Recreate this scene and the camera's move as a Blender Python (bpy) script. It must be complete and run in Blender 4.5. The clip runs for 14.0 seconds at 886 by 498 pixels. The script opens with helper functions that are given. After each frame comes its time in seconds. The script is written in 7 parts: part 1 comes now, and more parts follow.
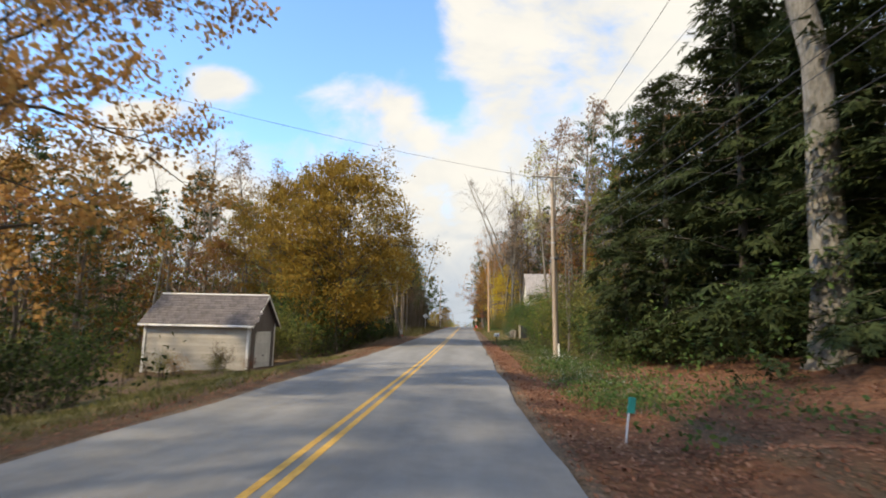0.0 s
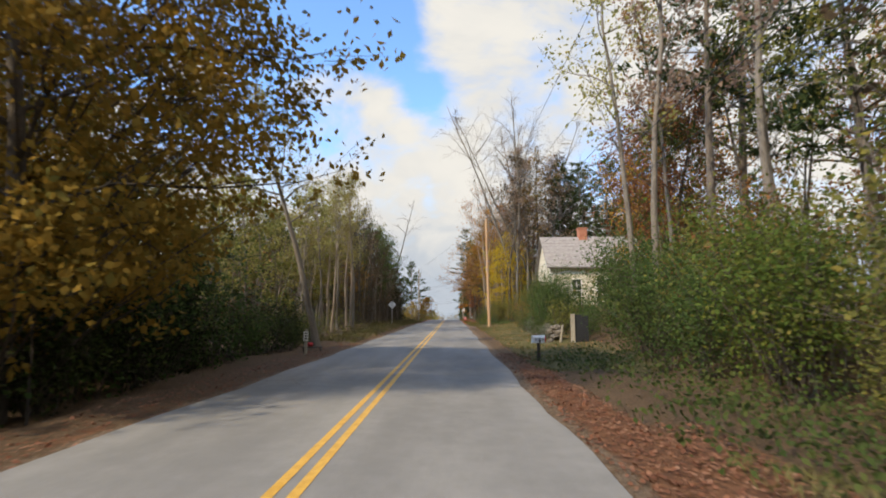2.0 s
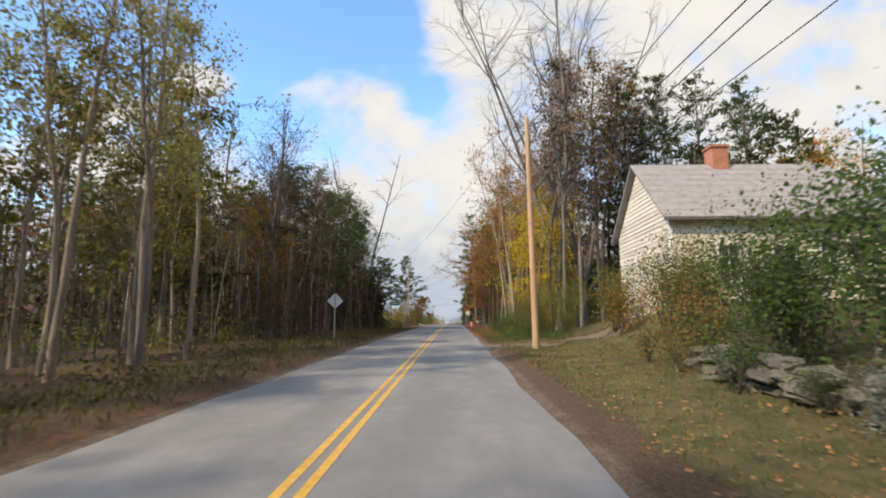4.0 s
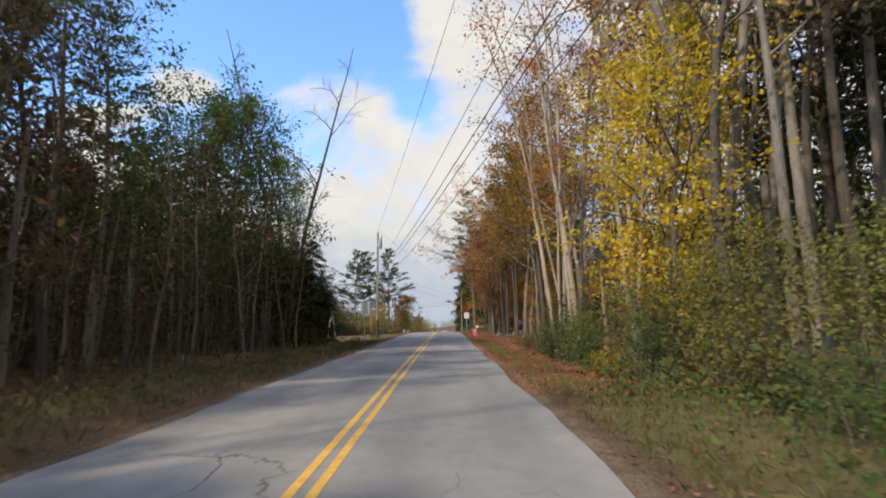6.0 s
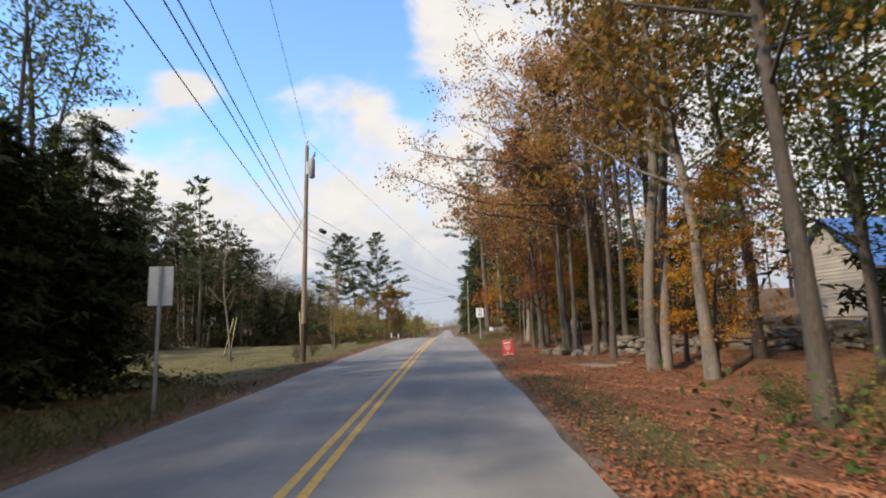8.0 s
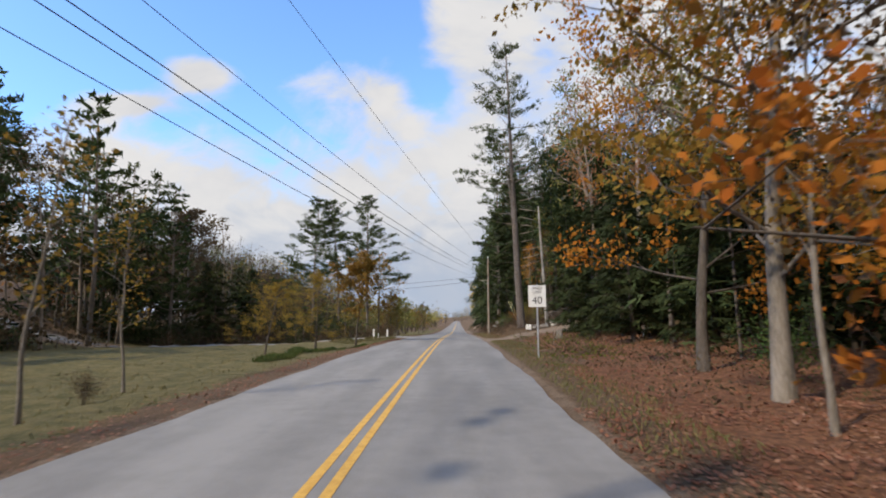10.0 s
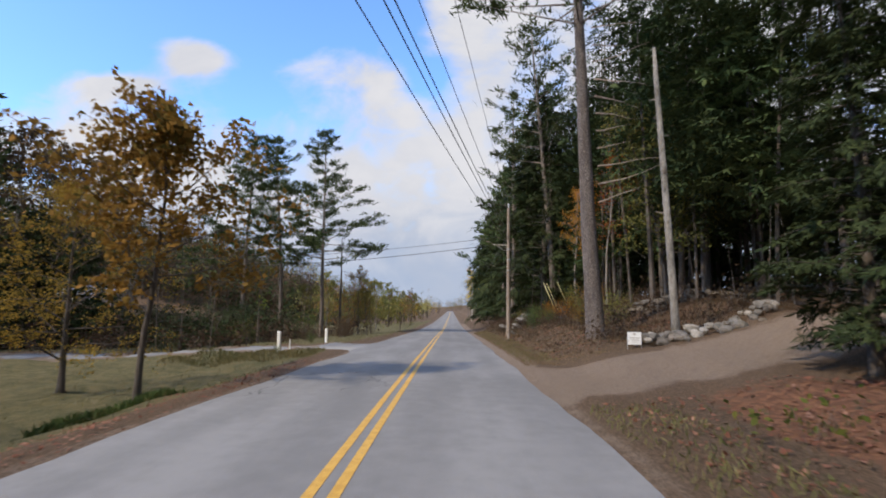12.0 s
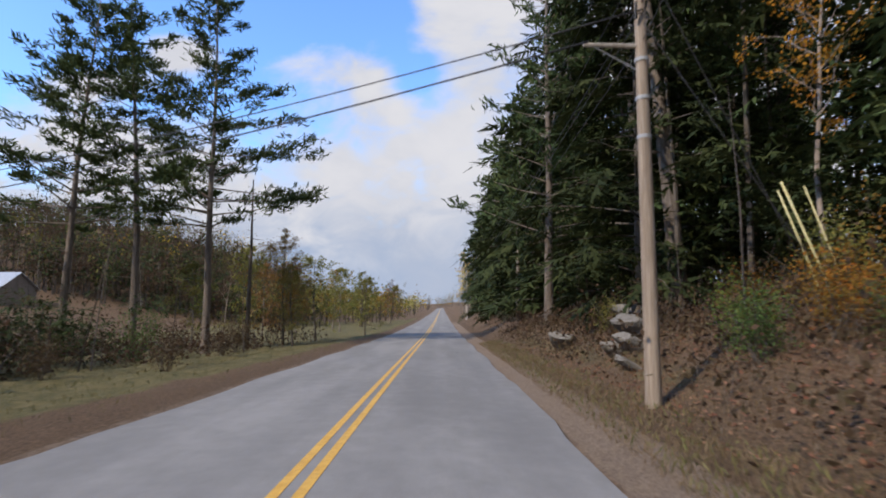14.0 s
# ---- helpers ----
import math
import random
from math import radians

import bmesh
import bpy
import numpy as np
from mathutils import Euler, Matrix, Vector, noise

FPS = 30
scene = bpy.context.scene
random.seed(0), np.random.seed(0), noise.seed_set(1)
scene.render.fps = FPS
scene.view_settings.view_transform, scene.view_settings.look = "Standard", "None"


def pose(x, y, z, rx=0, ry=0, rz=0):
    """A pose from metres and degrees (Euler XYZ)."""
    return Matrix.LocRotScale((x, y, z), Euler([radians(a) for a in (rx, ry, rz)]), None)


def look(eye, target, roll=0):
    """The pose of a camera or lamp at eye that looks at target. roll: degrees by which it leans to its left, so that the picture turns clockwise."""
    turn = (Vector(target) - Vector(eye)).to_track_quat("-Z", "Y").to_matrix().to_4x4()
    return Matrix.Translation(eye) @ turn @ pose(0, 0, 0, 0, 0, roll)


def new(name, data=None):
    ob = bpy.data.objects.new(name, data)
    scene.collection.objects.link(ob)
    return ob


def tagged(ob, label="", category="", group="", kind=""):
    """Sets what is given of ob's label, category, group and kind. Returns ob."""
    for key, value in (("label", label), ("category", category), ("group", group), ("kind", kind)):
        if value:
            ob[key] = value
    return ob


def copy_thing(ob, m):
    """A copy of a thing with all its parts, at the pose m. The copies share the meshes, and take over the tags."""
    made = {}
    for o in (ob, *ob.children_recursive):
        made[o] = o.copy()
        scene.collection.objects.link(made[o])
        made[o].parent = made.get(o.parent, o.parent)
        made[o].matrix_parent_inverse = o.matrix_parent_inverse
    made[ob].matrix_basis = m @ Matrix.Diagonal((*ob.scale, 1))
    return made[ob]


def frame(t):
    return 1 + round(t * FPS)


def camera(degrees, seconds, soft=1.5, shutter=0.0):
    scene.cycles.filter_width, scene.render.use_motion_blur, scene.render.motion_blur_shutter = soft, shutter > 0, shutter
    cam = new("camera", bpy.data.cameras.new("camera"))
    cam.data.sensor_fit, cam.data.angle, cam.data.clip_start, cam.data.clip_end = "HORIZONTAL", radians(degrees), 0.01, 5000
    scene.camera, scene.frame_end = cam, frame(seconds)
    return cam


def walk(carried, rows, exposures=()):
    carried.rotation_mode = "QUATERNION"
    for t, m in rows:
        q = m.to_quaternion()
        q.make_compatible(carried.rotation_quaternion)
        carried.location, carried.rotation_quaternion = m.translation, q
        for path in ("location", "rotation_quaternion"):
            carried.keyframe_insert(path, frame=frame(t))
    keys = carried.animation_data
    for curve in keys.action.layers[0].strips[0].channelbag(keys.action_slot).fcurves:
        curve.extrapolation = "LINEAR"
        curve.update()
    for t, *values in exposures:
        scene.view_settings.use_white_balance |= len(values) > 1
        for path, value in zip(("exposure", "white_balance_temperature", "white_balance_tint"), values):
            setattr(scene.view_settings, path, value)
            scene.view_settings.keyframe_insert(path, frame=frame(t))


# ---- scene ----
EXPOSURES = [(0, 1.3, 8500, 6), (1.2, 1.12, 8400, 6), (2.2, 1.15, 8200, 7), (3, 1.25, 8200, 7), (5.5, 1.05, 7900, 8), (6.5, 1.2, 8200, 8), (7.5, 1.16, 8050, 9), (8.2, 1.22, 8100, 9), (9, 1.02, 7900, 9), (11.5, 0.98, 7200, 11), (14, 0.93, 7100, 12)]
cam = camera(80.9, 14.0, 1.9, 0.15)
PATH = [
    (0.0, (1.808, -5.100, 1.503), (1.3073, 4.7776, 2.9804), 1.26),
    (0.5, (1.682, 1.770, 1.498), (1.2709, 11.6580, 2.9333), 0.74),
    (1.0, (1.519, 8.580, 1.494), (1.1902, 18.4754, 2.8995), 0.11),
    (1.5, (1.415, 15.330, 1.530), (1.1571, 25.2322, 2.9012), -0.17),
    (2.0, (1.405, 21.990, 1.586), (1.2331, 31.8989, 2.9220), -0.22),
    (2.5, (1.418, 28.620, 1.657), (1.2801, 38.5302, 2.9868), -0.20),
    (3.0, (1.414, 35.190, 1.734), (1.2400, 45.0970, 3.0831), -0.13),
    (3.5, (1.401, 41.720, 1.847), (1.1874, 51.6232, 3.2181), -0.05),
    (4.0, (1.389, 48.190, 1.945), (1.1883, 58.0902, 3.3395), -0.01),
    (4.5, (1.371, 54.600, 2.019), (1.2102, 64.4978, 3.4356), -0.04),
    (5.0, (1.344, 60.940, 2.112), (1.2319, 70.8359, 3.5469), -0.19),
    (5.5, (1.298, 67.190, 2.221), (1.2217, 77.0848, 3.6655), -0.47),
    (6.0, (1.263, 73.440, 2.329), (1.2342, 83.3339, 3.7821), -0.91),
    (6.5, (1.274, 79.680, 2.437), (1.2971, 89.5808, 3.8421), -1.36),
    (7.0, (1.349, 85.860, 2.528), (1.3897, 95.7631, 3.9160), -1.58),
    (7.5, (1.390, 92.040, 2.612), (1.3878, 101.9390, 4.0299), -1.64),
    (8.0, (1.420, 98.190, 2.660), (1.3456, 108.0850, 4.1030), -1.42),
    (8.5, (1.427, 104.270, 2.699), (1.2820, 114.1663, 4.1278), -1.33),
    (9.0, (1.341, 110.250, 2.774), (1.1338, 120.1497, 4.1712), -1.10),
    (9.5, (1.259, 116.270, 2.855), (1.0080, 126.1767, 4.1941), -0.67),
    (10.0, (1.185, 122.320, 2.907), (0.9082, 132.2355, 4.1743), -0.21),
    (10.5, (1.121, 128.410, 2.956), (0.8384, 138.3347, 4.1474), 0.22),
    (11.0, (1.071, 134.510, 2.961), (0.8026, 144.4429, 4.0867), 0.59),
    (11.5, (1.037, 140.620, 2.962), (0.8038, 150.5588, 4.0416), 0.83),
    (12.0, (1.028, 146.710, 2.930), (0.8535, 156.6512, 3.9987), 0.82),
    (12.5, (1.061, 152.730, 2.895), (0.9487, 162.6716, 3.9674), 0.76),
    (13.0, (1.133, 158.670, 2.731), (1.0590, 168.6097, 3.8254), 0.87),
    (13.5, (1.199, 164.560, 2.554), (1.1652, 174.5022, 3.6265), 0.80),
    (14.0, (1.249, 170.340, 2.427), (1.2627, 180.2882, 3.4434), 0.42),
]
walk(cam, [(t, look(eye, target, roll)) for t, eye, target, roll in PATH], EXPOSURES)

PROFILE_Y = [-60, 0, 12, 24, 36, 60, 84, 108, 120, 132, 144, 156, 168, 180, 192, 216, 264, 390, 700]
PROFILE_Z = [0, 0, 0.01, 0.11, 0.25, 0.59, 1.0, 1.23, 1.41, 1.47, 1.46, 1.33, 1.0, 0.72, 0.36, -0.35, -1.1, -2.1, -3.5]


def road_z(y):
    """Height of the road's crown line, smoothed."""
    y = np.asarray(y, float)
    return sum(np.interp(y + d, PROFILE_Y, PROFILE_Z) for d in (-8, -4, 0, 4, 8)) / 5


# ---- sky, sun ----
SUN_DIR = Vector((0.66, 0.50, -0.68)).normalized()


def link(tree, a, b):
    tree.links.new(a, b)


def math_node(tree, op, a, b=None, c=None):
    n = tree.nodes.new("ShaderNodeMath")
    n.operation = op
    for i, v in enumerate((a, b, c)):
        if v is None:
            continue
        if isinstance(v, (int, float)):
            n.inputs[i].default_value = v
        else:
            tree.links.new(v, n.inputs[i])
    return n.outputs[0]


def smooth(tree, v, lo, hi):
    n = tree.nodes.new("ShaderNodeMapRange")
    n.interpolation_type = "SMOOTHSTEP"
    tree.links.new(v, n.inputs[0])
    n.inputs[1].default_value, n.inputs[2].default_value = lo, hi
    return n.outputs[0]


def mix_rgb(tree, fac, a, b, blend="MIX"):
    n = tree.nodes.new("ShaderNodeMix")
    n.data_type, n.blend_type = "RGBA", blend
    for sock, v in ((n.inputs[0], fac), (n.inputs[6], a), (n.inputs[7], b)):
        if isinstance(v, (int, float)):
            sock.default_value = v
        elif isinstance(v, tuple):
            sock.default_value = (*v, 1) if len(v) == 3 else v
        else:
            tree.links.new(v, sock)
    return n.outputs[2]


def noise_tex(tree, vec, scale, detail=4.0, rough=0.55, distort=0.0):
    n = tree.nodes.new("ShaderNodeTexNoise")
    n.inputs["Scale"].default_value, n.inputs["Detail"].default_value = scale, detail
    n.inputs["Roughness"].default_value, n.inputs["Distortion"].default_value = rough, distort
    if vec is not None:
        tree.links.new(vec, n.inputs["Vector"])
    return n.outputs["Fac"]


world = bpy.data.worlds.new("sky")
world.use_nodes = True
scene.world = world
wt = world.node_tree
sky = wt.nodes.new("ShaderNodeTexSky")
sky.sky_type, sky.sun_disc = "NISHITA", False
sky.sun_elevation = math.asin(-SUN_DIR.z)
sky.sun_rotation = math.atan2(-SUN_DIR.x, -SUN_DIR.y)
sky.air_density, sky.dust_density, sky.ozone_density = 1.0, 0.6, 1.6
wc = wt.nodes.new("ShaderNodeTexCoord").outputs["Generated"]
sep = wt.nodes.new("ShaderNodeSeparateXYZ")
link(wt, wc, sep.inputs[0])
ahead = math_node(wt, "MAXIMUM", math_node(wt, "ABSOLUTE", sep.outputs[1]), 0.15)
cu = math_node(wt, "DIVIDE", sep.outputs[0], ahead)
cv = math_node(wt, "DIVIDE", sep.outputs[2], ahead)
flat = wt.nodes.new("ShaderNodeCombineXYZ")
link(wt, cu, flat.inputs[0])
link(wt, math_node(wt, "MULTIPLY", cv, 1.5), flat.inputs[1])
puff = noise_tex(wt, flat.outputs[0], 3.2, 9, 0.58, 0.3)
fine = noise_tex(wt, flat.outputs[0], 9.0, 7, 0.55, 0.6)


def gauss(u0, v0, ru, rv):
    a = math_node(wt, "DIVIDE", math_node(wt, "SUBTRACT", cu, u0), ru)
    b = math_node(wt, "DIVIDE", math_node(wt, "SUBTRACT", cv, v0), rv)
    r2 = math_node(wt, "ADD", math_node(wt, "MULTIPLY", a, a), math_node(wt, "MULTIPLY", b, b))
    return math_node(wt, "POWER", 2.718, math_node(wt, "MULTIPLY", r2, -1.0))


# a cloud deck that opens to blue on one side of the road
deck = math_node(wt, "MAXIMUM", math_node(wt, "MULTIPLY", math_node(wt, "ADD", cu, 0.34), 3.0),
                 math_node(wt, "MULTIPLY", math_node(wt, "SUBTRACT", 0.40, cv), 5.0))
deck = math_node(wt, "MINIMUM", deck, 0.55)
deck = math_node(wt, "ADD", deck, math_node(wt, "MULTIPLY", smooth(wt, math_node(wt, "MULTIPLY", cv, -1.0), -0.26, -0.06), 0.4))
deck = math_node(wt, "ADD", deck, math_node(wt, "MULTIPLY", math_node(wt, "SUBTRACT", puff, 0.5), 1.7))
gap = math_node(wt, "MULTIPLY", smooth(wt, cv, 0.46, 0.58), smooth(wt, math_node(wt, "MULTIPLY", cu, -1.0), 0.03, 0.12))
deck = math_node(wt, "SUBTRACT", deck, math_node(wt, "MULTIPLY", gap, 0.9))
deck = math_node(wt, "SUBTRACT", deck, math_node(wt, "MULTIPLY", gauss(-0.06, 0.46, 0.05, 0.07), 0.8))
for spot in ((-0.60, 0.54, 0.12, 0.05), (-0.52, 0.49, 0.07, 0.045), (-0.68, 0.43, 0.10, 0.03), (-0.75, 0.62, 0.07, 0.05)):
    deck = math_node(wt, "ADD", deck, math_node(wt, "MULTIPLY", gauss(*spot), 1.25))
cover = smooth(wt, math_node(wt, "ADD", deck, math_node(wt, "MULTIPLY", math_node(wt, "SUBTRACT", fine, 0.5), 0.9)), -0.05, 0.62)
shade = smooth(wt, math_node(wt, "ADD", cv, math_node(wt, "MULTIPLY", math_node(wt, "SUBTRACT", fine, 0.5), 0.35)), 0.04, 0.24)
cloud = mix_rgb(wt, shade, (1.65, 2.15, 3.1), (3.1, 3.3, 3.75))
cloud = mix_rgb(wt, smooth(wt, puff, 0.35, 0.62), mix_rgb(wt, 0.5, cloud, (2.15, 2.45, 3.1)), cloud)
tinted = mix_rgb(wt, 1.0, sky.outputs[0], (0.82, 1.22, 1.72), "MULTIPLY")
link(wt, mix_rgb(wt, cover, tinted, cloud), wt.nodes["Background"].inputs[0])
wt.nodes["Background"].inputs[1].default_value = 0.12

lamp = bpy.data.lights.new("sun", "SUN")
lamp.energy, lamp.angle, lamp.color = 2.35, radians(2.0), (1.0, 0.90, 0.76)
sun = new("sun", lamp)
sun.matrix_basis = look((0, 0, 60), Vector((0, 0, 60)) + SUN_DIR)


# ---- materials ----
def material(name):
    m = bpy.data.materials.new(name)
    m.use_nodes = True
    t = m.node_tree
    return m, t, t.nodes["Principled BSDF"]


def bump(t, b, height, strength=0.4, dist=0.02):
    n = t.nodes.new("ShaderNodeBump")
    n.inputs["Strength"].default_value, n.inputs["Distance"].default_value = strength, dist
    t.links.new(height, n.inputs["Height"])
    t.links.new(n.outputs[0], b.inputs["Normal"])


def coords(t, scale=(1, 1, 1), which="Object"):
    c = t.nodes.new("ShaderNodeTexCoord").outputs[which]
    mp = t.nodes.new("ShaderNodeMapping")
    mp.inputs["Scale"].default_value = scale
    t.links.new(c, mp.inputs[0])
    return mp.outputs[0]


def grained(name, dark, light, scale=6.0, stretch=(1, 1, 1), rough=0.85, rough_bump=0.5, metal=0.0, per_object=0.25, wear=None, dist=0.015):
    """A surface with colour variation at two scales, relief, and a little difference from object to object."""
    m, t, b = material(name)
    v = coords(t, stretch)
    big, small = noise_tex(t, v, scale * 0.3, 3), noise_tex(t, v, scale * 3, 6, 0.65)
    fac = math_node(t, "ADD", math_node(t, "MULTIPLY", big, 0.5), math_node(t, "MULTIPLY", small, 0.5))
    col = mix_rgb(t, smooth(t, fac, 0.32, 0.68), dark, light)
    if wear:
        col = mix_rgb(t, smooth(t, noise_tex(t, v, scale * 0.9, 8, 0.7), 0.58, 0.72), col, wear)
    rnd = t.nodes.new("ShaderNodeObjectInfo").outputs["Random"]
    gain = math_node(t, "ADD", math_node(t, "MULTIPLY", rnd, per_object), 1.0 - per_object / 2)
    hsv = t.nodes.new("ShaderNodeHueSaturation")
    t.links.new(col, hsv.inputs["Color"])
    t.links.new(gain, hsv.inputs["Value"])
    t.links.new(hsv.outputs[0], b.inputs["Base Color"])
    b.inputs["Roughness"].default_value, b.inputs["Metallic"].default_value = rough, metal
    bump(t, b, small, rough_bump, dist)
    return m


def leaf_mat(name, a, b_, c, thin=0.35, gloss=0.75):
    """Leaves: every leaf takes its own colour between three; light passes through."""
    m, t, b = material(name)
    ramp = t.nodes.new("ShaderNodeValToRGB")
    ramp.color_ramp.elements.new(0.5)
    for i, col in enumerate((a, b_, c)):
        ramp.color_ramp.elements[i].position = 0.5 * i
        ramp.color_ramp.elements[i].color = (*col, 1)
    isl = t.nodes.new("ShaderNodeNewGeometry").outputs["Random Per Island"]
    patch = noise_tex(t, coords(t), 0.55, 3)
    fac = math_node(t, "ADD", math_node(t, "MULTIPLY", isl, 0.6), math_node(t, "MULTIPLY", smooth(t, patch, 0.3, 0.7), 0.4))
    t.links.new(fac, ramp.inputs[0])
    rnd = t.nodes.new("ShaderNodeObjectInfo").outputs["Random"]
    hsv = t.nodes.new("ShaderNodeHueSaturation")
    t.links.new(ramp.outputs[0], hsv.inputs["Color"])
    t.links.new(math_node(t, "ADD", math_node(t, "MULTIPLY", rnd, 0.35), 0.82), hsv.inputs["Value"])
    t.links.new(math_node(t, "ADD", math_node(t, "MULTIPLY", rnd, 0.03), 0.485), hsv.inputs["Hue"])
    t.links.new(hsv.outputs[0], b.inputs["Base Color"])
    b.inputs["Roughness"].default_value = gloss
    b.inputs["Specular IOR Level"].default_value = 0.06
    tr = t.nodes.new("ShaderNodeBsdfTranslucent")
    t.links.new(hsv.outputs[0], tr.inputs["Color"])
    mx = t.nodes.new("ShaderNodeMixShader")
    mx.inputs[0].default_value = thin
    t.links.new(b.outputs[0], mx.inputs[1])
    t.links.new(tr.outputs[0], mx.inputs[2])
    t.links.new(mx.outputs[0], t.nodes["Material Output"].inputs["Surface"])
    return m


LEAF = {
    "gold": leaf_mat("golden_leaves", (0.15, 0.08, 0.02), (0.25, 0.14, 0.032), (0.11, 0.11, 0.03), 0.38),
    "orange": leaf_mat("orange_leaves", (0.38, 0.12, 0.02), (0.47, 0.20, 0.032), (0.25, 0.14, 0.028), 0.45),
    "mid": leaf_mat("fresh_green_leaves", (0.07, 0.11, 0.025), (0.12, 0.16, 0.04), (0.20, 0.18, 0.04), 0.5),
    "yellow": leaf_mat("yellow_leaves", (0.50, 0.28, 0.02), (0.55, 0.36, 0.04), (0.30, 0.26, 0.05), 0.5),
    "olive": leaf_mat("olive_leaves", (0.09, 0.10, 0.03), (0.16, 0.16, 0.05), (0.25, 0.19, 0.05)),
    "pale": leaf_mat("pale_green_leaves", (0.25, 0.24, 0.08), (0.33, 0.30, 0.11), (0.36, 0.28, 0.11), 0.5),
    "brown": leaf_mat("russet_leaves", (0.17, 0.07, 0.03), (0.28, 0.13, 0.06), (0.20, 0.13, 0.07)),
    "green": leaf_mat("green_leaves", (0.04, 0.075, 0.025), (0.07, 0.11, 0.035), (0.13, 0.15, 0.05)),
    "red": leaf_mat("red_leaves", (0.24, 0.05, 0.02), (0.32, 0.09, 0.025), (0.22, 0.11, 0.025)),
    "pink": leaf_mat("faded_leaves", (0.30, 0.19, 0.15), (0.36, 0.25, 0.19), (0.28, 0.22, 0.13), 0.5),
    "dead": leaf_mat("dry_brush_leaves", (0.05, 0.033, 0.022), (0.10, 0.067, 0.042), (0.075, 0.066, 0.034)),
    "pine": leaf_mat("pine_needles", (0.030, 0.046, 0.02), (0.052, 0.074, 0.03), (0.09, 0.105, 0.04), 0.2),
    # also given to scrub and bushes in shade, as their darkness
    "hemlock": leaf_mat("hemlock_needles_and_shade", (0.017, 0.026, 0.012), (0.033, 0.045, 0.018), (0.058, 0.07, 0.026), 0.15),
    "rust": leaf_mat("rusty_leaves", (0.30, 0.13, 0.05), (0.42, 0.21, 0.09), (0.26, 0.17, 0.06), 0.5),
    "litter": leaf_mat("fallen_leaves", (0.10, 0.046, 0.03), (0.23, 0.10, 0.06), (0.36, 0.22, 0.15), 0.15),
    # brighter litter colour that stands for leaves lying in the sun
    "fresh": leaf_mat("sunlit_fallen_leaves", (0.24, 0.088, 0.042), (0.40, 0.17, 0.074), (0.46, 0.28, 0.15), 0.15),
    "grass": leaf_mat("grass_blades", (0.07, 0.08, 0.028), (0.125, 0.118, 0.048), (0.20, 0.155, 0.08), 0.3),
    "straw": leaf_mat("dry_straw_blades", (0.12, 0.075, 0.048), (0.19, 0.13, 0.085), (0.09, 0.066, 0.04), 0.25),
    "umber": leaf_mat("oak_leaves_turning", (0.16, 0.11, 0.026), (0.31, 0.185, 0.04), (0.115, 0.12, 0.034), 0.38),
    "aster": leaf_mat("grey_green_weed_leaves", (0.13, 0.16, 0.12), (0.22, 0.25, 0.20), (0.30, 0.31, 0.28), 0.3),
}
BARK = {
    "grey": grained("grey_bark", (0.085, 0.072, 0.06), (0.22, 0.19, 0.16), 9, (1, 1, 0.22), 0.95, 0.9, dist=0.03),
    "dark": grained("dark_bark", (0.04, 0.033, 0.027), (0.11, 0.09, 0.075), 9, (1, 1, 0.22), 0.95, 0.9, dist=0.03),
    "ash": grained("ash_grey_bark", (0.11, 0.10, 0.085), (0.34, 0.31, 0.27), 5, (1, 1, 0.35), 0.95, 1.0, wear=(0.06, 0.055, 0.045), dist=0.08),
    "pale": grained("pale_bark", (0.16, 0.125, 0.10), (0.34, 0.275, 0.225), 7, (1, 1, 0.3), 0.95, 0.7, wear=(0.12, 0.095, 0.075), dist=0.03),
    "pine": grained("pine_bark", (0.075, 0.06, 0.05), (0.21, 0.17, 0.14), 10, (1, 1, 0.13), 0.95, 1.0, wear=(0.05, 0.04, 0.033), dist=0.07),
}


def plated_bark(name):
    """Thick old bark: long uneven plates parted by dark furrows."""
    m, t, b = material(name)
    v = coords(t, (1, 1, 0.3))
    wob = t.nodes.new("ShaderNodeTexNoise")
    wob.inputs["Scale"].default_value, wob.inputs["Detail"].default_value = 5, 4
    t.links.new(v, wob.inputs["Vector"])
    add = t.nodes.new("ShaderNodeVectorMath")
    add.operation = "MULTIPLY_ADD"
    t.links.new(wob.outputs["Color"], add.inputs[0])
    add.inputs[1].default_value = (0.16, 0.16, 0.16)
    t.links.new(v, add.inputs[2])
    vo = t.nodes.new("ShaderNodeTexVoronoi")
    vo.feature = "DISTANCE_TO_EDGE"
    vo.inputs["Scale"].default_value = 30
    t.links.new(add.outputs[0], vo.inputs["Vector"])
    plate_h = smooth(t, vo.outputs["Distance"], 0.0, 0.28)
    fine_n = noise_tex(t, v, 40, 6, 0.7)
    col = mix_rgb(t, smooth(t, noise_tex(t, v, 3, 5), 0.35, 0.65), (0.15, 0.12, 0.105), (0.27, 0.225, 0.20))
    col = mix_rgb(t, smooth(t, fine_n, 0.45, 0.7), col, (0.34, 0.30, 0.27))
    col = mix_rgb(t, plate_h, (0.085, 0.066, 0.056), col)
    t.links.new(col, b.inputs["Base Color"])
    b.inputs["Roughness"].default_value = 0.95
    bump(t, b, math_node(t, "ADD", plate_h, math_node(t, "MULTIPLY", fine_n, 0.35)), 1.0, 0.03)
    return m


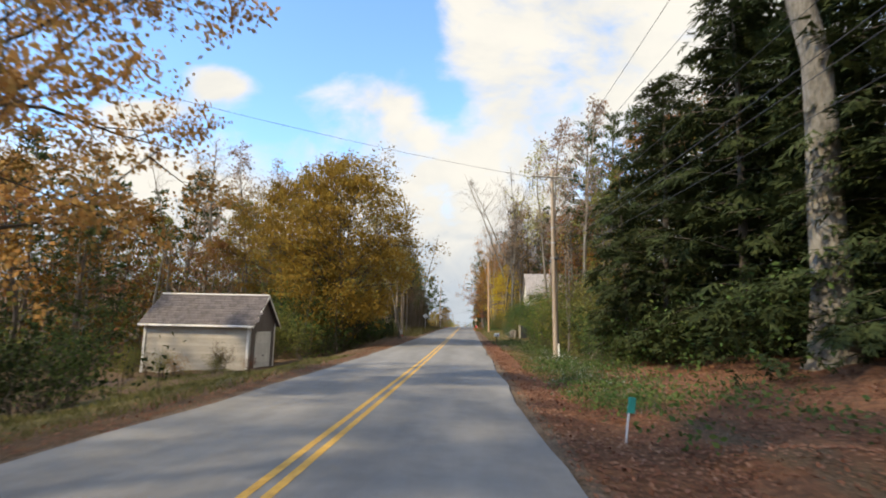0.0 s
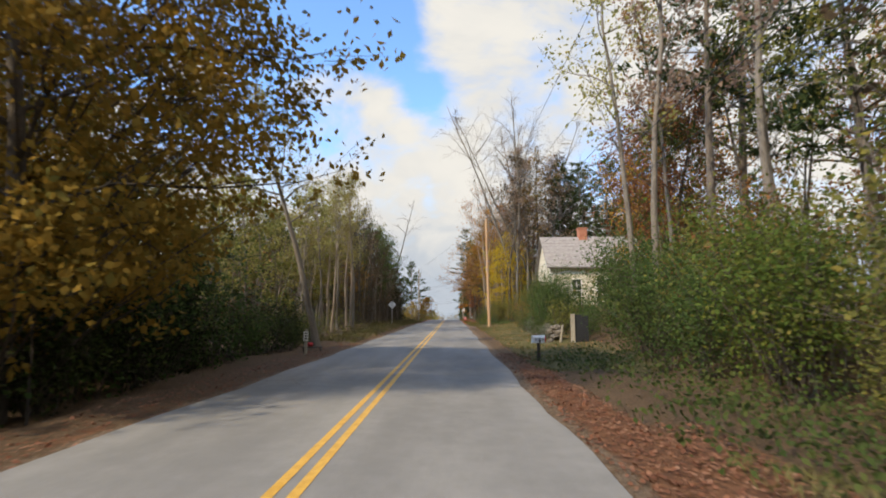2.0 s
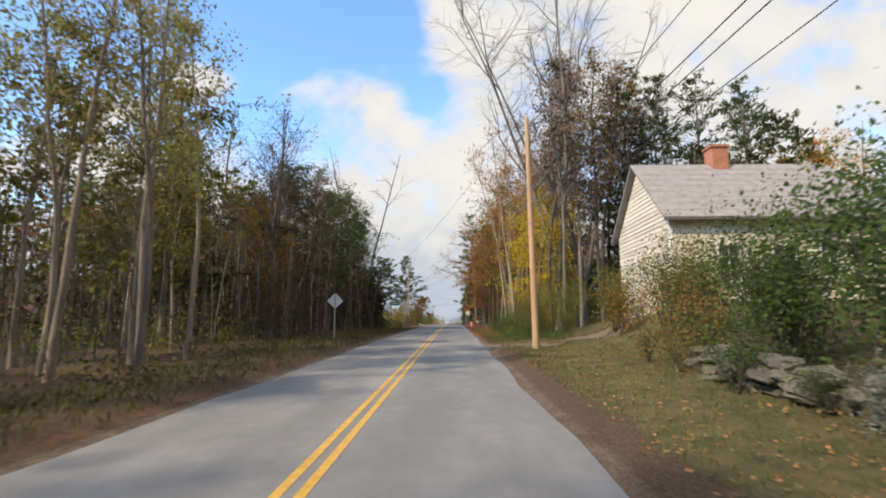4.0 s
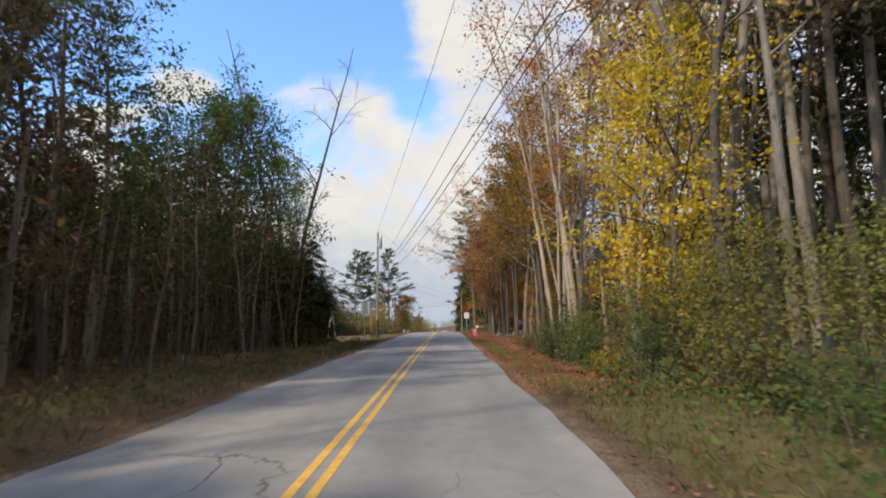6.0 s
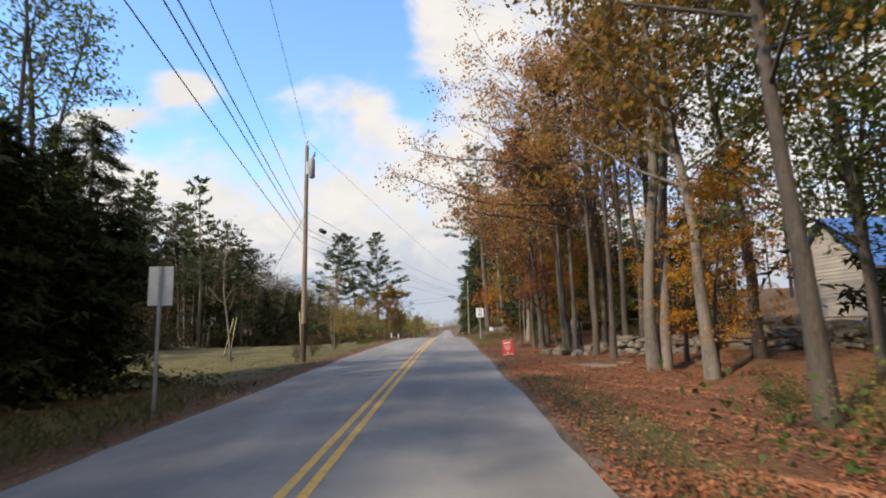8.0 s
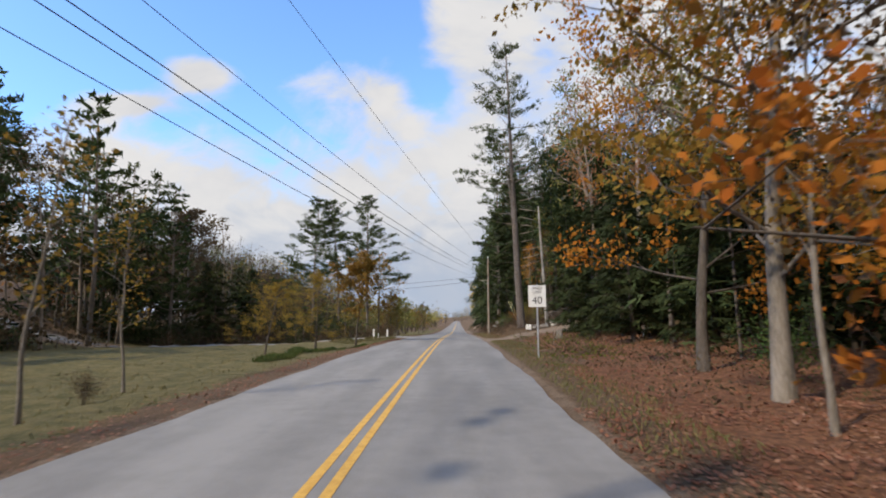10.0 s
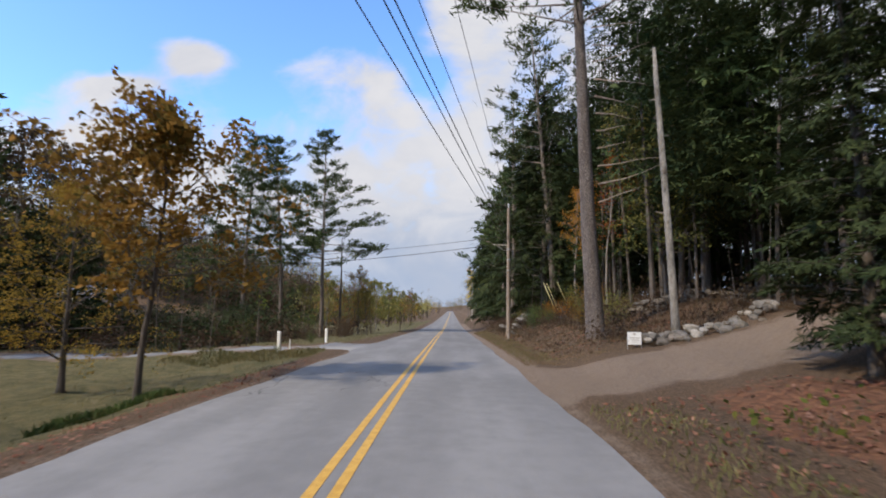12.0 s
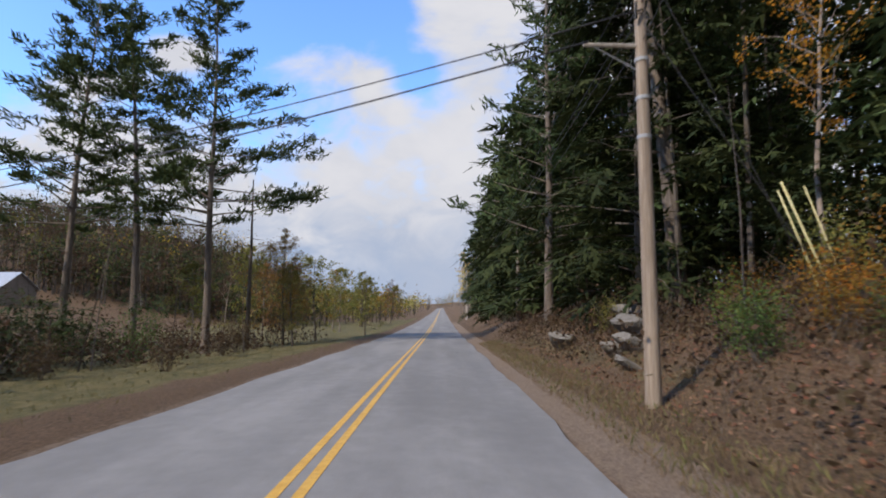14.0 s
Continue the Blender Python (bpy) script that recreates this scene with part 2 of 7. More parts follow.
BARK["plated"] = plated_bark("plated_pine_bark")
POLE_WOOD = grained("weathered_pole_wood", (0.15, 0.11, 0.08), (0.36, 0.29, 0.225), 14, (1, 1, 0.04), 0.88, 0.7, wear=(0.09, 0.065, 0.045))
POLE_NEW = grained("fresh_pole_wood", (0.33, 0.19, 0.10), (0.48, 0.31, 0.19), 10, (1, 1, 0.06), 0.8, 0.3, wear=(0.3, 0.16, 0.08))
POLE_GREY = grained("grey_pole_wood", (0.26, 0.23, 0.19), (0.42, 0.38, 0.33), 10, (1, 1, 0.06), 0.85, 0.4, wear=(0.20, 0.17, 0.14))
CREOSOTE_AND_SHADE = grained("creosote_stain_and_hollow_shade", (0.025, 0.02, 0.016), (0.07, 0.05, 0.035), 8, (1, 1, 0.2), 0.8, 0.4)
BLACK = grained("black_rubber", (0.012, 0.012, 0.013), (0.03, 0.03, 0.032), 12, rough=0.6, rough_bump=0.2)
WIRE = grained("wire_sheath", (0.015, 0.015, 0.017), (0.03, 0.03, 0.033), 12, rough=0.55, rough_bump=0.1)
STEEL = grained("galvanised_steel", (0.30, 0.31, 0.32), (0.45, 0.46, 0.47), 14, rough=0.5, rough_bump=0.1, metal=0.6)
CAN_PAINT = grained("grey_transformer_paint", (0.20, 0.21, 0.22), (0.29, 0.30, 0.31), 6, rough=0.6, rough_bump=0.1)
SIGN_BACK = grained("aluminium_sign_back", (0.50, 0.51, 0.52), (0.64, 0.65, 0.66), 5, rough=0.6, rough_bump=0.05, metal=0.1)
SIGN_WHITE = grained("white_sign_sheet", (0.66, 0.66, 0.64), (0.80, 0.80, 0.78), 5, rough=0.5, rough_bump=0.05)
INK = grained("black_sign_ink", (0.015, 0.015, 0.015), (0.03, 0.03, 0.03), 5, rough=0.6, rough_bump=0.05)
SIGN_RED = grained("red_sign_sheet", (0.45, 0.02, 0.03), (0.60, 0.04, 0.05), 5, rough=0.5, rough_bump=0.05)
TEAL = grained("teal_plate_paint", (0.0, 0.22, 0.20), (0.01, 0.32, 0.29), 8, rough=0.5, rough_bump=0.1)
WHITE = grained("white_trim_paint", (0.62, 0.60, 0.57), (0.80, 0.79, 0.76), 7, (1, 1, 0.4), 0.6, 0.15, wear=(0.45, 0.42, 0.38))
CLAP = grained("grey_clapboard_paint", (0.30, 0.27, 0.23), (0.38, 0.345, 0.30), 6, (0.4, 0.4, 1), 0.75, 0.2, wear=(0.34, 0.30, 0.25))
GABLE = grained("dark_gable_paint", (0.10, 0.085, 0.08), (0.15, 0.13, 0.12), 6, (1, 1, 0.3), 0.8, 0.2)
SHINGLE = grained("asphalt_shingle", (0.055, 0.046, 0.046), (0.14, 0.12, 0.118), 22, rough=0.95, rough_bump=0.6, per_object=0.5)
HOUSE_ROOF = grained("pale_roof_shingle", (0.20, 0.18, 0.175), (0.31, 0.285, 0.275), 9, rough=0.95, rough_bump=0.5, wear=(0.24, 0.21, 0.20))
CREAM = grained("cream_clapboard_paint", (0.50, 0.45, 0.35), (0.62, 0.57, 0.46), 6, (0.4, 0.4, 1), 0.7, 0.15)
BRICK = grained("chimney_brick", (0.28, 0.10, 0.06), (0.42, 0.18, 0.11), 14, rough=0.9, rough_bump=0.5)
BLUE_ROOF = grained("blue_metal_roof", (0.02, 0.09, 0.30), (0.04, 0.16, 0.45), 3, rough=0.4, rough_bump=0.05, metal=0.2)
STONE = grained("field_stone", (0.075, 0.064, 0.053), (0.21, 0.18, 0.15), 5, rough=0.95, rough_bump=0.9, per_object=0.5, wear=(0.10, 0.12, 0.07), dist=0.03)
PALE_STONE = grained("pale_boulder_stone", (0.21, 0.19, 0.16), (0.38, 0.345, 0.30), 4, rough=0.9, rough_bump=0.8, per_object=0.3, wear=(0.22, 0.21, 0.17), dist=0.03)
DARK_BOARD = grained("black_board_paint", (0.006, 0.007, 0.010), (0.014, 0.016, 0.022), 3, rough=0.7, rough_bump=0.2)
OLD_WOOD = grained("old_grey_wood", (0.22, 0.19, 0.15), (0.42, 0.38, 0.31), 10, (1, 1, 0.08), 0.9, 0.5)
GUY_YELLOW = grained("faded_yellow_plastic", (0.50, 0.44, 0.20), (0.66, 0.60, 0.32), 8, rough=0.6, rough_bump=0.1)
TANK = grained("white_tank_paint", (0.66, 0.67, 0.68), (0.80, 0.81, 0.82), 5, rough=0.45, rough_bump=0.05, wear=(0.5, 0.48, 0.44))

glass_m, gt, gb = material("window_glass")
gb.inputs["Base Color"].default_value = (0.03, 0.035, 0.04, 1)
gb.inputs["Roughness"].default_value = 0.08
GLASS = glass_m

# road surface: worn grey asphalt with wheel tracks, patches and fine aggregate
ASPHALT, at, ab = material("worn_asphalt")
av = coords(at)
asx = at.nodes.new("ShaderNodeSeparateXYZ")
link(at, av, asx.inputs[0])
broad = noise_tex(at, coords(at, (0.9, 0.18, 1)), 0.9, 5, 0.6)
speck = noise_tex(at, av, 55, 4, 0.7)
mottle = noise_tex(at, av, 3.0, 6, 0.6)
fac = math_node(at, "ADD", math_node(at, "MULTIPLY", broad, 0.55), math_node(at, "MULTIPLY", mottle, 0.25))
fac = math_node(at, "ADD", fac, math_node(at, "MULTIPLY", speck, 0.2))
acol = mix_rgb(at, smooth(at, fac, 0.36, 0.64), (0.165, 0.163, 0.162), (0.235, 0.231, 0.228))
lane = math_node(at, "ABSOLUTE", math_node(at, "SUBTRACT", math_node(at, "ABSOLUTE", math_node(at, "SUBTRACT", math_node(at, "ABSOLUTE", asx.outputs[0]), 1.5)), 0.75))
acol = mix_rgb(at, math_node(at, "MULTIPLY", smooth(at, math_node(at, "MULTIPLY", lane, -1.0), -0.45, -0.05), 0.22), acol, (0.14, 0.139, 0.14))
crackv = at.nodes.new("ShaderNodeTexVoronoi")
crackv.feature = "DISTANCE_TO_EDGE"
crackv.inputs["Scale"].default_value = 0.55
warp = at.nodes.new("ShaderNodeVectorMath")
warp.operation = "ADD"
wn3 = at.nodes.new("ShaderNodeTexNoise")
wn3.inputs["Scale"].default_value, wn3.inputs["Detail"].default_value = 1.3, 6
link(at, coords(at, (1.2, 0.5, 1)), warp.inputs[0])
link(at, av, wn3.inputs["Vector"])
link(at, wn3.outputs["Color"], warp.inputs[1])
link(at, warp.outputs[0], crackv.inputs["Vector"])
crack = math_node(at, "MULTIPLY", smooth(at, math_node(at, "MULTIPLY", crackv.outputs["Distance"], -1.0), -0.012, -0.004), smooth(at, noise_tex(at, av, 0.2, 3), 0.62, 0.70))
acol = mix_rgb(at, math_node(at, "MULTIPLY", crack, 0.7), acol, (0.04, 0.04, 0.042))
link(at, acol, ab.inputs["Base Color"])
ab.inputs["Roughness"].default_value = 0.95
ab.inputs["Specular IOR Level"].default_value = 0.15
bump(at, ab, math_node(at, "SUBTRACT", speck, math_node(at, "MULTIPLY", crack, 0.8)), 0.5, 0.008)

LINE_PAINT, lt_, lb_ = material("worn_yellow_line_paint")
lv = coords(lt_)
lcol = mix_rgb(lt_, smooth(lt_, noise_tex(lt_, lv, 9, 8, 0.7), 0.35, 0.6), (0.45, 0.24, 0.035), (0.58, 0.335, 0.065))
lcol = mix_rgb(lt_, smooth(lt_, noise_tex(lt_, lv, 30, 6, 0.7), 0.60, 0.72), lcol, (0.20, 0.17, 0.12))
link(lt_, lcol, lb_.inputs["Base Color"])
lb_.inputs["Roughness"].default_value = 0.7

# ground: leaf litter, grass, sand and forest floor after three painted masks
GROUND, gt2, gb2 = material("roadside_ground")
gv = coords(gt2)


def mask(name):
    n = gt2.nodes.new("ShaderNodeAttribute")
    n.attribute_name = name
    return n.outputs["Fac"]


def ragged(v, amount=0.7):
    return smooth(gt2, math_node(gt2, "ADD", v, math_node(gt2, "MULTIPLY", math_node(gt2, "SUBTRACT", noise_tex(gt2, gv, 1.6, 8, 0.7), 0.5), amount)), 0.38, 0.62)


fineg = noise_tex(gt2, gv, 24, 8, 0.7)
midg = noise_tex(gt2, gv, 2.2, 6, 0.65)
floor_c = mix_rgb(gt2, smooth(gt2, fineg, 0.35, 0.65), (0.05, 0.035, 0.022), (0.17, 0.11, 0.07))
vor = gt2.nodes.new("ShaderNodeTexVoronoi")
vor.inputs["Scale"].default_value = 11
link(gt2, gv, vor.inputs["Vector"])
vsep = gt2.nodes.new("ShaderNodeSeparateColor")
link(gt2, vor.outputs["Color"], vsep.inputs[0])
leaf_c = mix_rgb(gt2, vsep.outputs[0], (0.10, 0.045, 0.028), (0.25, 0.12, 0.065))
leaf_c = mix_rgb(gt2, smooth(gt2, fineg, 0.4, 0.7), leaf_c, (0.10, 0.055, 0.035))
grass_c = mix_rgb(gt2, smooth(gt2, midg, 0.35, 0.65), (0.06, 0.064, 0.026), (0.13, 0.108, 0.05))
grass_c = mix_rgb(gt2, smooth(gt2, fineg, 0.45, 0.7), grass_c, (0.18, 0.138, 0.076))
sand_c = mix_rgb(gt2, smooth(gt2, fineg, 0.35, 0.65), (0.13, 0.095, 0.07), (0.26, 0.195, 0.145))
gcol = mix_rgb(gt2, ragged(mask("leafy")), floor_c, leaf_c)
gcol = mix_rgb(gt2, ragged(mask("grassy")), gcol, grass_c)
gcol = mix_rgb(gt2, ragged(mask("sandy"), 0.5), gcol, sand_c)
link(gt2, gcol, gb2.inputs["Base Color"])
gb2.inputs["Roughness"].default_value = 0.95
gb2.inputs["Specular IOR Level"].default_value = 0.15
bump(gt2, gb2, math_node(gt2, "ADD", fineg, midg), 0.9, 0.05)


# ---- mesh helpers ----
class Geo:
    """Collects vertices and faces of one mesh."""

    def __init__(self):
        self.v, self.f = [], []

    def add(self, verts, faces):
        n = len(self.v)
        self.v.extend(verts)
        self.f.extend(tuple(i + n for i in f) for f in faces)

    def tube(self, pts, radii, sides=6, cap=True):
        pts = [Vector(p) for p in pts]
        rings, up = [], Vector((0.37, 0.21, 0.9)).normalized()
        for i, p in enumerate(pts):
            d = (pts[min(i + 1, len(pts) - 1)] - pts[max(i - 1, 0)]).normalized()
            a = d.cross(up if abs(d.dot(up)) < 0.95 else Vector((1, 0, 0))).normalized()
            b = d.cross(a)
            rings.append([p + radii[i] * (math.cos(k * math.tau / sides) * a + math.sin(k * math.tau / sides) * b) for k in range(sides)])
        faces = [(i * sides + k, i * sides + (k + 1) % sides, (i + 1) * sides + (k + 1) % sides, (i + 1) * sides + k) for i in range(len(pts) - 1) for k in range(sides)]
        if cap:
            faces += [tuple(range(sides))[::-1], tuple(range((len(pts) - 1) * sides, len(pts) * sides))]
        self.add([tuple(v) for r in rings for v in r], faces)

    def box(self, x0, y0, z0, x1, y1, z1, b=0.0):
        """A box; with b its upright and level edges are chamfered."""
        if b <= 0:
            v = [(x, y, z) for x in (x0, x1) for y in (y0, y1) for z in (z0, z1)]
            self.add(v, [(0, 1, 3, 2), (4, 6, 7, 5), (0, 4, 5, 1), (2, 3, 7, 6), (0, 2, 6, 4), (1, 5, 7, 3)])
            return
        ring = lambda i, z: [(x0 + i, y0 + b, z), (x0 + b, y0 + i, z), (x1 - b, y0 + i, z), (x1 - i, y0 + b, z), (x1 - i, y1 - b, z), (x1 - b, y1 - i, z), (x0 + b, y1 - i, z), (x0 + i, y1 - b, z)]
        v = ring(b * 0.6, z0) + ring(0, z0 + b) + ring(0, z1 - b) + ring(b * 0.6, z1)
        f = [(8 * r + k, 8 * r + (k + 1) % 8, 8 * r + 8 + (k + 1) % 8, 8 * r + 8 + k) for r in range(3) for k in range(8)]
        self.add(v, f + [tuple(range(7, -1, -1)), tuple(range(24, 32))])

    def prism(self, poly, axis_from, axis_to, axis="x"):
        """A polygon of (a, b) drawn out along x (a = y, b = z) or y (a = x, b = z)."""
        n = len(poly)
        at = (lambda s, p: (s, p[0], p[1])) if axis == "x" else (lambda s, p: (p[0], s, p[1]))
        v = [at(axis_from, p) for p in poly] + [at(axis_to, p) for p in poly]
        self.add(v, [tuple(range(n))[::-1], tuple(range(n, 2 * n))] + [(k, (k + 1) % n, n + (k + 1) % n, n + k) for k in range(n)])

    def mesh(self, name, mat, smooth_shade=False):
        me = bpy.data.meshes.new(name)
        me.from_pydata([tuple(p) for p in self.v], [], self.f)
        me.materials.append(mat)
        if smooth_shade:
            me.shade_smooth()
        me.update()
        return me


def leaf_mesh(name, centres, size, mat, rng, aspect=0.62, flat=0.0, long_dir=None):
    """One kite-shaped leaf at each centre; flat: how far they lie level."""
    n = len(centres)
    c = np.asarray(centres, float)
    a = rng.normal(size=(n, 3))
    if long_dir is not None:
        a = np.asarray(long_dir, float) + 0.35 * a
    a[:, 2] *= 1 - flat
    a /= np.linalg.norm(a, axis=1)[:, None] + 1e-9
    r = rng.normal(size=(n, 3))
    if flat > 0:
        r = r * (1 - flat) + np.cross(a, np.array([0, 0, 1.0])) * flat * 2
    b = r - (r * a).sum(1)[:, None] * a
    b /= np.linalg.norm(b, axis=1)[:, None] + 1e-9
    nrm = np.cross(a, b)
    s = (size * rng.uniform(0.6, 1.35, n))[:, None]
    w = s * aspect * 0.5
    v = np.empty((n, 4, 3))
    v[:, 0] = c - a * s * 0.5
    v[:, 1] = c + b * w + nrm * s * 0.10 + a * s * 0.05
    v[:, 2] = c + a * s * 0.5
    v[:, 3] = c - b * w + nrm * s * 0.10 + a * s * 0.05
    me = bpy.data.meshes.new(name)
    me.vertices.add(4 * n)
    me.vertices.foreach_set("co", v.ravel())
    me.loops.add(4 * n)
    me.loops.foreach_set("vertex_index", np.arange(4 * n))
    me.polygons.add(n)
    me.polygons.foreach_set("loop_start", np.arange(0, 4 * n, 4))
    me.materials.append(mat)
    me.update(calc_edges=True)
    return me


def spray_mesh(name, centres, size, mat, rng, dirs, barbs=7, wide=0.085):
    """Feathered conifer sprays: thin needle-bearing twiglets set along a short drooping axis."""
    c, a = np.asarray(centres, float), np.asarray(dirs, float)
    n = len(c)
    a = a + 0.25 * rng.normal(size=(n, 3))
    a /= np.linalg.norm(a, axis=1)[:, None] + 1e-9
    b = np.cross(a, np.array([0, 0, 1.0]) + 0.35 * rng.normal(size=(n, 3)))
    b /= np.linalg.norm(b, axis=1)[:, None] + 1e-9
    s = (size * rng.uniform(0.6, 1.35, n))[:, None]
    v = np.empty((n, barbs, 3, 3))
    for k in range(barbs):
        t = k / (barbs - 1)
        sgn = 1 if k % 2 else -1
        foot = c + a * s * (t - 0.5)
        d = a * (0.45 + 0.55 * t) + b * sgn * (0.95 - 0.75 * t) + 0.22 * rng.normal(size=(n, 3))
        d[:, 2] -= 0.12
        d /= np.linalg.norm(d, axis=1)[:, None]
        side = np.cross(d, np.cross(a, b))
        ln = s * (0.62 - 0.2 * t)
        v[:, k, 0] = foot - side * s * wide
        v[:, k, 1] = foot + side * s * wide
        v[:, k, 2] = foot + d * ln
    m = n * barbs
    me = bpy.data.meshes.new(name)
    me.vertices.add(3 * m)
    me.vertices.foreach_set("co", v.ravel())
    me.loops.add(3 * m)
    me.loops.foreach_set("vertex_index", np.arange(3 * m))
    me.polygons.add(m)
    me.polygons.foreach_set("loop_start", np.arange(0, 3 * m, 3))
    me.materials.append(mat)
    me.update(calc_edges=True)
    return me


def thing(name, x, y, z, turn=0.0, label="", category="", group="", kind=""):
    ob = new(name)
    ob.empty_display_size = 0.2
    ob.matrix_basis = pose(x, y, z, 0, 0, turn)
    return tagged(ob, label, category, group, kind)


def part(name, geo, mat, parent, label="", smooth_shade=False):
    me = geo if isinstance(geo, bpy.types.Mesh) else geo.mesh(name, mat, smooth_shade)
    ob = new(name, me)
    ob.parent = parent
    if label:
        ob["label"] = label
    return ob


# ---- ground and road ----
OFFSETS = (-60, -16, -8, -4.2, -3.1, 3.1, 4.2, 7, 12, 40)
SECTIONS = {
    0: (-2, -1.5, -0.6, -0.1, -0.15, 0.25, 1.4, 2.5), 12: (-2, -1.4, -0.8, -0.1, -0.25, -0.1, 0.8, 2.0),
    24: (-1.5, -1.2, -1.0, -0.15, -0.2, -0.38, 0.3, 2), 48: (-0.6, -0.3, -0.1, 0, -0.05, 0.2, 0.8, 2.2),
    70: (0, 0.3, 0.25, 0.2, 0.05, 0.3, 2.0, 3.0), 98: (0, 0.2, 0.1, -0.1, -0.2, -0.5, -0.1, 0.5),
    116: (-0.8, -0.6, -0.4, -0.12, -0.1, -0.15, 0.4, 1.5), 150: (-1.2, -0.5, -0.3, -0.1, 0, 0.2, 0.8, 4),
    178: (-2, -0.8, -0.2, 0, 0.05, 1.2, 2.8, 6), 220: (-3, -1.2, -0.6, -0.1, 0.1, 1.0, 2.5, 6)}


def ground_z(x, y, rough=False):
    x, y = np.broadcast_arrays(np.asarray(x, float), np.asarray(y, float))
    ys = list(SECTIONS)
    cols = [np.interp(y, ys, [SECTIONS[k][i] for k in ys]) for i in range(8)]
    cols = cols[:4] + [0 * y, 0 * y] + cols[4:]
    z = np.zeros_like(x)
    for i in range(len(OFFSETS) - 1):
        a, b = OFFSETS[i], OFFSETS[i + 1]
        w = np.clip((x - a) / (b - a), 0, 1)
        w = w * w * (3 - 2 * w) if abs(a) > 3.2 and abs(b) > 3.2 else w
        z = np.where((x >= a) & (x <= b), cols[i] * (1 - w) + cols[i + 1] * w, z)
    z = np.where(x < -60, cols[0], np.where(x > 40, cols[-1], z))
    # wooded hill beyond the field
    hill = 36 * np.exp(-(((x + 130) / 78) ** 2) - ((y - 380) / 110) ** 2)
    z = z + np.where(x < -22, hill * np.clip((-22 - x) / 40, 0, 1), 0)
    rise = np.clip((-30 - x) / 38, 0, 1)
    z = z + 10 * rise * rise * (3 - 2 * rise) * np.clip((y - 85) / 35, 0, 1) * np.clip((228 - y) / 30, 0, 1)
    # the field dips before the lane
    z = z - 0.42 * np.clip((-3.6 - x) / 2, 0, 1) * np.clip((x + 16) / 5, 0, 1) * np.clip((y - 146) / 6, 0, 1) * np.clip((168 - y) / 6, 0, 1)
    z = z + road_z(y)
    if rough:
        far = np.clip((np.abs(x) - 3.3) / 2.5, 0, 1)
        z = z + far * 0.10 * (np.sin(1.7 * x + 0.6 * y) * np.sin(0.9 * y - 0.4 * x) + 0.5 * np.sin(3.1 * x + 2.3 * y))
        z = z - 0.09 * np.clip((3.75 - np.abs(x)) / 0.9, 0, 1)
    return z


def gz(x, y):
    return float(ground_z(x, y, True))


def axis(*runs):
    out = []
    for a, b, step in runs:
        out += list(np.arange(a, b - 1e-6, step))
    return np.array(out + [runs[-1][1]])


gx = axis((-900, -300, 60), (-300, -60, 12), (-60, -20, 2.5), (-20, -7, 0.6), (-7, -2.9, 0.22), (-2.9, 2.9, 1.16), (2.9, 7, 0.22), (7, 20, 0.6), (20, 60, 2.5), (60, 300, 12), (300, 900, 60))
gy = axis((-300, -30, 15), (-30, 215, 1.3), (215, 320, 3), (320, 900, 15), (900, 2400, 80))
GX, GY = np.meshgrid(gx, gy)
GZ = ground_z(GX, GY, True)
nx, ny = len(gx), len(gy)
idx = np.arange(nx * ny).reshape(ny, nx)
me = bpy.data.meshes.new("ground")
me.from_pydata(np.stack([GX, GY, GZ], -1).reshape(-1, 3).tolist(), [], np.stack([idx[:-1, :-1], idx[:-1, 1:], idx[1:, 1:], idx[1:, :-1]], -1).reshape(-1, 4).tolist())
me.materials.append(GROUND)
me.shade_smooth()


def band(v, a, b, soft=0.6):
    return np.clip((v - a) / soft, 0, 1) * np.clip((b - v) / soft, 0, 1)


X, Y = GX.ravel(), GY.ravel()
leafy = band(X, 2.9, 5.6) * band(Y, -40, 30) + band(X, 5, 14, 2) * band(Y, -40, 24, 3) + 0.9 * band(X, 2.9, 4.4) * band(Y, 28, 40, 3)
leafy += band(X, 3.6, 16, 1) * band(Y, 84, 140, 4) + 0.8 * band(X, 4.5, 14, 1) * band(Y, 138, 157, 2) + 0.42 * band(X, 5, 15, 1) * band(Y, 163, 260, 3)
leafy += 0.5 * band(X, -4.2, -2.9) * band(Y, -40, 112, 4)
grassy = 0.8 * band(X, -9.5, -3.9, 1) * band(Y, -40, 20, 2) + band(X, -45, -3.7, 1) * band(Y, 113, 170.0, 1) + 0.9 * band(X, -40, -4, 1) * band(Y, 174, 300, 3)
grassy += 0.85 * band(X, 3.3, 8.5, 1) * band(Y, 35, 68, 3) + 0.8 * band(X, 3.4, 12, 1) * band(Y, 64, 75, 2) + 0.8 * band(X, 9, 26, 3) * band(Y, 60, 92, 4)
grassy += 0.9 * band(X, 7, 32, 2) * band(Y, 76, 96, 3)
grassy += 0.7 * band(X, -6.5, -4.2) * band(Y, 50, 113, 3) + 0.62 * band(X, 3.4, 5, 0.5) * band(Y, 84, 112, 3) + 0.6 * band(X, 4.2, 7, 0.5) * band(Y, 4, 30, 3) + 0.5 * band(X, 4.6, 6, 0.5) * band(Y, 176, 200, 3) + 0.8 * band(X, 3.3, 8, 0.5) * band(Y, 76, 86, 2)
sandy = 0.5 * band(np.abs(X), 2.6, 3.5, 0.25) * (Y < 400) + band(X, 2.8, 13, 1) * band(Y - 0.12 * X, 70.6, 75.2, 1) + band(X, 2.5, 26, 0.5) * band(Y - 0.10 * X, 156.2, 161.8, 0.8)
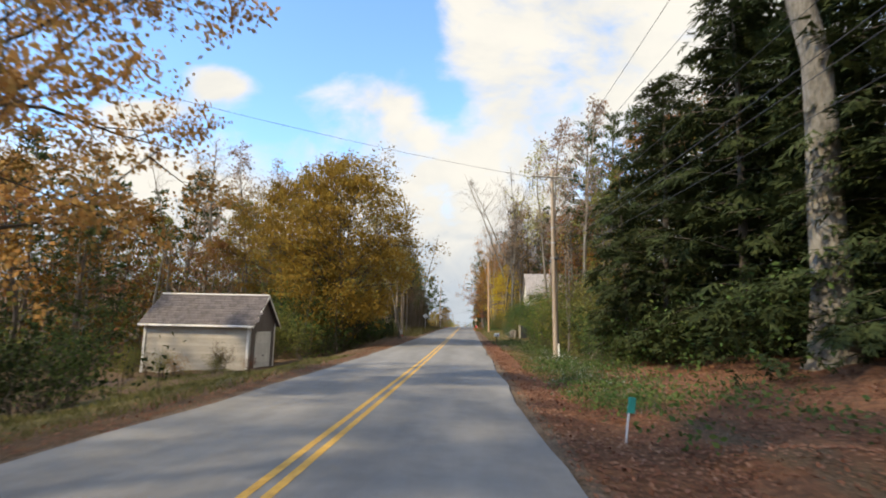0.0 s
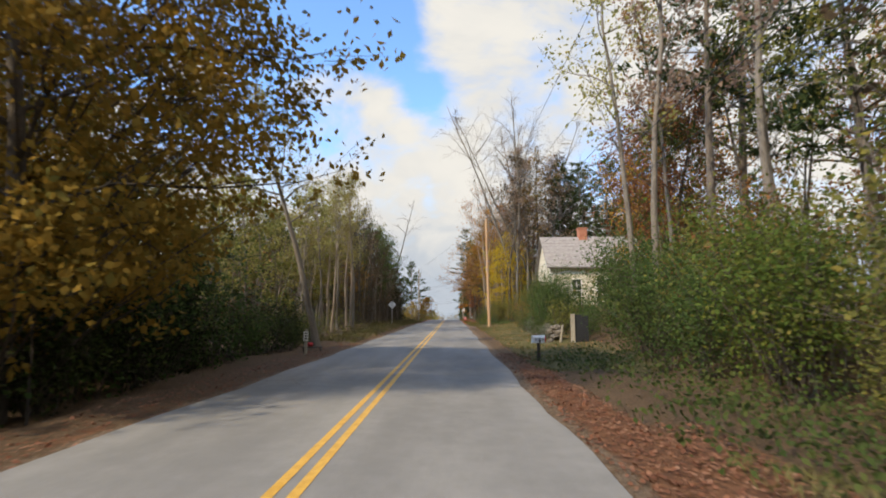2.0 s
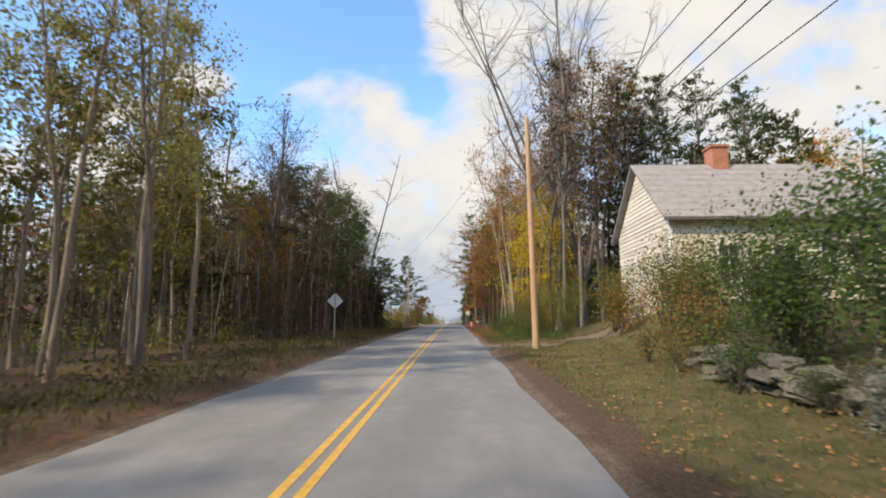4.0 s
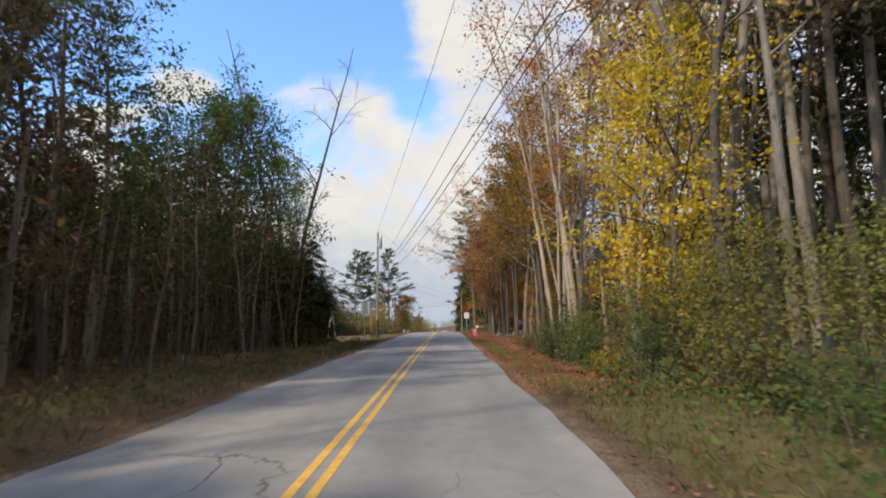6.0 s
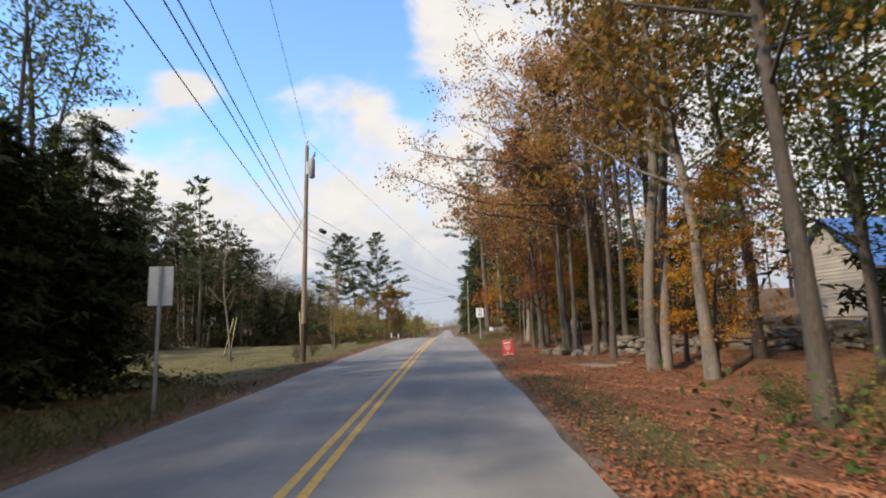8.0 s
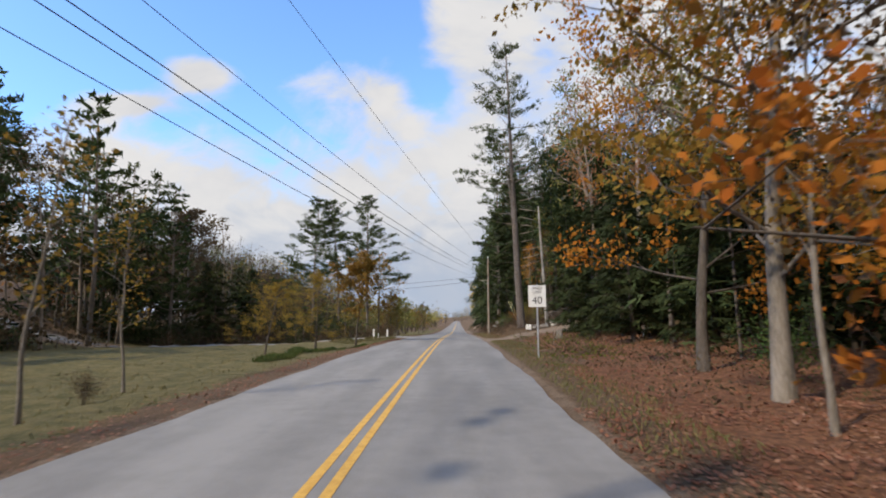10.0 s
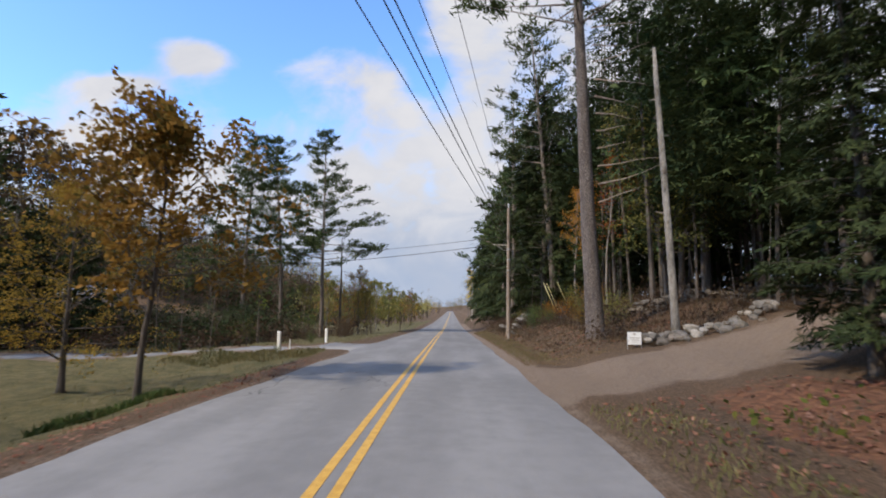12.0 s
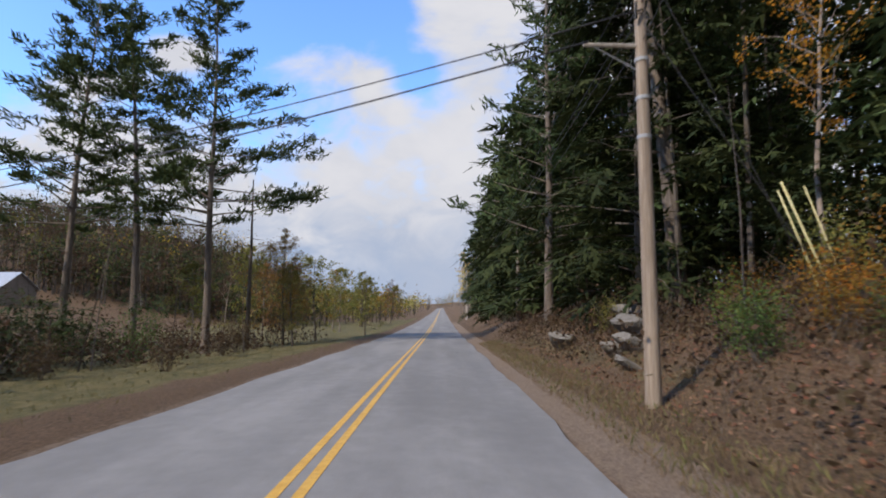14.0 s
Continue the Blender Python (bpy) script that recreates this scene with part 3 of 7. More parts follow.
sandy += 0.9 * band(X, -60, -2.8, 1) * band(Y + 0.02 * X, 168.9, 174.6, 0.8) + 0.8 * band(X, 2.9, 4.1, 0.5) * band(Y, 160, 260, 4) + 0.6 * band(X, 16, 30, 2) * band(Y, 118, 126, 2)
for name, val in (("leafy", leafy), ("grassy", grassy), ("sandy", sandy)):
    me.attributes.new(name, "FLOAT", "POINT").data.foreach_set("value", np.clip(val, 0, 1).astype(np.float32))
tagged(new("ground", me), "leaf-strewn verge, mown field and forest floor", "ground", kind="structure")

rng = np.random.default_rng(3)
ry = axis((-60, 300, 1.0), (300, 700, 8))
geo = Geo()
cross = (-1.0, -0.98, -0.5, 0.0, 0.5, 0.98, 1.0)
for i, y in enumerate(ry):
    wl = 3.05 + 0.05 * math.sin(y * 0.9) + rng.uniform(-0.035, 0.035)
    wr = 2.92 + 0.05 * math.sin(y * 0.7 + 1) + rng.uniform(-0.035, 0.035)
    if 167.5 < y < 176.5:
        wl += 0.8 * math.sin((y - 167.5) / 9 * math.pi) ** 2
    for c in cross:
        x = c * (wl if c < 0 else wr)
        geo.v.append((x, y, float(road_z(y)) + 0.02 - 0.012 * abs(x) - (0.10 if abs(c) == 1.0 else 0)))
for i in range(len(ry) - 1):
    for k in range(6):
        a = i * 7 + k
        geo.f.append((a, a + 1, a + 8, a + 7))
tagged(new("road", geo.mesh("road", ASPHALT)), "worn grey two-lane asphalt road", "road", kind="structure")
geo = Geo()
for i in range(60):
    x = -2.9 - i * 1.0
    flare = math.exp(-i / 1.3)
    a, b = 170.4 - 1.5 * flare, 173.1 + 1.8 * flare
    for y, dz in ((a - 0.12, -0.12), (a, 0.03), (171.7, 0.045), (b, 0.03), (b + 0.12, -0.12)):
        y += 0.02 * i
        geo.v.append((x, y, max(gz(x, y), float(road_z(y)) - 0.06 if i < 2 else -99) + dz))
geo.f = [(i * 5 + k, i * 5 + k + 1, i * 5 + k + 6, i * 5 + k + 5) for i in range(59) for k in range(4)]
tagged(new("side_road", geo.mesh("side_road", ASPHALT, True)), "narrow grey paved lane joining the road", "road", kind="structure")
for x0 in (-0.155, 0.055):
    geo = Geo()
    for y in ry:
        z = float(road_z(y)) + 0.024
        geo.v += [(x0, y, z - 0.012 * abs(x0)), (x0 + 0.10, y, z - 0.012 * abs(x0 + 0.1))]
    geo.f = [(2 * i, 2 * i + 1, 2 * i + 3, 2 * i + 2) for i in range(len(ry) - 1)]
    tagged(new("centre_line", geo.mesh("centre_line", LINE_PAINT)), "solid yellow painted centre line on the asphalt", "road marking", group="double centre line", kind="structure")


# ---- trees ----
def bent(p, d, length, steps, wander, rng, lift=0.0):
    """A polyline that starts at p towards d and wanders."""
    pts, d = [Vector(p)], Vector(d).normalized()
    for _ in range(steps):
        d = (d + Vector(rng.normal(0, wander, 3)) + Vector((0, 0, lift))).normalized()
        pts.append(pts[-1] + d * (length / steps))
    return pts


def along(pts, s):
    s = min(max(s, 0), 0.999) * (len(pts) - 1)
    i = int(s)
    return pts[i].lerp(pts[i + 1], s - i), (pts[i + 1] - pts[i]).normalized()


def broadleaf(seed, h=14, r=0.22, base=0.3, spread=4.5, limbs=15, subs=5, twigs=3, leaves=13, size=0.24, up=0.55, lean=0.0, clump=0.42, fork=False, twig_wood=False, crown=None):
    """Trunk, limbs with twigs, and leaves in clumps round the twigs."""
    g = np.random.default_rng(seed)
    trunk, branch, pts_leaf = Geo(), Geo(), []
    stems = []
    if fork:
        low = bent((0, 0, 0), (lean, 0, 1), h * 0.2, 4, 0.03, g)
        trunk.tube([low[0] - Vector((0, 0, 0.3))] + low, [r * 1.55, r * 1.3, r * 1.08, r, r * 0.85, r * 0.3], 10)
        for k in range(3):
            a = k * 2.1 + g.uniform(0, 1)
            st = bent(low[2], (0.12 * math.cos(a), 0.12 * math.sin(a), 1), h * 0.84, 10, 0.05, g, 0.03)
            st = [q + Vector((math.cos(a), math.sin(a), 0)) * (h * 0.13 * (j / 10) ** 1.3) for j, q in enumerate(st)]
            trunk.tube(st, [r * 0.66 * (1 - 0.92 * i / 10) + 0.01 for i in range(11)], 8)
            stems.append((st, 0.26, limbs // 3 + 1, r * 0.36))
    else:
        st = bent((0, 0, 0), (lean, lean * 0.3, 1), h * 0.93, 12, 0.048, g, 0.03)
        rad = [r * (1 - 0.93 * (i / 12) ** 0.9) + 0.012 for i in range(13)]
        trunk.tube([st[0] - Vector((0, 0, 0.35))] + st, [r * 1.75, rad[0] * 1.22] + rad[1:], 9)
        stems.append((st, base, limbs, r * 0.33))
    for st, low_s, n, rl in stems:
        for i in range(n):
            s = low_s + (0.97 - low_s) * ((i + g.uniform(0, 0.9)) / n)
            p, td = along(st, s)
            a = i * 2.4 + g.uniform(-0.5, 0.5)
            rel = (s - low_s) / (1 - low_s)
            L = spread * (0.35 + 0.9 * math.sin(min(1, 0.22 + rel * 0.9) * math.pi) ** 0.8) * g.uniform(0.7, 1.15) * (0.75 if fork else 1)
            d = Vector((math.cos(a), math.sin(a), up + 0.5 * rel + g.uniform(-0.2, 0.2)))
            limb = bent(p, d, L, 6, 0.19, g, 0.02)
            r0 = rl * (1 - 0.65 * rel) * g.uniform(0.55, 0.95) + 0.006
            branch.tube(limb[::2], [r0 * (1 - 0.85 * k / 6) + 0.004 for k in range(0, 7, 2)], 4, False)
            for j in range(subs):
                q, ld = along(limb, 0.14 + 0.86 * (j + g.uniform(0, 0.9)) / subs)
                sd = (ld * 0.7 + Vector(g.normal(0, 0.55, 3)) + Vector((0, 0, 0.15))).normalized()
                sub = bent(q, sd, L * g.uniform(0.28, 0.5), 2, 0.18, g, 0.02)
                branch.tube(sub[::2], [r0 * 0.34 + 0.003, 0.004], 3, False)
                for k in range(twigs):
                    u, ud = along(sub, 0.3 + 0.7 * (k + g.uniform(0, 0.8)) / twigs)
                    tw = bent(u, (ud + Vector(g.normal(0, 0.6, 3))).normalized(), L * g.uniform(0.12, 0.24) + 0.15, 2, 0.2, g)
                    if leaves < 2 or (twig_wood and k % 2):
                        branch.tube([tw[0], tw[2]], [0.009, 0.003], 3, False)
                    if leaves:
                        m = max(1, int(g.poisson(leaves)))
                        s_ = g.uniform(0.2, 1.1, (m, 1))
                        pts_leaf.append(np.array(tw[0]) * (1 - s_) + np.array(tw[2]) * s_ + np.clip(g.normal(0, clump, (m, 3)), -2 * clump, 2 * clump) * (1, 1, 0.6))
    if crown:
        # leafy boughs in the outer part of a lumpy round crown: clumps, leaves a clump, radius, middle height, half height
        k, m, cr, cz, ch = crown
        for i in range(k):
            d = Vector(g.normal(0, 1, 3)).normalized()
            lump = 1 + 0.30 * noise.noise(d * 2.3 + Vector((seed, 0, 0)))
            f = g.uniform(0.3, 1.0) ** 0.4 * lump
            c = Vector((d.x * cr * f, d.y * cr * f, cz + d.z * ch * f))
            if c.z > 0.6:
                pts_leaf.append(np.array(c) + g.normal(0, 1, (m, 3)) * (0.36, 0.36, 0.15))
                if i % 3 == 0:
                    inner = Vector((c.x * 0.55, c.y * 0.55, c.z - 0.35 * math.hypot(c.x, c.y)))
                    branch.tube([inner, inner.lerp(c, 0.5) + Vector(g.normal(0, 0.12, 3)), c], [0.03, 0.018, 0.005], 3, False)
    out = [("trunk", trunk), ("branchwork", branch)]
    if leaves and pts_leaf:
        out.append(("foliage", (np.concatenate(pts_leaf), size, 0.62, 0.0, None, g)))
    return out


def pine(seed, h=18, r=0.24, base=0.35, spread=3.2, dense=1.0, m=9, size=0.36, wide=0.2):
    """White pine: level limbs in whorls with brushes of needles, uneven and layered."""
    g = np.random.default_rng(seed)
    trunk, branch, cs, ds = Geo(), Geo(), [], []
    st = bent((0, 0, 0), (0, 0, 1), h * 0.97, 12, 0.018, g, 0.04)
    trunk.tube([st[0] - Vector((0, 0, 0.35))] + st, [r * 1.5, r * 1.15] + [r * (1 - 0.93 * i / 12) + 0.012 for i in range(1, 13)], 9)
    s, ring = base, 0
    while s < 0.99:
        rel = (s - base) / (1 - base)
        for k in range(int(g.integers(3, 6))):
            a = ring * 0.9 + k * 1.35 + g.uniform(-0.4, 0.4)
            L = spread * (1.05 - rel) ** 0.75 * g.uniform(0.45, 1.2) + 0.25
            p, _ = along(st, s + g.uniform(-0.008, 0.008))
            limb = bent(p, (math.cos(a), math.sin(a), 0.05 + 0.5 * rel + g.uniform(-0.12, 0.18)), L, 5, 0.07, g, 0.05)
            branch.tube(limb[::2] + limb[-1:], [0.045 * (1 - rel) + 0.014, 0.025 * (1 - rel) + 0.01, 0.013, 0.004], 3, False)
            for j in range(int(7 * dense * max(1, L / 1.6))):
                q, ld = along(limb, 0.28 + 0.72 * g.uniform() ** 0.7)
                side = (ld + Vector(g.normal(0, 0.6, 3)) * Vector((1, 1, 0.25)).length / 1.5).normalized()
                reach = L * g.uniform(0.05, 0.26)
                c = q + Vector((side.x, side.y, abs(side.z) * 0.3)) * reach
                cs.append(np.array(c) + g.normal(0, 0.13, (m, 3)) * (1.4, 1.4, 0.6))
                dd = np.array((side.x, side.y, 0.55)) + g.normal(0, 0.45, (m, 3))
                ds.append(dd)
        s += g.uniform(0.6, 1.15) / h
        ring += 1
    # a few dead stubs under the crown
    for k in range(7):
        p, _ = along(st, g.uniform(0.12, base))
        a = g.uniform(0, math.tau)
        branch.tube(bent(p, (math.cos(a), math.sin(a), 0.1), g.uniform(0.5, 1.5), 3, 0.12, g), [0.025, 0.018, 0.011, 0.004], 4, False)
    return [("trunk", trunk), ("branchwork", branch), ("foliage", (np.concatenate(cs), size, wide, 0.0, np.concatenate(ds), g))]


def hemlock(seed, h=13, r=0.2, base=0.04, spread=3.4, dense=1.0, size=0.42):
    """Dense dark conifer: drooping limbs set with feathered sprays, uneven from limb to limb."""
    g = np.random.default_rng(seed)
    trunk, branch, cs, ds = Geo(), Geo(), [], []
    st = bent((0, 0, 0), (0, 0, 1), h * 0.98, 10, 0.012, g, 0.03)
    trunk.tube([st[0] - Vector((0, 0, 0.3))] + st, [r * 1.5, r * 1.1] + [r * (1 - 0.94 * i / 10) + 0.01 for i in range(1, 11)], 8)
    n = int(h * 8)
    for i in range(n):
        s = base + (0.99 - base) * (i + g.uniform(0, 1)) / n
        rel = (s - base) / (1 - base)
        a = i * 2.39 + g.uniform(-0.4, 0.4)
        L = spread * (1.0 - rel) ** 0.62 * g.uniform(0.35, 1.2) * (0.75 + 0.25 * min(1, rel * 5)) + 0.4
        p, _ = along(st, s)
        limb = bent(p, (math.cos(a), math.sin(a), 0.22), L, 5, 0.07, g, -0.09)
        branch.tube(limb[::2] + limb[-1:], [0.03 * (1 - rel) + 0.012, 0.018, 0.010, 0.004], 3, False)
        for j in range(int(26 * dense * max(0.5, L / 2))):
            q, ld = along(limb, 0.15 + 0.85 * g.uniform() ** 0.7)
            sgn = g.uniform(-1, 1)
            sd = Vector((-ld.y, ld.x, 0)) * sgn
            cs.append(q + sd * L * 0.2 + Vector((0, 0, g.normal(-0.06, 0.10) - 0.05 * abs(sgn) * L)))
            ds.append(ld + sd * 1.1 + Vector((0, 0, -0.3)))
    return [("trunk", trunk), ("branchwork", branch), ("foliage", (np.array(cs), size, "spray", 0.0, np.array(ds), g))]


def shrub(seed, h=2.5, spread=1.4, stems=12, leaves=900, size=0.13, sparse=False):
    g = np.random.default_rng(seed)
    st, cs = Geo(), []
    for i in range(stems):
        a = g.uniform(0, math.tau)
        out = g.uniform(0.1, 0.85) * spread / h
        pts = bent((g.normal(0, 0.12), g.normal(0, 0.12), -0.1), (math.cos(a) * out, math.sin(a) * out, 1), h * g.uniform(0.65, 1.0), 5, 0.12, g)
        st.tube(pts[::2] + pts[-1:], [0.02, 0.013, 0.007, 0.003], 4, False)
        for j in range(7):
            q, d = along(pts, g.uniform(0.2, 1))
            tw = bent(q, (d + Vector(g.normal(0, 0.7, 3))).normalized(), h * g.uniform(0.12, 0.3), 2, 0.2, g)
            st.tube(tw[::2], [0.007, 0.002], 3, False)
            m = max(1, leaves // (stems * 7))
            c = np.array(tw[1].lerp(tw[2], 0.6))
            cs.append(c + g.normal(0, 0.12 + 0.05 * h, (m, 3)))
    c = np.concatenate(cs)
    c[:, 2] = np.abs(c[:, 2]) + 0.03
    return [("stem_work", st), ("foliage", (c, size, 0.6, 0.0, None, g))]


MADE = {}


def plant(key, make, name, x, y, h, bark, leaf, label, category="tree", group="", turn=None, design_h=None, sink=0.0):
    """Sets a plant of a kind at a place with its foot on the ground; later ones share the first one's meshes."""
    rnd = random.random()
    turn = rnd * 360 if turn is None else turn
    s = h / design_h
    m = pose(x, y, gz(x, y) - sink, 0, 0, turn) @ Matrix.Diagonal((s * (0.94 + 0.12 * random.random()), s, s, 1))
    if key not in MADE:
        root = new(name)
        root.empty_display_size = 0.3
        root.matrix_basis = m
        for pname, data in make():
            if pname == "foliage":
                c, size, aspect, flat, dirs, g = data
                if aspect == "spray":
                    leaves_me = spray_mesh("foliage", c, size, LEAF["gold"], g, dirs)
                else:
                    leaves_me = leaf_mesh("foliage", c, size, LEAF["gold"], g, aspect, flat, dirs)
                tagged(part("foliage", leaves_me, None, root), kind="stuff")
            elif data.f:
                ob = part(pname, data, BARK["grey"], root, smooth_shade=True)
                if pname != "trunk":
                    tagged(ob, kind="stuff")
        MADE[key] = (root, Matrix.Diagonal((*m.to_scale(), 1)).inverted())
    else:
        root0, inv = MADE[key]
        root = copy_thing(root0, m @ inv)
    root.name = name
    for ch in root.children:
        slot = ch.material_slots[0]
        slot.link = "OBJECT"
        slot.material = LEAF[leaf] if ch.name.startswith("foliage") else BARK[bark]
    return tagged(root, label, category, group)


LOOK = {"gold": "golden-brown", "orange": "orange", "yellow": "yellow", "olive": "olive-green", "pale": "pale yellow-green", "brown": "russet", "green": "green",
        "red": "red-orange", "mid": "green", "rust": "faded orange", "pink": "faded pinkish", "dead": "withered brown", "pine": "dark green", "hemlock": "deep green"}


FAR = [False]


def kind(name, v, n, near, far):
    """Key and maker of a variant: detailed close to the road, lighter deep in the wood."""
    return ((name, "far", v % n), far) if FAR[0] else ((name, "near", v % n), near)


def oak(x, y, h, leaf="gold", bark="dark", v=0, label=""):
    key, make = kind("oak", v, 3, lambda: broadleaf(11 + v % 3, 14, 0.2, 0.14, 5.2, 22, 5, 5, 18, 0.165, 0.35, clump=0.22, twig_wood=True),
                     lambda: broadleaf(14 + v % 3, 14, 0.18, 0.14, 5.0, 15, 5, 3, 13, 0.30, 0.35, clump=0.3))
    return plant(key, make, "oak_tree", x, y, h, bark, leaf, label or f"broad oak with {LOOK[leaf]} leaves by the road", "tree", "oaks", design_h=14)


def maple(x, y, h, leaf="orange", bark="grey", v=0, label="", high=False):
    if high:
        return plant(("maple", "high", v % 3), lambda: broadleaf(37 + v % 3, 16, 0.17, 0.33, 4.1, 26, 5, 4, 17, 0.19, 0.42, clump=0.24, twig_wood=True), "maple_tree", x, y, h, bark, leaf,
                     label or f"tall maple with {LOOK[leaf]} leaves above a bare trunk", "tree", "maples", design_h=16)
    key, make = kind("maple", v, 3, lambda: broadleaf(31 + v % 3, 16, 0.17, 0.12, 4.2, 23, 5, 4, 19, 0.17, 0.34, clump=0.22, twig_wood=True),
                     lambda: broadleaf(34 + v % 3, 16, 0.16, 0.2, 3.8, 15, 5, 3, 13, 0.29, 0.45, clump=0.3))
    return plant(key, make, "maple_tree", x, y, h, bark, leaf, label or f"tall maple with {LOOK[leaf]} autumn leaves in the wood", "tree", "maples", design_h=16)


def slim(x, y, h, leaf="pale", bark="pale", v=0, label=""):
    key, make = kind("slim", v, 4, lambda: broadleaf(51 + v % 4, 16, 0.115, 0.4, 2.0, 16, 4, 3, 8, 0.15, 0.9, clump=0.2, twig_wood=True),
                     lambda: broadleaf(55 + v % 4, 16, 0.10, 0.35, 2.2, 14, 4, 3, 8, 0.20, 0.9, clump=0.3, twig_wood=True))
    return plant(key, make, "slender_tree", x, y, h, bark, leaf, label or f"slender {'pale' if bark == 'pale' else 'grey'}-barked tree with thin {LOOK[leaf]} leaves", "tree", "slender trees", design_h=16)


def bare(x, y, h, bark="grey", v=0, label="", leaf="pink"):
    key, make = kind("bare", v, 3, lambda: broadleaf(71 + v % 3, 20, 0.2, 0.3, 4.0, 20, 5, 4, 0.6 if v % 3 == 2 else 0, 0.16, 1.2, fork=v % 3 != 2),
                     lambda: broadleaf(74 + v % 3, 20, 0.16, 0.3, 3.4, 13, 5, 3, 0, 0.16, 1.2, fork=v % 3 == 1))
    return plant(key, make, "bare_tree", x, y, h, bark, leaf, label or "tall bare grey tree that has dropped its leaves", "tree", "bare trees", design_h=20)


def white_pine(x, y, h, v=0, label="", bark="pine"):
    base = (0.38, 0.3, 0.5, 0.22)[v % 4]
    key, make = kind("pine", v, 4, lambda: pine(91 + v % 4, 18, 0.2, base, 3.4, 0.9, 6, 0.42), lambda: pine(95 + v % 4, 18, 0.17, base, 3.2, 0.6, 3, 0.66, 0.3))
    return plant(key, make, "pine_tree", x, y, h, bark, "pine", label or "tall white pine with layered dark green limbs", "tree", "pines", design_h=18)


def stem_clump(seed, h=20, r=0.15, stems=4):
    """Several pale stems that lean apart from one root, with thin crowns high up."""
    g = np.random.default_rng(seed)
    trunks, branch, cs = [], Geo(), []
    for k in range(stems):
        a = k * math.tau / stems + g.uniform(-0.4, 0.4)
        out = g.uniform(0.03, 0.12)
        st = bent((0.16 * math.cos(a), 0.16 * math.sin(a), 0), (math.cos(a) * out, math.sin(a) * out, 1), h * g.uniform(0.8, 1.0), 12, 0.045, g, 0.02)
        rk = r * g.uniform(0.6, 1.1)
        trunk = Geo()
        trunk.tube([st[0] - Vector((0, 0, 0.35))] + st, [rk * 1.8, rk * 1.3] + [rk * (1 - 0.88 * i / 12) + 0.008 for i in range(1, 13)], 9)
        trunks.append(("trunk", trunk))
        for i in range(13):
            s = 0.3 + 0.68 * (i + g.uniform(0, 0.9)) / 13
            p, _ = along(st, s)
            b = i * 2.4 + g.uniform(-0.6, 0.6)
            limb = bent(p, (math.cos(b), math.sin(b), 1.0), g.uniform(1.0, 2.6), 4, 0.16, g, 0.02)
            branch.tube(limb[::2], [0.03, 0.016, 0.005], 4, False)
            for j in range(5):
                q, ld = along(limb, g.uniform(0.3, 1))
                tw = bent(q, ld + Vector(g.normal(0, 0.6, 3)), g.uniform(0.4, 0.9), 2, 0.2, g)
                branch.tube(tw[::2], [0.008, 0.003], 3, False)
                m = int(g.poisson(9))
                if m:
                    cs.append(np.array(tw[2]) + g.normal(0, 0.24, (m, 3)))
    return trunks + [("branchwork", branch), ("foliage", (np.concatenate(cs), 0.15, 0.62, 0.0, None, g))]


def dark_hemlock(x, y, h, v=0, label="", fine=False):
    if fine:
        return plant(("hemlock", "fine", v % 2), lambda: hemlock(118 + v % 2, 12, 0.17, 0.05, 3.2, 1.25, 0.42), "hemlock_tree", x, y, h, "dark", "hemlock", label or "dense dark green hemlock with drooping boughs", "tree", "hemlocks", design_h=12)
    key, make = kind("hemlock", v, 3, lambda: hemlock(111 + v % 3, 13, 0.17, 0.03, 3.3, 0.75, 0.55), lambda: hemlock(115 + v % 3, 13, 0.17, 0.03, 3.6, 0.35, 0.9))
    return plant(key, make, "hemlock_tree", x, y, h, "dark", "hemlock", label or "dense dark green hemlock with drooping boughs", "tree", "hemlocks", design_h=13)


def sapling(x, y, h, leaf="dead", bark="grey", v=0, label=""):
    return plant(("sapling", v % 4), lambda: broadleaf(131 + v % 4, 7, 0.04, 0.3, 1.1, 12, 3, 2, 4, 0.15, 0.9, clump=0.2), "sapling", x, y, h, bark, leaf,
                 label or f"thin sapling with a few {LOOK[leaf]} leaves", "tree", "saplings", design_h=7)


def bush(x, y, h, leaf="green", v=0, label="", bark="dark"):
    if h > 2.7:
        return plant(("tall bush", v % 3), lambda: shrub(161 + v % 3, 3.8, 2.4, 18, 4800, 0.092), "bush", x, y, h, bark, leaf,
                     label or f"tall leafy {LOOK.get(leaf, leaf)} bush beside the road", "bush", "roadside bushes", design_h=3.8)
    return plant(("bush", v % 4), lambda: shrub(151 + v % 4, 2.5, 1.9, 11, 1500, 0.098), "bush", x, y, h, bark, leaf,
                 label or f"leafy {LOOK.get(leaf, leaf)} bush beside the road", "bush", "roadside bushes", design_h=2.5)


random.seed(5)
# left of the road, from the start of the shot onwards
def big_oak(x, y, h, leaf, v, label):
    crown = (None, (1000, 38, 5.2, 7.4, 6.3))[v]
    return plant(("big oak", v), lambda: broadleaf(17 + v, 14, 0.24, (0.3, 0.16)[v], (5.6, 4.6)[v], (24, 26)[v], 6, 5, (38, 16)[v], (0.155, 0.17)[v], (0.32, 0.30)[v], clump=(0.19, 0.26)[v], twig_wood=True, crown=crown), "oak_tree", x, y, h, "dark", leaf, label, "tree", "oaks", turn=40 + 150 * v, design_h=14)


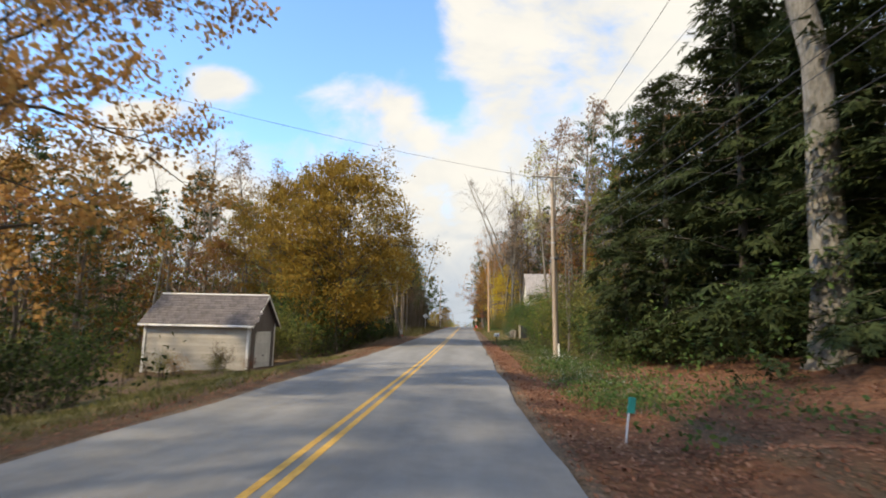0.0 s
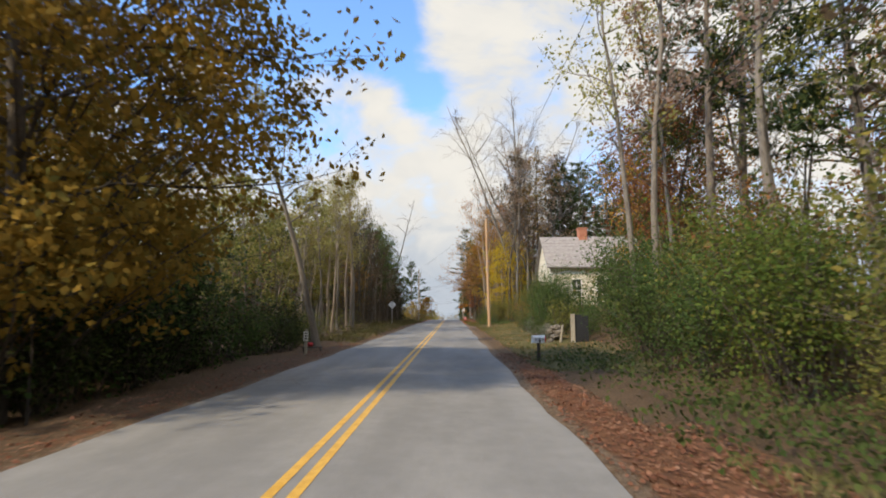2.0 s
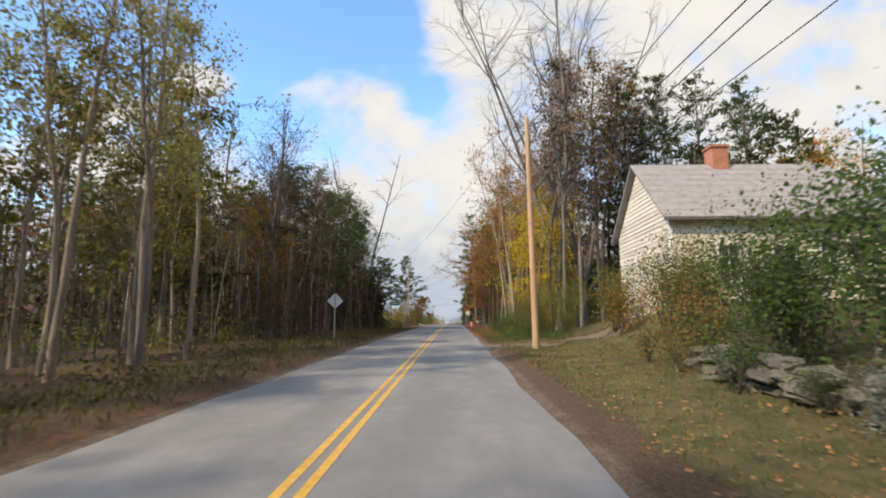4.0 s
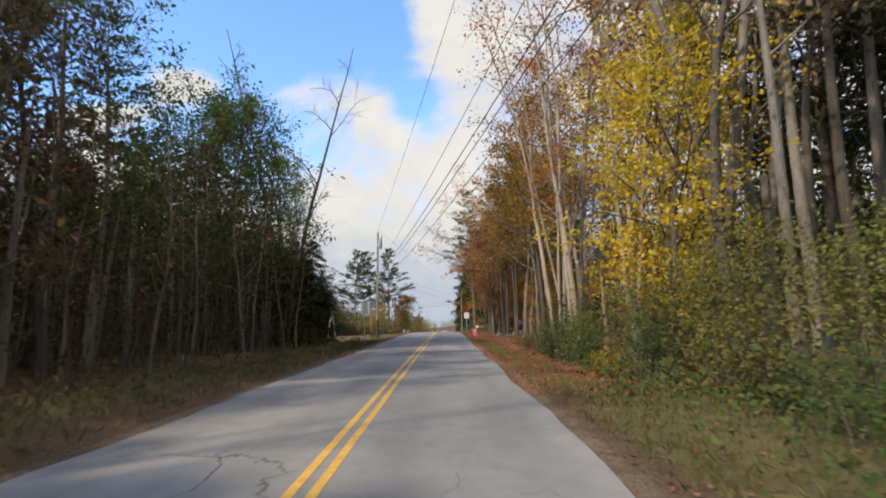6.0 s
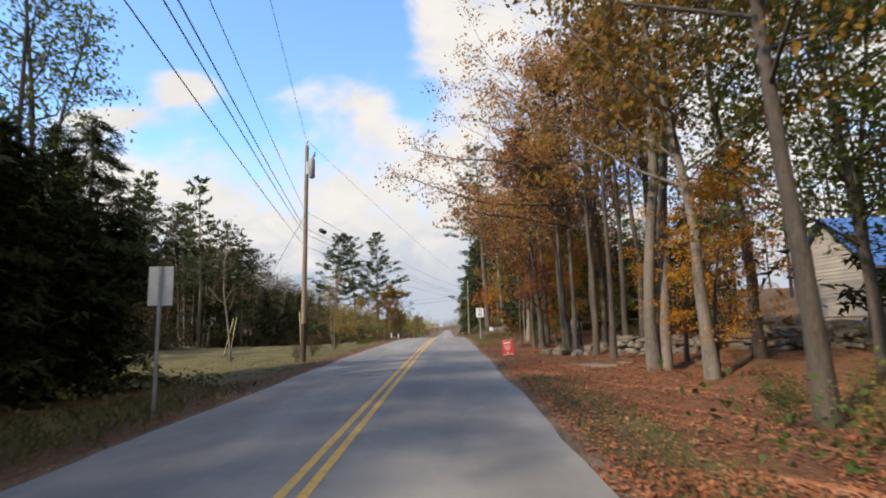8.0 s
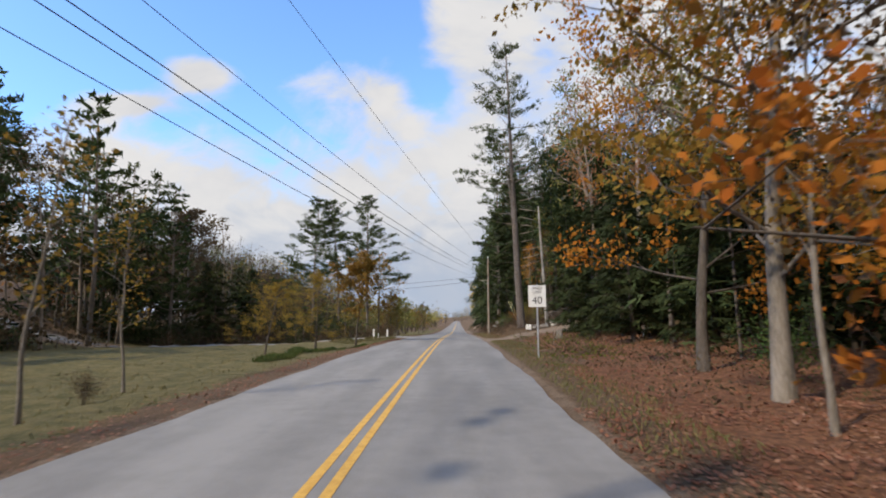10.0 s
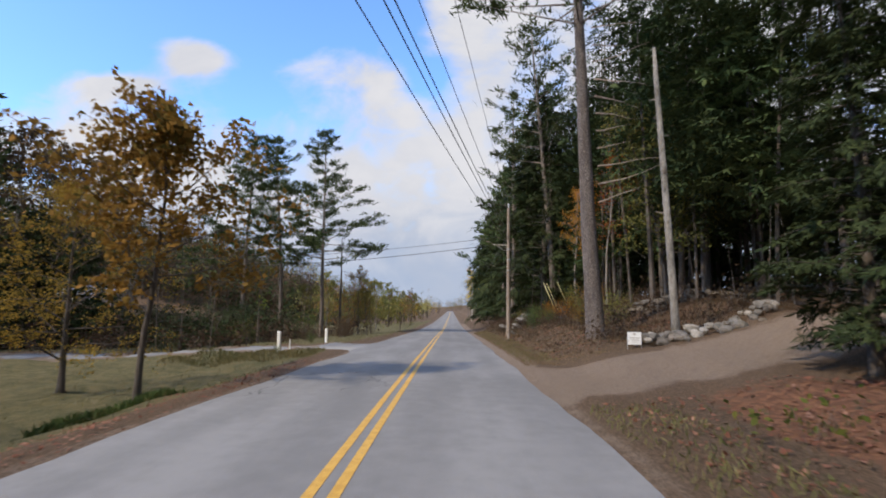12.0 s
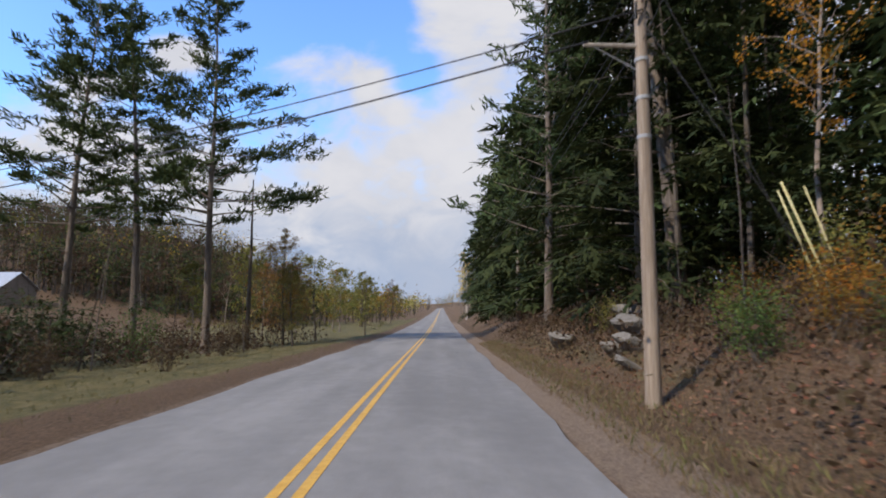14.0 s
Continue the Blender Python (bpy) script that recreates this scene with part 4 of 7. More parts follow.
# unseen maples behind the camera's start, added to shade the road and right bank
for i, (x, y, h) in enumerate(((-9.5, -5.5, 19), (-8.8, -12, 19), (-10.5, -19, 17), (-9.8, -26, 16), (-12.5, -8.5, 20))):
    maple(x, y, h, "brown", "dark", i)
big_oak(-8.9, 5.0, 13.2, "rust", 0, "spreading oak with russet leaves overhanging the lawn")
big_oak(-7.4, 32.0, 14.6, "umber", 1, "large round-crowned oak with golden-brown leaves")
big_oak(-11.0, 38.6, 9.0, "olive", 0, "broad oak with dull green leaves by the road")
big_oak(-13.4, 36.5, 13.5, "gold", 0, "large oak with golden-brown leaves behind the verge")
for i, (x, y, h) in enumerate(((-8.8, 37.5, 6.4), (-9.2, 34.2, 6.0), (-8.6, 41.2, 5.2))):
    dark_hemlock(x, y, h, i, "low dark hemlock under the oaks", fine=True)
white_pine(-21, 24.5, 13.5, 3)
maple(-24, 30, 10.5, "brown", v=0)
bare(-24.5, 40.5, 17, v=0)
bare(-20, 37, 19, v=2)
maple(-17.5, 33, 9.5, "brown", v=1)
maple(-27, 22, 10, "orange", v=2)
white_pine(-30, 30, 14, 1)
tilted = plant(("leaning", 0), lambda: broadleaf(58, 13, 0.16, 0.45, 2.4, 16, 4, 3, 9, 0.13, 0.9, clump=0.2, twig_wood=True), "slender_tree", -4.6, 45.2, 13.0, "grey", "pale", "leaning grey tree with thin leaves at the road's edge", "tree", design_h=13)
tilted.matrix_basis = tilted.matrix_basis @ pose(0, 0, 0, 0, 0, -math.degrees(tilted.matrix_basis.to_euler().z)) @ pose(0, 0, 0, 0, -9, 0)
bare(-9.3, 108.1, 22, "dark", 0)
for i, (x, y, h) in enumerate(((-5.9, 60.3, 12), (-6.6, 61.5, 13), (-7.2, 59.3, 12.5), (-7.6, 62.8, 13.5), (-8.4, 60.6, 12), (-6.9, 64.5, 12.5), (-9.2, 58.2, 11.5), (-8.9, 65, 13), (-10.3, 62, 12), (-7.4, 56.4, 11))):
    slim(x, y, h, "pale", "pale" if i % 3 else "grey", i)
for i, (x, y, h) in enumerate(((-8.6, 112.6, 8.2), (-11.6, 110.0, 9.0), (-8.4, 109.2, 6.6), (-10.4, 113.6, 8.4), (-13.2, 113.0, 9.2))):
    dark_hemlock(x, y, h, i, fine=True)
for i, (x, y, h) in enumerate(((-9.4, 104.6, 15), (-10.6, 101.5, 16), (-9.2, 110.5, 14.5), (-10.2, 112.2, 15.5), (-11.2, 113.4, 14), (-10.0, 108.6, 14))):
    slim(x, y, h, "mid", "dark", i, "slender dark-stemmed tree with sparse green leaves high up")
for i, (x, y, h, lf) in enumerate(((-9.5, 77.5, 9, "gold"), (-8.8, 83, 11, "dead"), (-12.5, 86.5, 13, "dead"))):
    maple(x, y, h, lf, "dark", i)
dark_hemlock(-24, 181, 9, 0)
dark_hemlock(-27.8, 181.6, 9.5, 1)
dark_hemlock(-25.9, 179.8, 9.5, 2)
dark_hemlock(-22.2, 180.6, 8.5, 1)
oak(-11.8, 103.2, 15, "green", v=1)
white_pine(-13.2, 95, 16, 3)
oak(-11.5, 89.5, 13.5, "green", v=0)
for i, (x, y, h) in enumerate(((-8.2, 75, 13), (-9.4, 79.5, 15), (-10.6, 82.6, 14), (-8.4, 86, 13), (-11.5, 76, 14))):
    bare(x, y, h, "dark", 2, "thin dark tree with a few withered leaves", "dead")
# young oaks and pines over the field
plant(("young oak", 0), lambda: broadleaf(403, 7.4, 0.075, 0.40, 2.0, 18, 5, 4, 13, 0.17, 0.25, clump=0.15, twig_wood=True, crown=(30, 13, 1.8, 5.3, 1.7)), "oak_tree", -5.8, 158.2, 6.8, "dark", "umber", "slim young oak with big golden-brown leaves at the field", "tree", "oaks", design_h=7.4)
oak(-9.2, 160.5, 5.6, "umber", v=1, label="small young oak with big golden-brown leaves")
oak(-9.8, 152.0, 4.6, "umber", v=2, label="small young oak with big golden-brown leaves")
sapling(-9.4, 124.2, 8.0, "dead", v=0, label="bare thin sapling standing in the mown field")
sapling(-5.6, 130.4, 5.5, "gold", v=1)
sapling(-6.6, 134.5, 5.0, "gold", v=2)
for i, (x, y, h) in enumerate(((-20.6, 200.6, 20.5), (-16.8, 200.9, 20.2), (-12.4, 200.7, 20.5))):
    plant(("open pine", i), lambda: pine(211 + i, 20, 0.2, (0.36, 0.45, 0.34)[i], 5.0, 1.1, 10, 0.4, 0.2), "pine_tree", x, y, h + 2.2, "pine", "pine", "lone tall white pine with open layered crown", "tree", "pines", design_h=20)
for i, (x, y, h, lf) in enumerate(((-9.5, 206, 8.0, "gold"), (-8.0, 203, 5.5, "olive"), (-6.3, 222, 6.0, "olive"), (-11, 211, 7, "brown"))):
    maple(x, y, h, lf, "dark", i)
# right of the road
wide_maple = plant(("wide maple", 0), lambda: broadleaf(411, 15, 0.11, 0.36, 5.0, 28, 6, 5, 20, 0.15, 0.4, clump=0.22, twig_wood=True), "maple_tree", 6.9, 121.2, 15, "dark", "rust", "wide maple whose faded orange limbs overhang the road", "tree", "maples", turn=200, design_h=15)
plant(("old tree", 0), lambda: broadleaf(301, 24, 0.46, 0.52, 5.0, 16, 5, 4, 8, 0.2, 0.6, lean=-0.03), "old_tree", 10.7, 8.2, 24, "ash", "yellow", "thick grey-barked old tree on the leafy bank", "tree", turn=0, design_h=24)
for i, (x, y, h) in enumerate(((13.5, 16, 15), (11.8, 21.5, 12.5), (15, 10, 14), (16, 20.5, 14), (13.5, 4, 13), (17, 3, 14))):
    dark_hemlock(x, y, h, i)
for i, (x, y, h) in enumerate(((11.2, 13.0, 14), (10.2, 17.5, 13), (9.3, 19.8, 9), (12.6, 10.5, 12), (12.0, 6.9, 12))):
    dark_hemlock(x, y, h, i, fine=True)
for i, (x, y, h) in enumerate(((7.8, 121.2, 15), (7.2, 116.9, 15), (6.7, 121.6, 14), (7.4, 119.8, 15), (5.7, 124.8, 12), (6.2, 125.6, 13), (7.1, 123.8, 14), (8.9, 118.6, 16), (8.6, 129.6, 15), (9.8, 123.4, 16), (10.6, 119.4, 16), (9.4, 126.4, 15))):
    slim(x, y, h, ("rust", "gold", "dead")[i % 3], "dark", i, "slender dark trunk with thin autumn leaves")
for i, (x, y, h) in enumerate(((12.8, 44.5, 21), (15.8, 47.5, 23), (17, 41, 22))):
    white_pine(x, y, h, (2, 0, 1)[i % 3], "tall white pine behind the roadside trees")
def full_maple(x, y, h, leaf, v, label):
    return plant(("full maple", v), lambda: broadleaf(451 + v, 13, 0.14, 0.22, 3.4, 20, 5, 4, 9, 0.15, 0.45, clump=0.24, twig_wood=True, crown=((230, 26, 3.3, 7.6, 5.0), (220, 26, 2.3, 6.4, 5.2))[v]), "maple_tree", x, y, h, "dark", leaf, label, "tree", "maples", design_h=13)


full_maple(13.4, 50.6, 14.5, "brown", 0, "dense russet maple beside the black board gate")
full_maple(15.2, 58.2, 12.5, "orange", 1, "bright orange maple behind the house wing")
full_maple(7.9, 88.6, 12.5, "yellow", 1, "narrow maple with vivid yellow leaves by the road")
full_maple(11.6, 172.4, 11, "olive", 0, "olive-leaved maple at the edge of the dark wood")
full_maple(-10.4, 98.6, 15, "green", 0, "tall tree with dark green leaves at the wood's edge")
full_maple(-10.8, 101.4, 14.5, "green", 1, "tall narrow tree with dark green leaves")
slim(-18, 40.2, 19, "pink", "grey", 0)
slim(-16.8, 41.5, 18, "pink", "grey", 2)
slim(9.1, 41.5, 21, "pink", "grey", 0)
slim(9.2, 44.0, 20, "pale", "grey", 2)
slim(11.6, 38.5, 22, "pink", "grey", 1)
slim(12.2, 47.5, 19, "brown", "grey", 3)
maple(13.6, 49.6, 13.0, "mid", "dark", 1)
slim(14, 42, 18, "olive", "grey", 3)
maple(13.5, 34, 15, "olive", "grey", 2)
maple(17.5, 54.5, 15, "orange", "dark", 2)
maple(18, 50, 16, "brown", "grey", 1)
for i, (x, y, h) in enumerate(((8.6, 86.9, 22), (10.9, 87.0, 23), (12.6, 87.6, 23), (10.6, 92.0, 26), (13.6, 90.4, 24), (12.2, 94.2, 25), (14.8, 87.2, 22), (9.4, 85.6, 20))):
    slim(x, y, h, ("pink", "dead", "gold")[i % 3], ("dark", "grey")[i % 2], i, "tall thin grey-brown trunk with sparse faded leaves")
for i, (x, y, h) in enumerate(((9.6, 88.4, 30), (12.0, 90.6, 29))):
    plant(("elm", i), lambda: broadleaf(76 + i, 22, 0.19, 0.3, 6.2, 26, 7, 5, 0, 0.16, 0.75, fork=True), "bare_tree", x, y, h, "grey", "pink", "tall bare tree with a wide fan of fine twigs", "tree", "bare trees", design_h=22)
for i, (x, y, h) in enumerate(((15.6, 90, 21), (17.2, 94.5, 23), (18.8, 89, 21), (20.4, 95, 23), (22, 91, 22), (16.4, 99, 22), (19.4, 100, 23), (26, 91, 21), (28.5, 95, 22))):
    white_pine(x, y, h, (2, 0)[i % 2], "tall pine with bare lower trunk and dead stubs")
maple(27, 84.5, 14, "orange", v=2)
maple(9.6, 93.6, 10, "yellow", "grey", 2)
for i, (x, y) in enumerate(((9.0, 98.9), (9.6, 96.4), (10.4, 99.2), (11.3, 96.5), (9.0, 101.8), (11.9, 101), (13, 97.6), (10.6, 94.6), (12.6, 92.4), (8.3, 104.2), (14.2, 100.4))):
    slim(x, y, 17 + (i * 7 % 5), "orange" if i % 2 else "pink", "pale", i)
for i, (x, y, h, lf) in enumerate(((8.2, 112.0, 16, "gold"), 
                                   (5.9, 123.6, 12, "brown"), (6.8, 127, 14, "orange"), (6.4, 131, 14, "gold"), (7.2, 135.5, 13, "orange"))):
    maple(x, y, h, lf, ("dark", "grey")[i % 3 == 0], i, high=y < 119)
for i, (x, y, h, lf) in enumerate(((7.1, 96.6, 21, "rust"), (6.9, 99.2, 22, "orange"), (8.5, 93.0, 21, "gold"), (8.8, 101.6, 20, "orange"))):
    plant(("stem clump", i % 3), lambda: stem_clump(431 + i, 20, 0.115, (3, 5, 3)[i % 3]), "stem_clump", x, y, h, "pale", lf, "clump of leaning pale grey-brown stems with thin autumn leaves", "tree", "stem clumps", design_h=20)
def high_maple(x, y, h, leaf, label):
    return plant(("high maple", 0), lambda: broadleaf(461, 16, 0.15, 0.34, 3.0, 20, 5, 4, 9, 0.15, 0.45, clump=0.24, twig_wood=True, crown=(190, 24, 2.5, 10.6, 5.2)), "maple_tree", x, y, h, "dark", leaf, label, "tree", "maples", design_h=16)


high_maple(7.7, 107.2, 18.5, "gold", "tall high-crowned maple with golden orange leaves")
high_maple(10.2, 113.2, 15.5, "mid", "high-crowned maple still in green leaf")
full_maple(11.2, 110.2, 13.5, "mid", 0, "broad tree with green leaves and dark trunk by the wall")
plant(("twin trunk", 0), lambda: stem_clump(441, 18, 0.2, 2), "twin_maple", 7.6, 113.9, 18, "grey", "gold", "thick twin-stemmed grey maple in the fallen leaves", "tree", turn=20, design_h=18)
slim(9.0, 124.0, 17, "gold", "dark", 0, "slender dark trunk with thin autumn leaves")
slim(6.7, 122.3, 14, "mid", "dark", 1, "slender dark trunk with thin green leaves")
slim(9.5, 118.7, 18, "rust", "dark", 1, "slender dark trunk with thin autumn leaves")
slim(9.2, 118.4, 17, "gold", "dark", 2, "slender dark trunk with thin autumn leaves")
slim(8.6, 119.5, 17, "rust", "dark", 3, "slender dark trunk with thin autumn leaves")
maple(14.6, 114.6, 12.5, "mid", "dark", 2, "broad tree with green leaves and dark trunk by the wall", True)
for i, (x, y, h) in enumerate(((10.2, 141, 9), (11.5, 146.5, 9), (11.2, 152, 9), (13.4, 149.4, 10), (14.5, 154.3, 11), (13.8, 142.5, 10), (16, 147, 11), (9.6, 154.2, 8.5))):
    dark_hemlock(x, y, h, i)
for i, (x, y, h, lf) in enumerate(((9.9, 147.0, 17, "brown"), (10.8, 151.5, 18, "olive"), (9.4, 152.6, 16, "rust"), (12.4, 148.6, 18, "brown"), (10.2, 156.2, 18, "olive"), (12.9, 153.6, 17, "dead"), (11.4, 143.4, 16, "olive"))):
    slim(x, y, h, lf, ("pale", "grey")[i % 2], i, "slender trunk rising over the hemlocks with thin leaves")
dark_hemlock(8.6, 144.8, 7.2, 1, fine=True)
dark_hemlock(9.3, 148.4, 7.5, 0, fine=True)
dark_hemlock(8.6, 151.4, 7.6, 0, fine=True)
dark_hemlock(8.4, 156.0, 8.5, 1, fine=True)
for i, (x, y, h, lf) in enumerate(((8.6, 112.5, 6, "orange"), (10.5, 97, 6, "orange"), (9.3, 100.6, 5.5, "rust"), (12, 99.6, 6.5, "orange"), (11.2, 94.2, 6, "gold"), (8.0, 124.6, 6, "gold"), (9.0, 115.2, 6.5, "orange"), (7.6, 128.6, 5.5, "orange"), (10.4, 121.5, 7, "mid"))):
    maple(x, y, h, lf, "dark", i, "small maple filling in below the taller trees")
old_pine = plant(("old pine", 0), lambda: pine(93, 26, 0.345, 0.5, 4.6, 1.0, 8), "pine_tree", 6.55, 166.9, 26, "plated", "pine", "very thick old white pine with bare lower trunk", "tree", "pines", design_h=26)
tilted = white_pine(9.1, 187.5, 25, 2, "tall white pine leaning over the bank")
tilted.matrix_basis = pose(9.1, 187.5, gz(9.1, 187.5), 0, -5, 0) @ Matrix.Diagonal((*tilted.matrix_basis.to_scale(), 1))
slim(9.6, 175.5, 10, "red", "grey", 0)
slim(9.0, 176.8, 8.5, "orange", "pale", 2)
slim(9.2, 181.0, 9, "orange", "pale", 1)
for i in range(1, 16):
    x, y = 7.6 + 1.2 * (i % 3) + random.uniform(-0.4, 0.6), 184 + i * 5.2
    FAR[0] = i > 3
    (white_pine if i % 3 != 1 else dark_hemlock)(x, y, random.uniform(19, 25), i)
FAR[0] = False
for i in range(6):
    slim(6.2 + i % 2, 268 + 9 * i, 13, "yellow", "grey", i, "yellow-leaved tree far down the road")

KEEP_CLEAR = ((12, 113, 17.5, 122), (16, 120, 28, 131), (-16.5, 15, -8.5, 27), (8.5, 60, 25, 82), (2, 156, 26, 163), (-60, 166, 0, 174), (-28, 115, -3.5, 168), (20, 116, 36, 140), (3, 69, 12, 77), (-4.6, -60, 4.6, 400))


def clear(x, y):
    return not any(a < x < c and b < y < d for a, b, c, d in KEEP_CLEAR)


def woods(x0, y0, x1, y1, n, kinds, lo, hi):
    """Fills a stretch of wood with trees of mixed kinds."""
    k = 0
    while k < n:
        x, y = random.uniform(x0, x1), random.uniform(y0, y1)
        pick = random.choice(kinds)
        h = random.uniform(lo, hi)
        k += 1
        if not clear(x, y):
            continue
        fn, leaf = pick
        if leaf is None:
            fn(x, y, h, v=k)
        else:
            fn(x, y, h, leaf, v=k)


FAR[0] = True
for i in range(16):
    white_pine(-33 - 3.2 * (i % 3) - random.uniform(0, 2), 121 + i * 4.1, random.uniform(19, 25), i)
woods(-42, -2, -17, 58, 30, ((maple, "brown"), (oak, "gold"), (white_pine, None), (bare, None), (slim, "pink"), (maple, "olive"), (white_pine, None)), 10, 16)
woods(-24, 46, -9, 72, 34, ((slim, "pale"), (slim, "olive"), (maple, "pale"), (bare, None), (maple, "olive")), 9, 12.5)
woods(-26, 72, -8, 92, 22, ((slim, "dead"), (slim, "dead"), (bare, None), (slim, "dead"), (white_pine, None), (maple, "dead")), 9, 12.5)
woods(-28, 92, -10, 107, 16, ((slim, "dead"), (slim, "dead"), (bare, None), (maple, "dead")), 8, 11)
woods(-62, 116, -30, 208, 56, ((white_pine, None), (bare, None), (slim, "dead"), (white_pine, None), (maple, "dead")), 15, 21)
woods(-48, 98, -29, 125, 10, ((white_pine, None), (bare, None), (slim, "dead"), (white_pine, None)), 12, 17)
woods(-34, 205, -7, 330, 24, ((maple, "brown"), (maple, "olive"), (oak, "olive"), (slim, "dead"), (maple, "gold")), 6, 11)
woods(15.5, 26, 36, 58, 18, ((slim, "brown"), (bare, None), (slim, "olive"), (white_pine, None), (maple, "brown")), 15, 21)
woods(14, 84, 40, 116, 28, ((white_pine, None), (white_pine, None), (slim, "dead"), (bare, None)), 15, 20)
woods(12, 116, 34, 156, 14, ((slim, "dead"), (slim, "gold"), (bare, None), (maple, "brown")), 12, 16)
woods(12.5, 165, 26, 260, 34, ((white_pine, None), (dark_hemlock, None), (white_pine, None), (white_pine, None)), 15, 21)
woods(18, -2, 34, 28, 10, ((white_pine, None), (dark_hemlock, None), (maple, "olive")), 12, 17)


# ---- undergrowth and far woods ----
def deep_wood(x0, y0, x1, y1, h, clumps, leaves, seed, label, size=0.5, per=24, trunks=20, low=0.0, bark="dark", spread=0.8):
    """Close-grown wood behind the first trees: boughs at all heights and standing trunks."""
    g = np.random.default_rng(seed)
    ox, oy = (x0 + x1) / 2, (y0 + y1) / 2
    root = thing("deep_wood", ox, oy, 0, label=label, category="woods", kind="stuff")
    st, by = Geo(), {}
    for i in range(trunks):
        x, y = g.uniform(x0, x1), g.uniform(y0, y1)
        if clear(x, y):
            z, r = gz(x, y), g.uniform(0.06, 0.16)
            st.tube(bent((x - ox, y - oy, z - 0.2), (g.normal(0, 0.02), g.normal(0, 0.02), 1), h * g.uniform(0.7, 1.0), 4, 0.02, g), [r, r * 0.85, r * 0.65, r * 0.4, 0.02], 5, False)
    for i in range(clumps):
        x, y = g.uniform(x0, x1), g.uniform(y0, y1)
        if not clear(x, y):
            continue
        top = h * (0.78 + 0.22 * math.sin(0.55 * y + 0.8 * x) * math.sin(0.31 * y - 0.5 * x))
        zc = low + (top - low) * g.uniform(0, 1) ** 0.9
        n = int(per * g.uniform(0.6, 1.4))
        c = np.array((x - ox, y - oy, gz(x, y) + zc + 0.2)) + g.normal(0, 1, (n, 3)) * (spread, spread, spread * 0.5)
        by.setdefault(leaves[int(g.integers(len(leaves)))], []).append(c)
    tagged(part("trunk_work", st, BARK[bark], root), kind="stuff")
    for leaf, cs in by.items():
        c = np.concatenate(cs)
        if leaf in ("hemlock", "pine"):
            c = c[::2]
            a = g.uniform(0, math.tau, len(c))
            wood_me = spray_mesh("foliage", c, size * 1.9, LEAF[leaf], g, np.stack([np.cos(a), np.sin(a), np.full(len(c), -0.3)], 1), 6, 0.10)
        else:
            wood_me = leaf_mesh("foliage", c, size * 0.8, LEAF[leaf], g, 0.5, 0.35)
        tagged(part("foliage", wood_me, None, root, f"{LOOK[leaf]} boughs"), kind="stuff")


# hemlock colour mixed in here stands for the deep shade below the oaks
deep_wood(-16, 26.5, -7.0, 45, 4.5, 260, ("hemlock", "green", "green"), 18, "leafy understorey below the oaks, part coloured dark for the shade", size=0.2, per=70, trunks=10)
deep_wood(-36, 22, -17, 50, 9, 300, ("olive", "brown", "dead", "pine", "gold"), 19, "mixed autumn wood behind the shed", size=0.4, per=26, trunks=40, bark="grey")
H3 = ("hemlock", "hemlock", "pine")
# undergrowth thickened with dark boughs to stand for the canopy's shade on the ground
deep_wood(8.7, 7, 13.5, 26, 2.6, 260, ("hemlock", "hemlock", "green"), 33, "low boughs and shrubs under the hemlocks, added dark for the shade", 0.2, 60, 2, spread=0.55)
deep_wood(11, 6, 20, 27, 15, 420, H3, 1, "close dark hemlock wood on the bank", 0.36, 38, 14)
deep_wood(15, -10, 26, 8, 14, 150, H3, 2, "close dark hemlock wood on the bank", trunks=10)
deep_wood(16, 84, 34, 100, 13, 330, ("dead", "dead", "olive", "pine"), 3, "brown undergrown wood full of trunks", trunks=60, bark="grey")
deep_wood(14, 100, 34, 116, 10, 300, ("hemlock", "dead", "olive", "pine"), 4, "dim wood behind the slender trees", trunks=50)
deep_wood(11.5, 116, 22, 136, 8, 230, ("dead", "hemlock", "pine", "brown"), 5, "dim wood behind the maples", trunks=40)
deep_wood(9.0, 135, 18, 156, 7.5, 420, H3, 6, "close dark hemlock wood behind the bank", 0.34, 40, 24)
deep_wood(9.8, 163.6, 20, 182, 19, 560, H3, 7, "dark pine wood beyond the drive", 0.36, 38, 30, low=3.0)
deep_wood(16, 163.6, 30, 186, 8, 260, H3, 17, "dim wood deep behind the drive", 0.6, 24, 30)
deep_wood(8.6, 180, 15, 212, 20, 640, H3, 8, "dark pine wood close along the bank", 0.28, 58, 26, low=0.5)
deep_wood(7.0, 212, 15, 262, 19, 480, H3, 9, "dark pine wood along the road", trunks=30, size=0.8)
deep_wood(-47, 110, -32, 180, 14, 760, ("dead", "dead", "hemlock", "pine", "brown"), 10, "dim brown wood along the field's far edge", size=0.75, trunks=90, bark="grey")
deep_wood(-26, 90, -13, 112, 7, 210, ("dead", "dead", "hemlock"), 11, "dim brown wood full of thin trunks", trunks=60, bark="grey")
# brush added to keep sky light out of the wood's edge
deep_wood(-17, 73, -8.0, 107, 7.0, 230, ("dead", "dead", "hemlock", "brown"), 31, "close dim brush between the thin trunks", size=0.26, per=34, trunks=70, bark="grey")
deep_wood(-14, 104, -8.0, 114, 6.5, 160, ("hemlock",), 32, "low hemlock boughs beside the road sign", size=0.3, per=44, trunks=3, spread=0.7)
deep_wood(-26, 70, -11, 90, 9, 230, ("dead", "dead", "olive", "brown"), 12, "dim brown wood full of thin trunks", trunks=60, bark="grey")
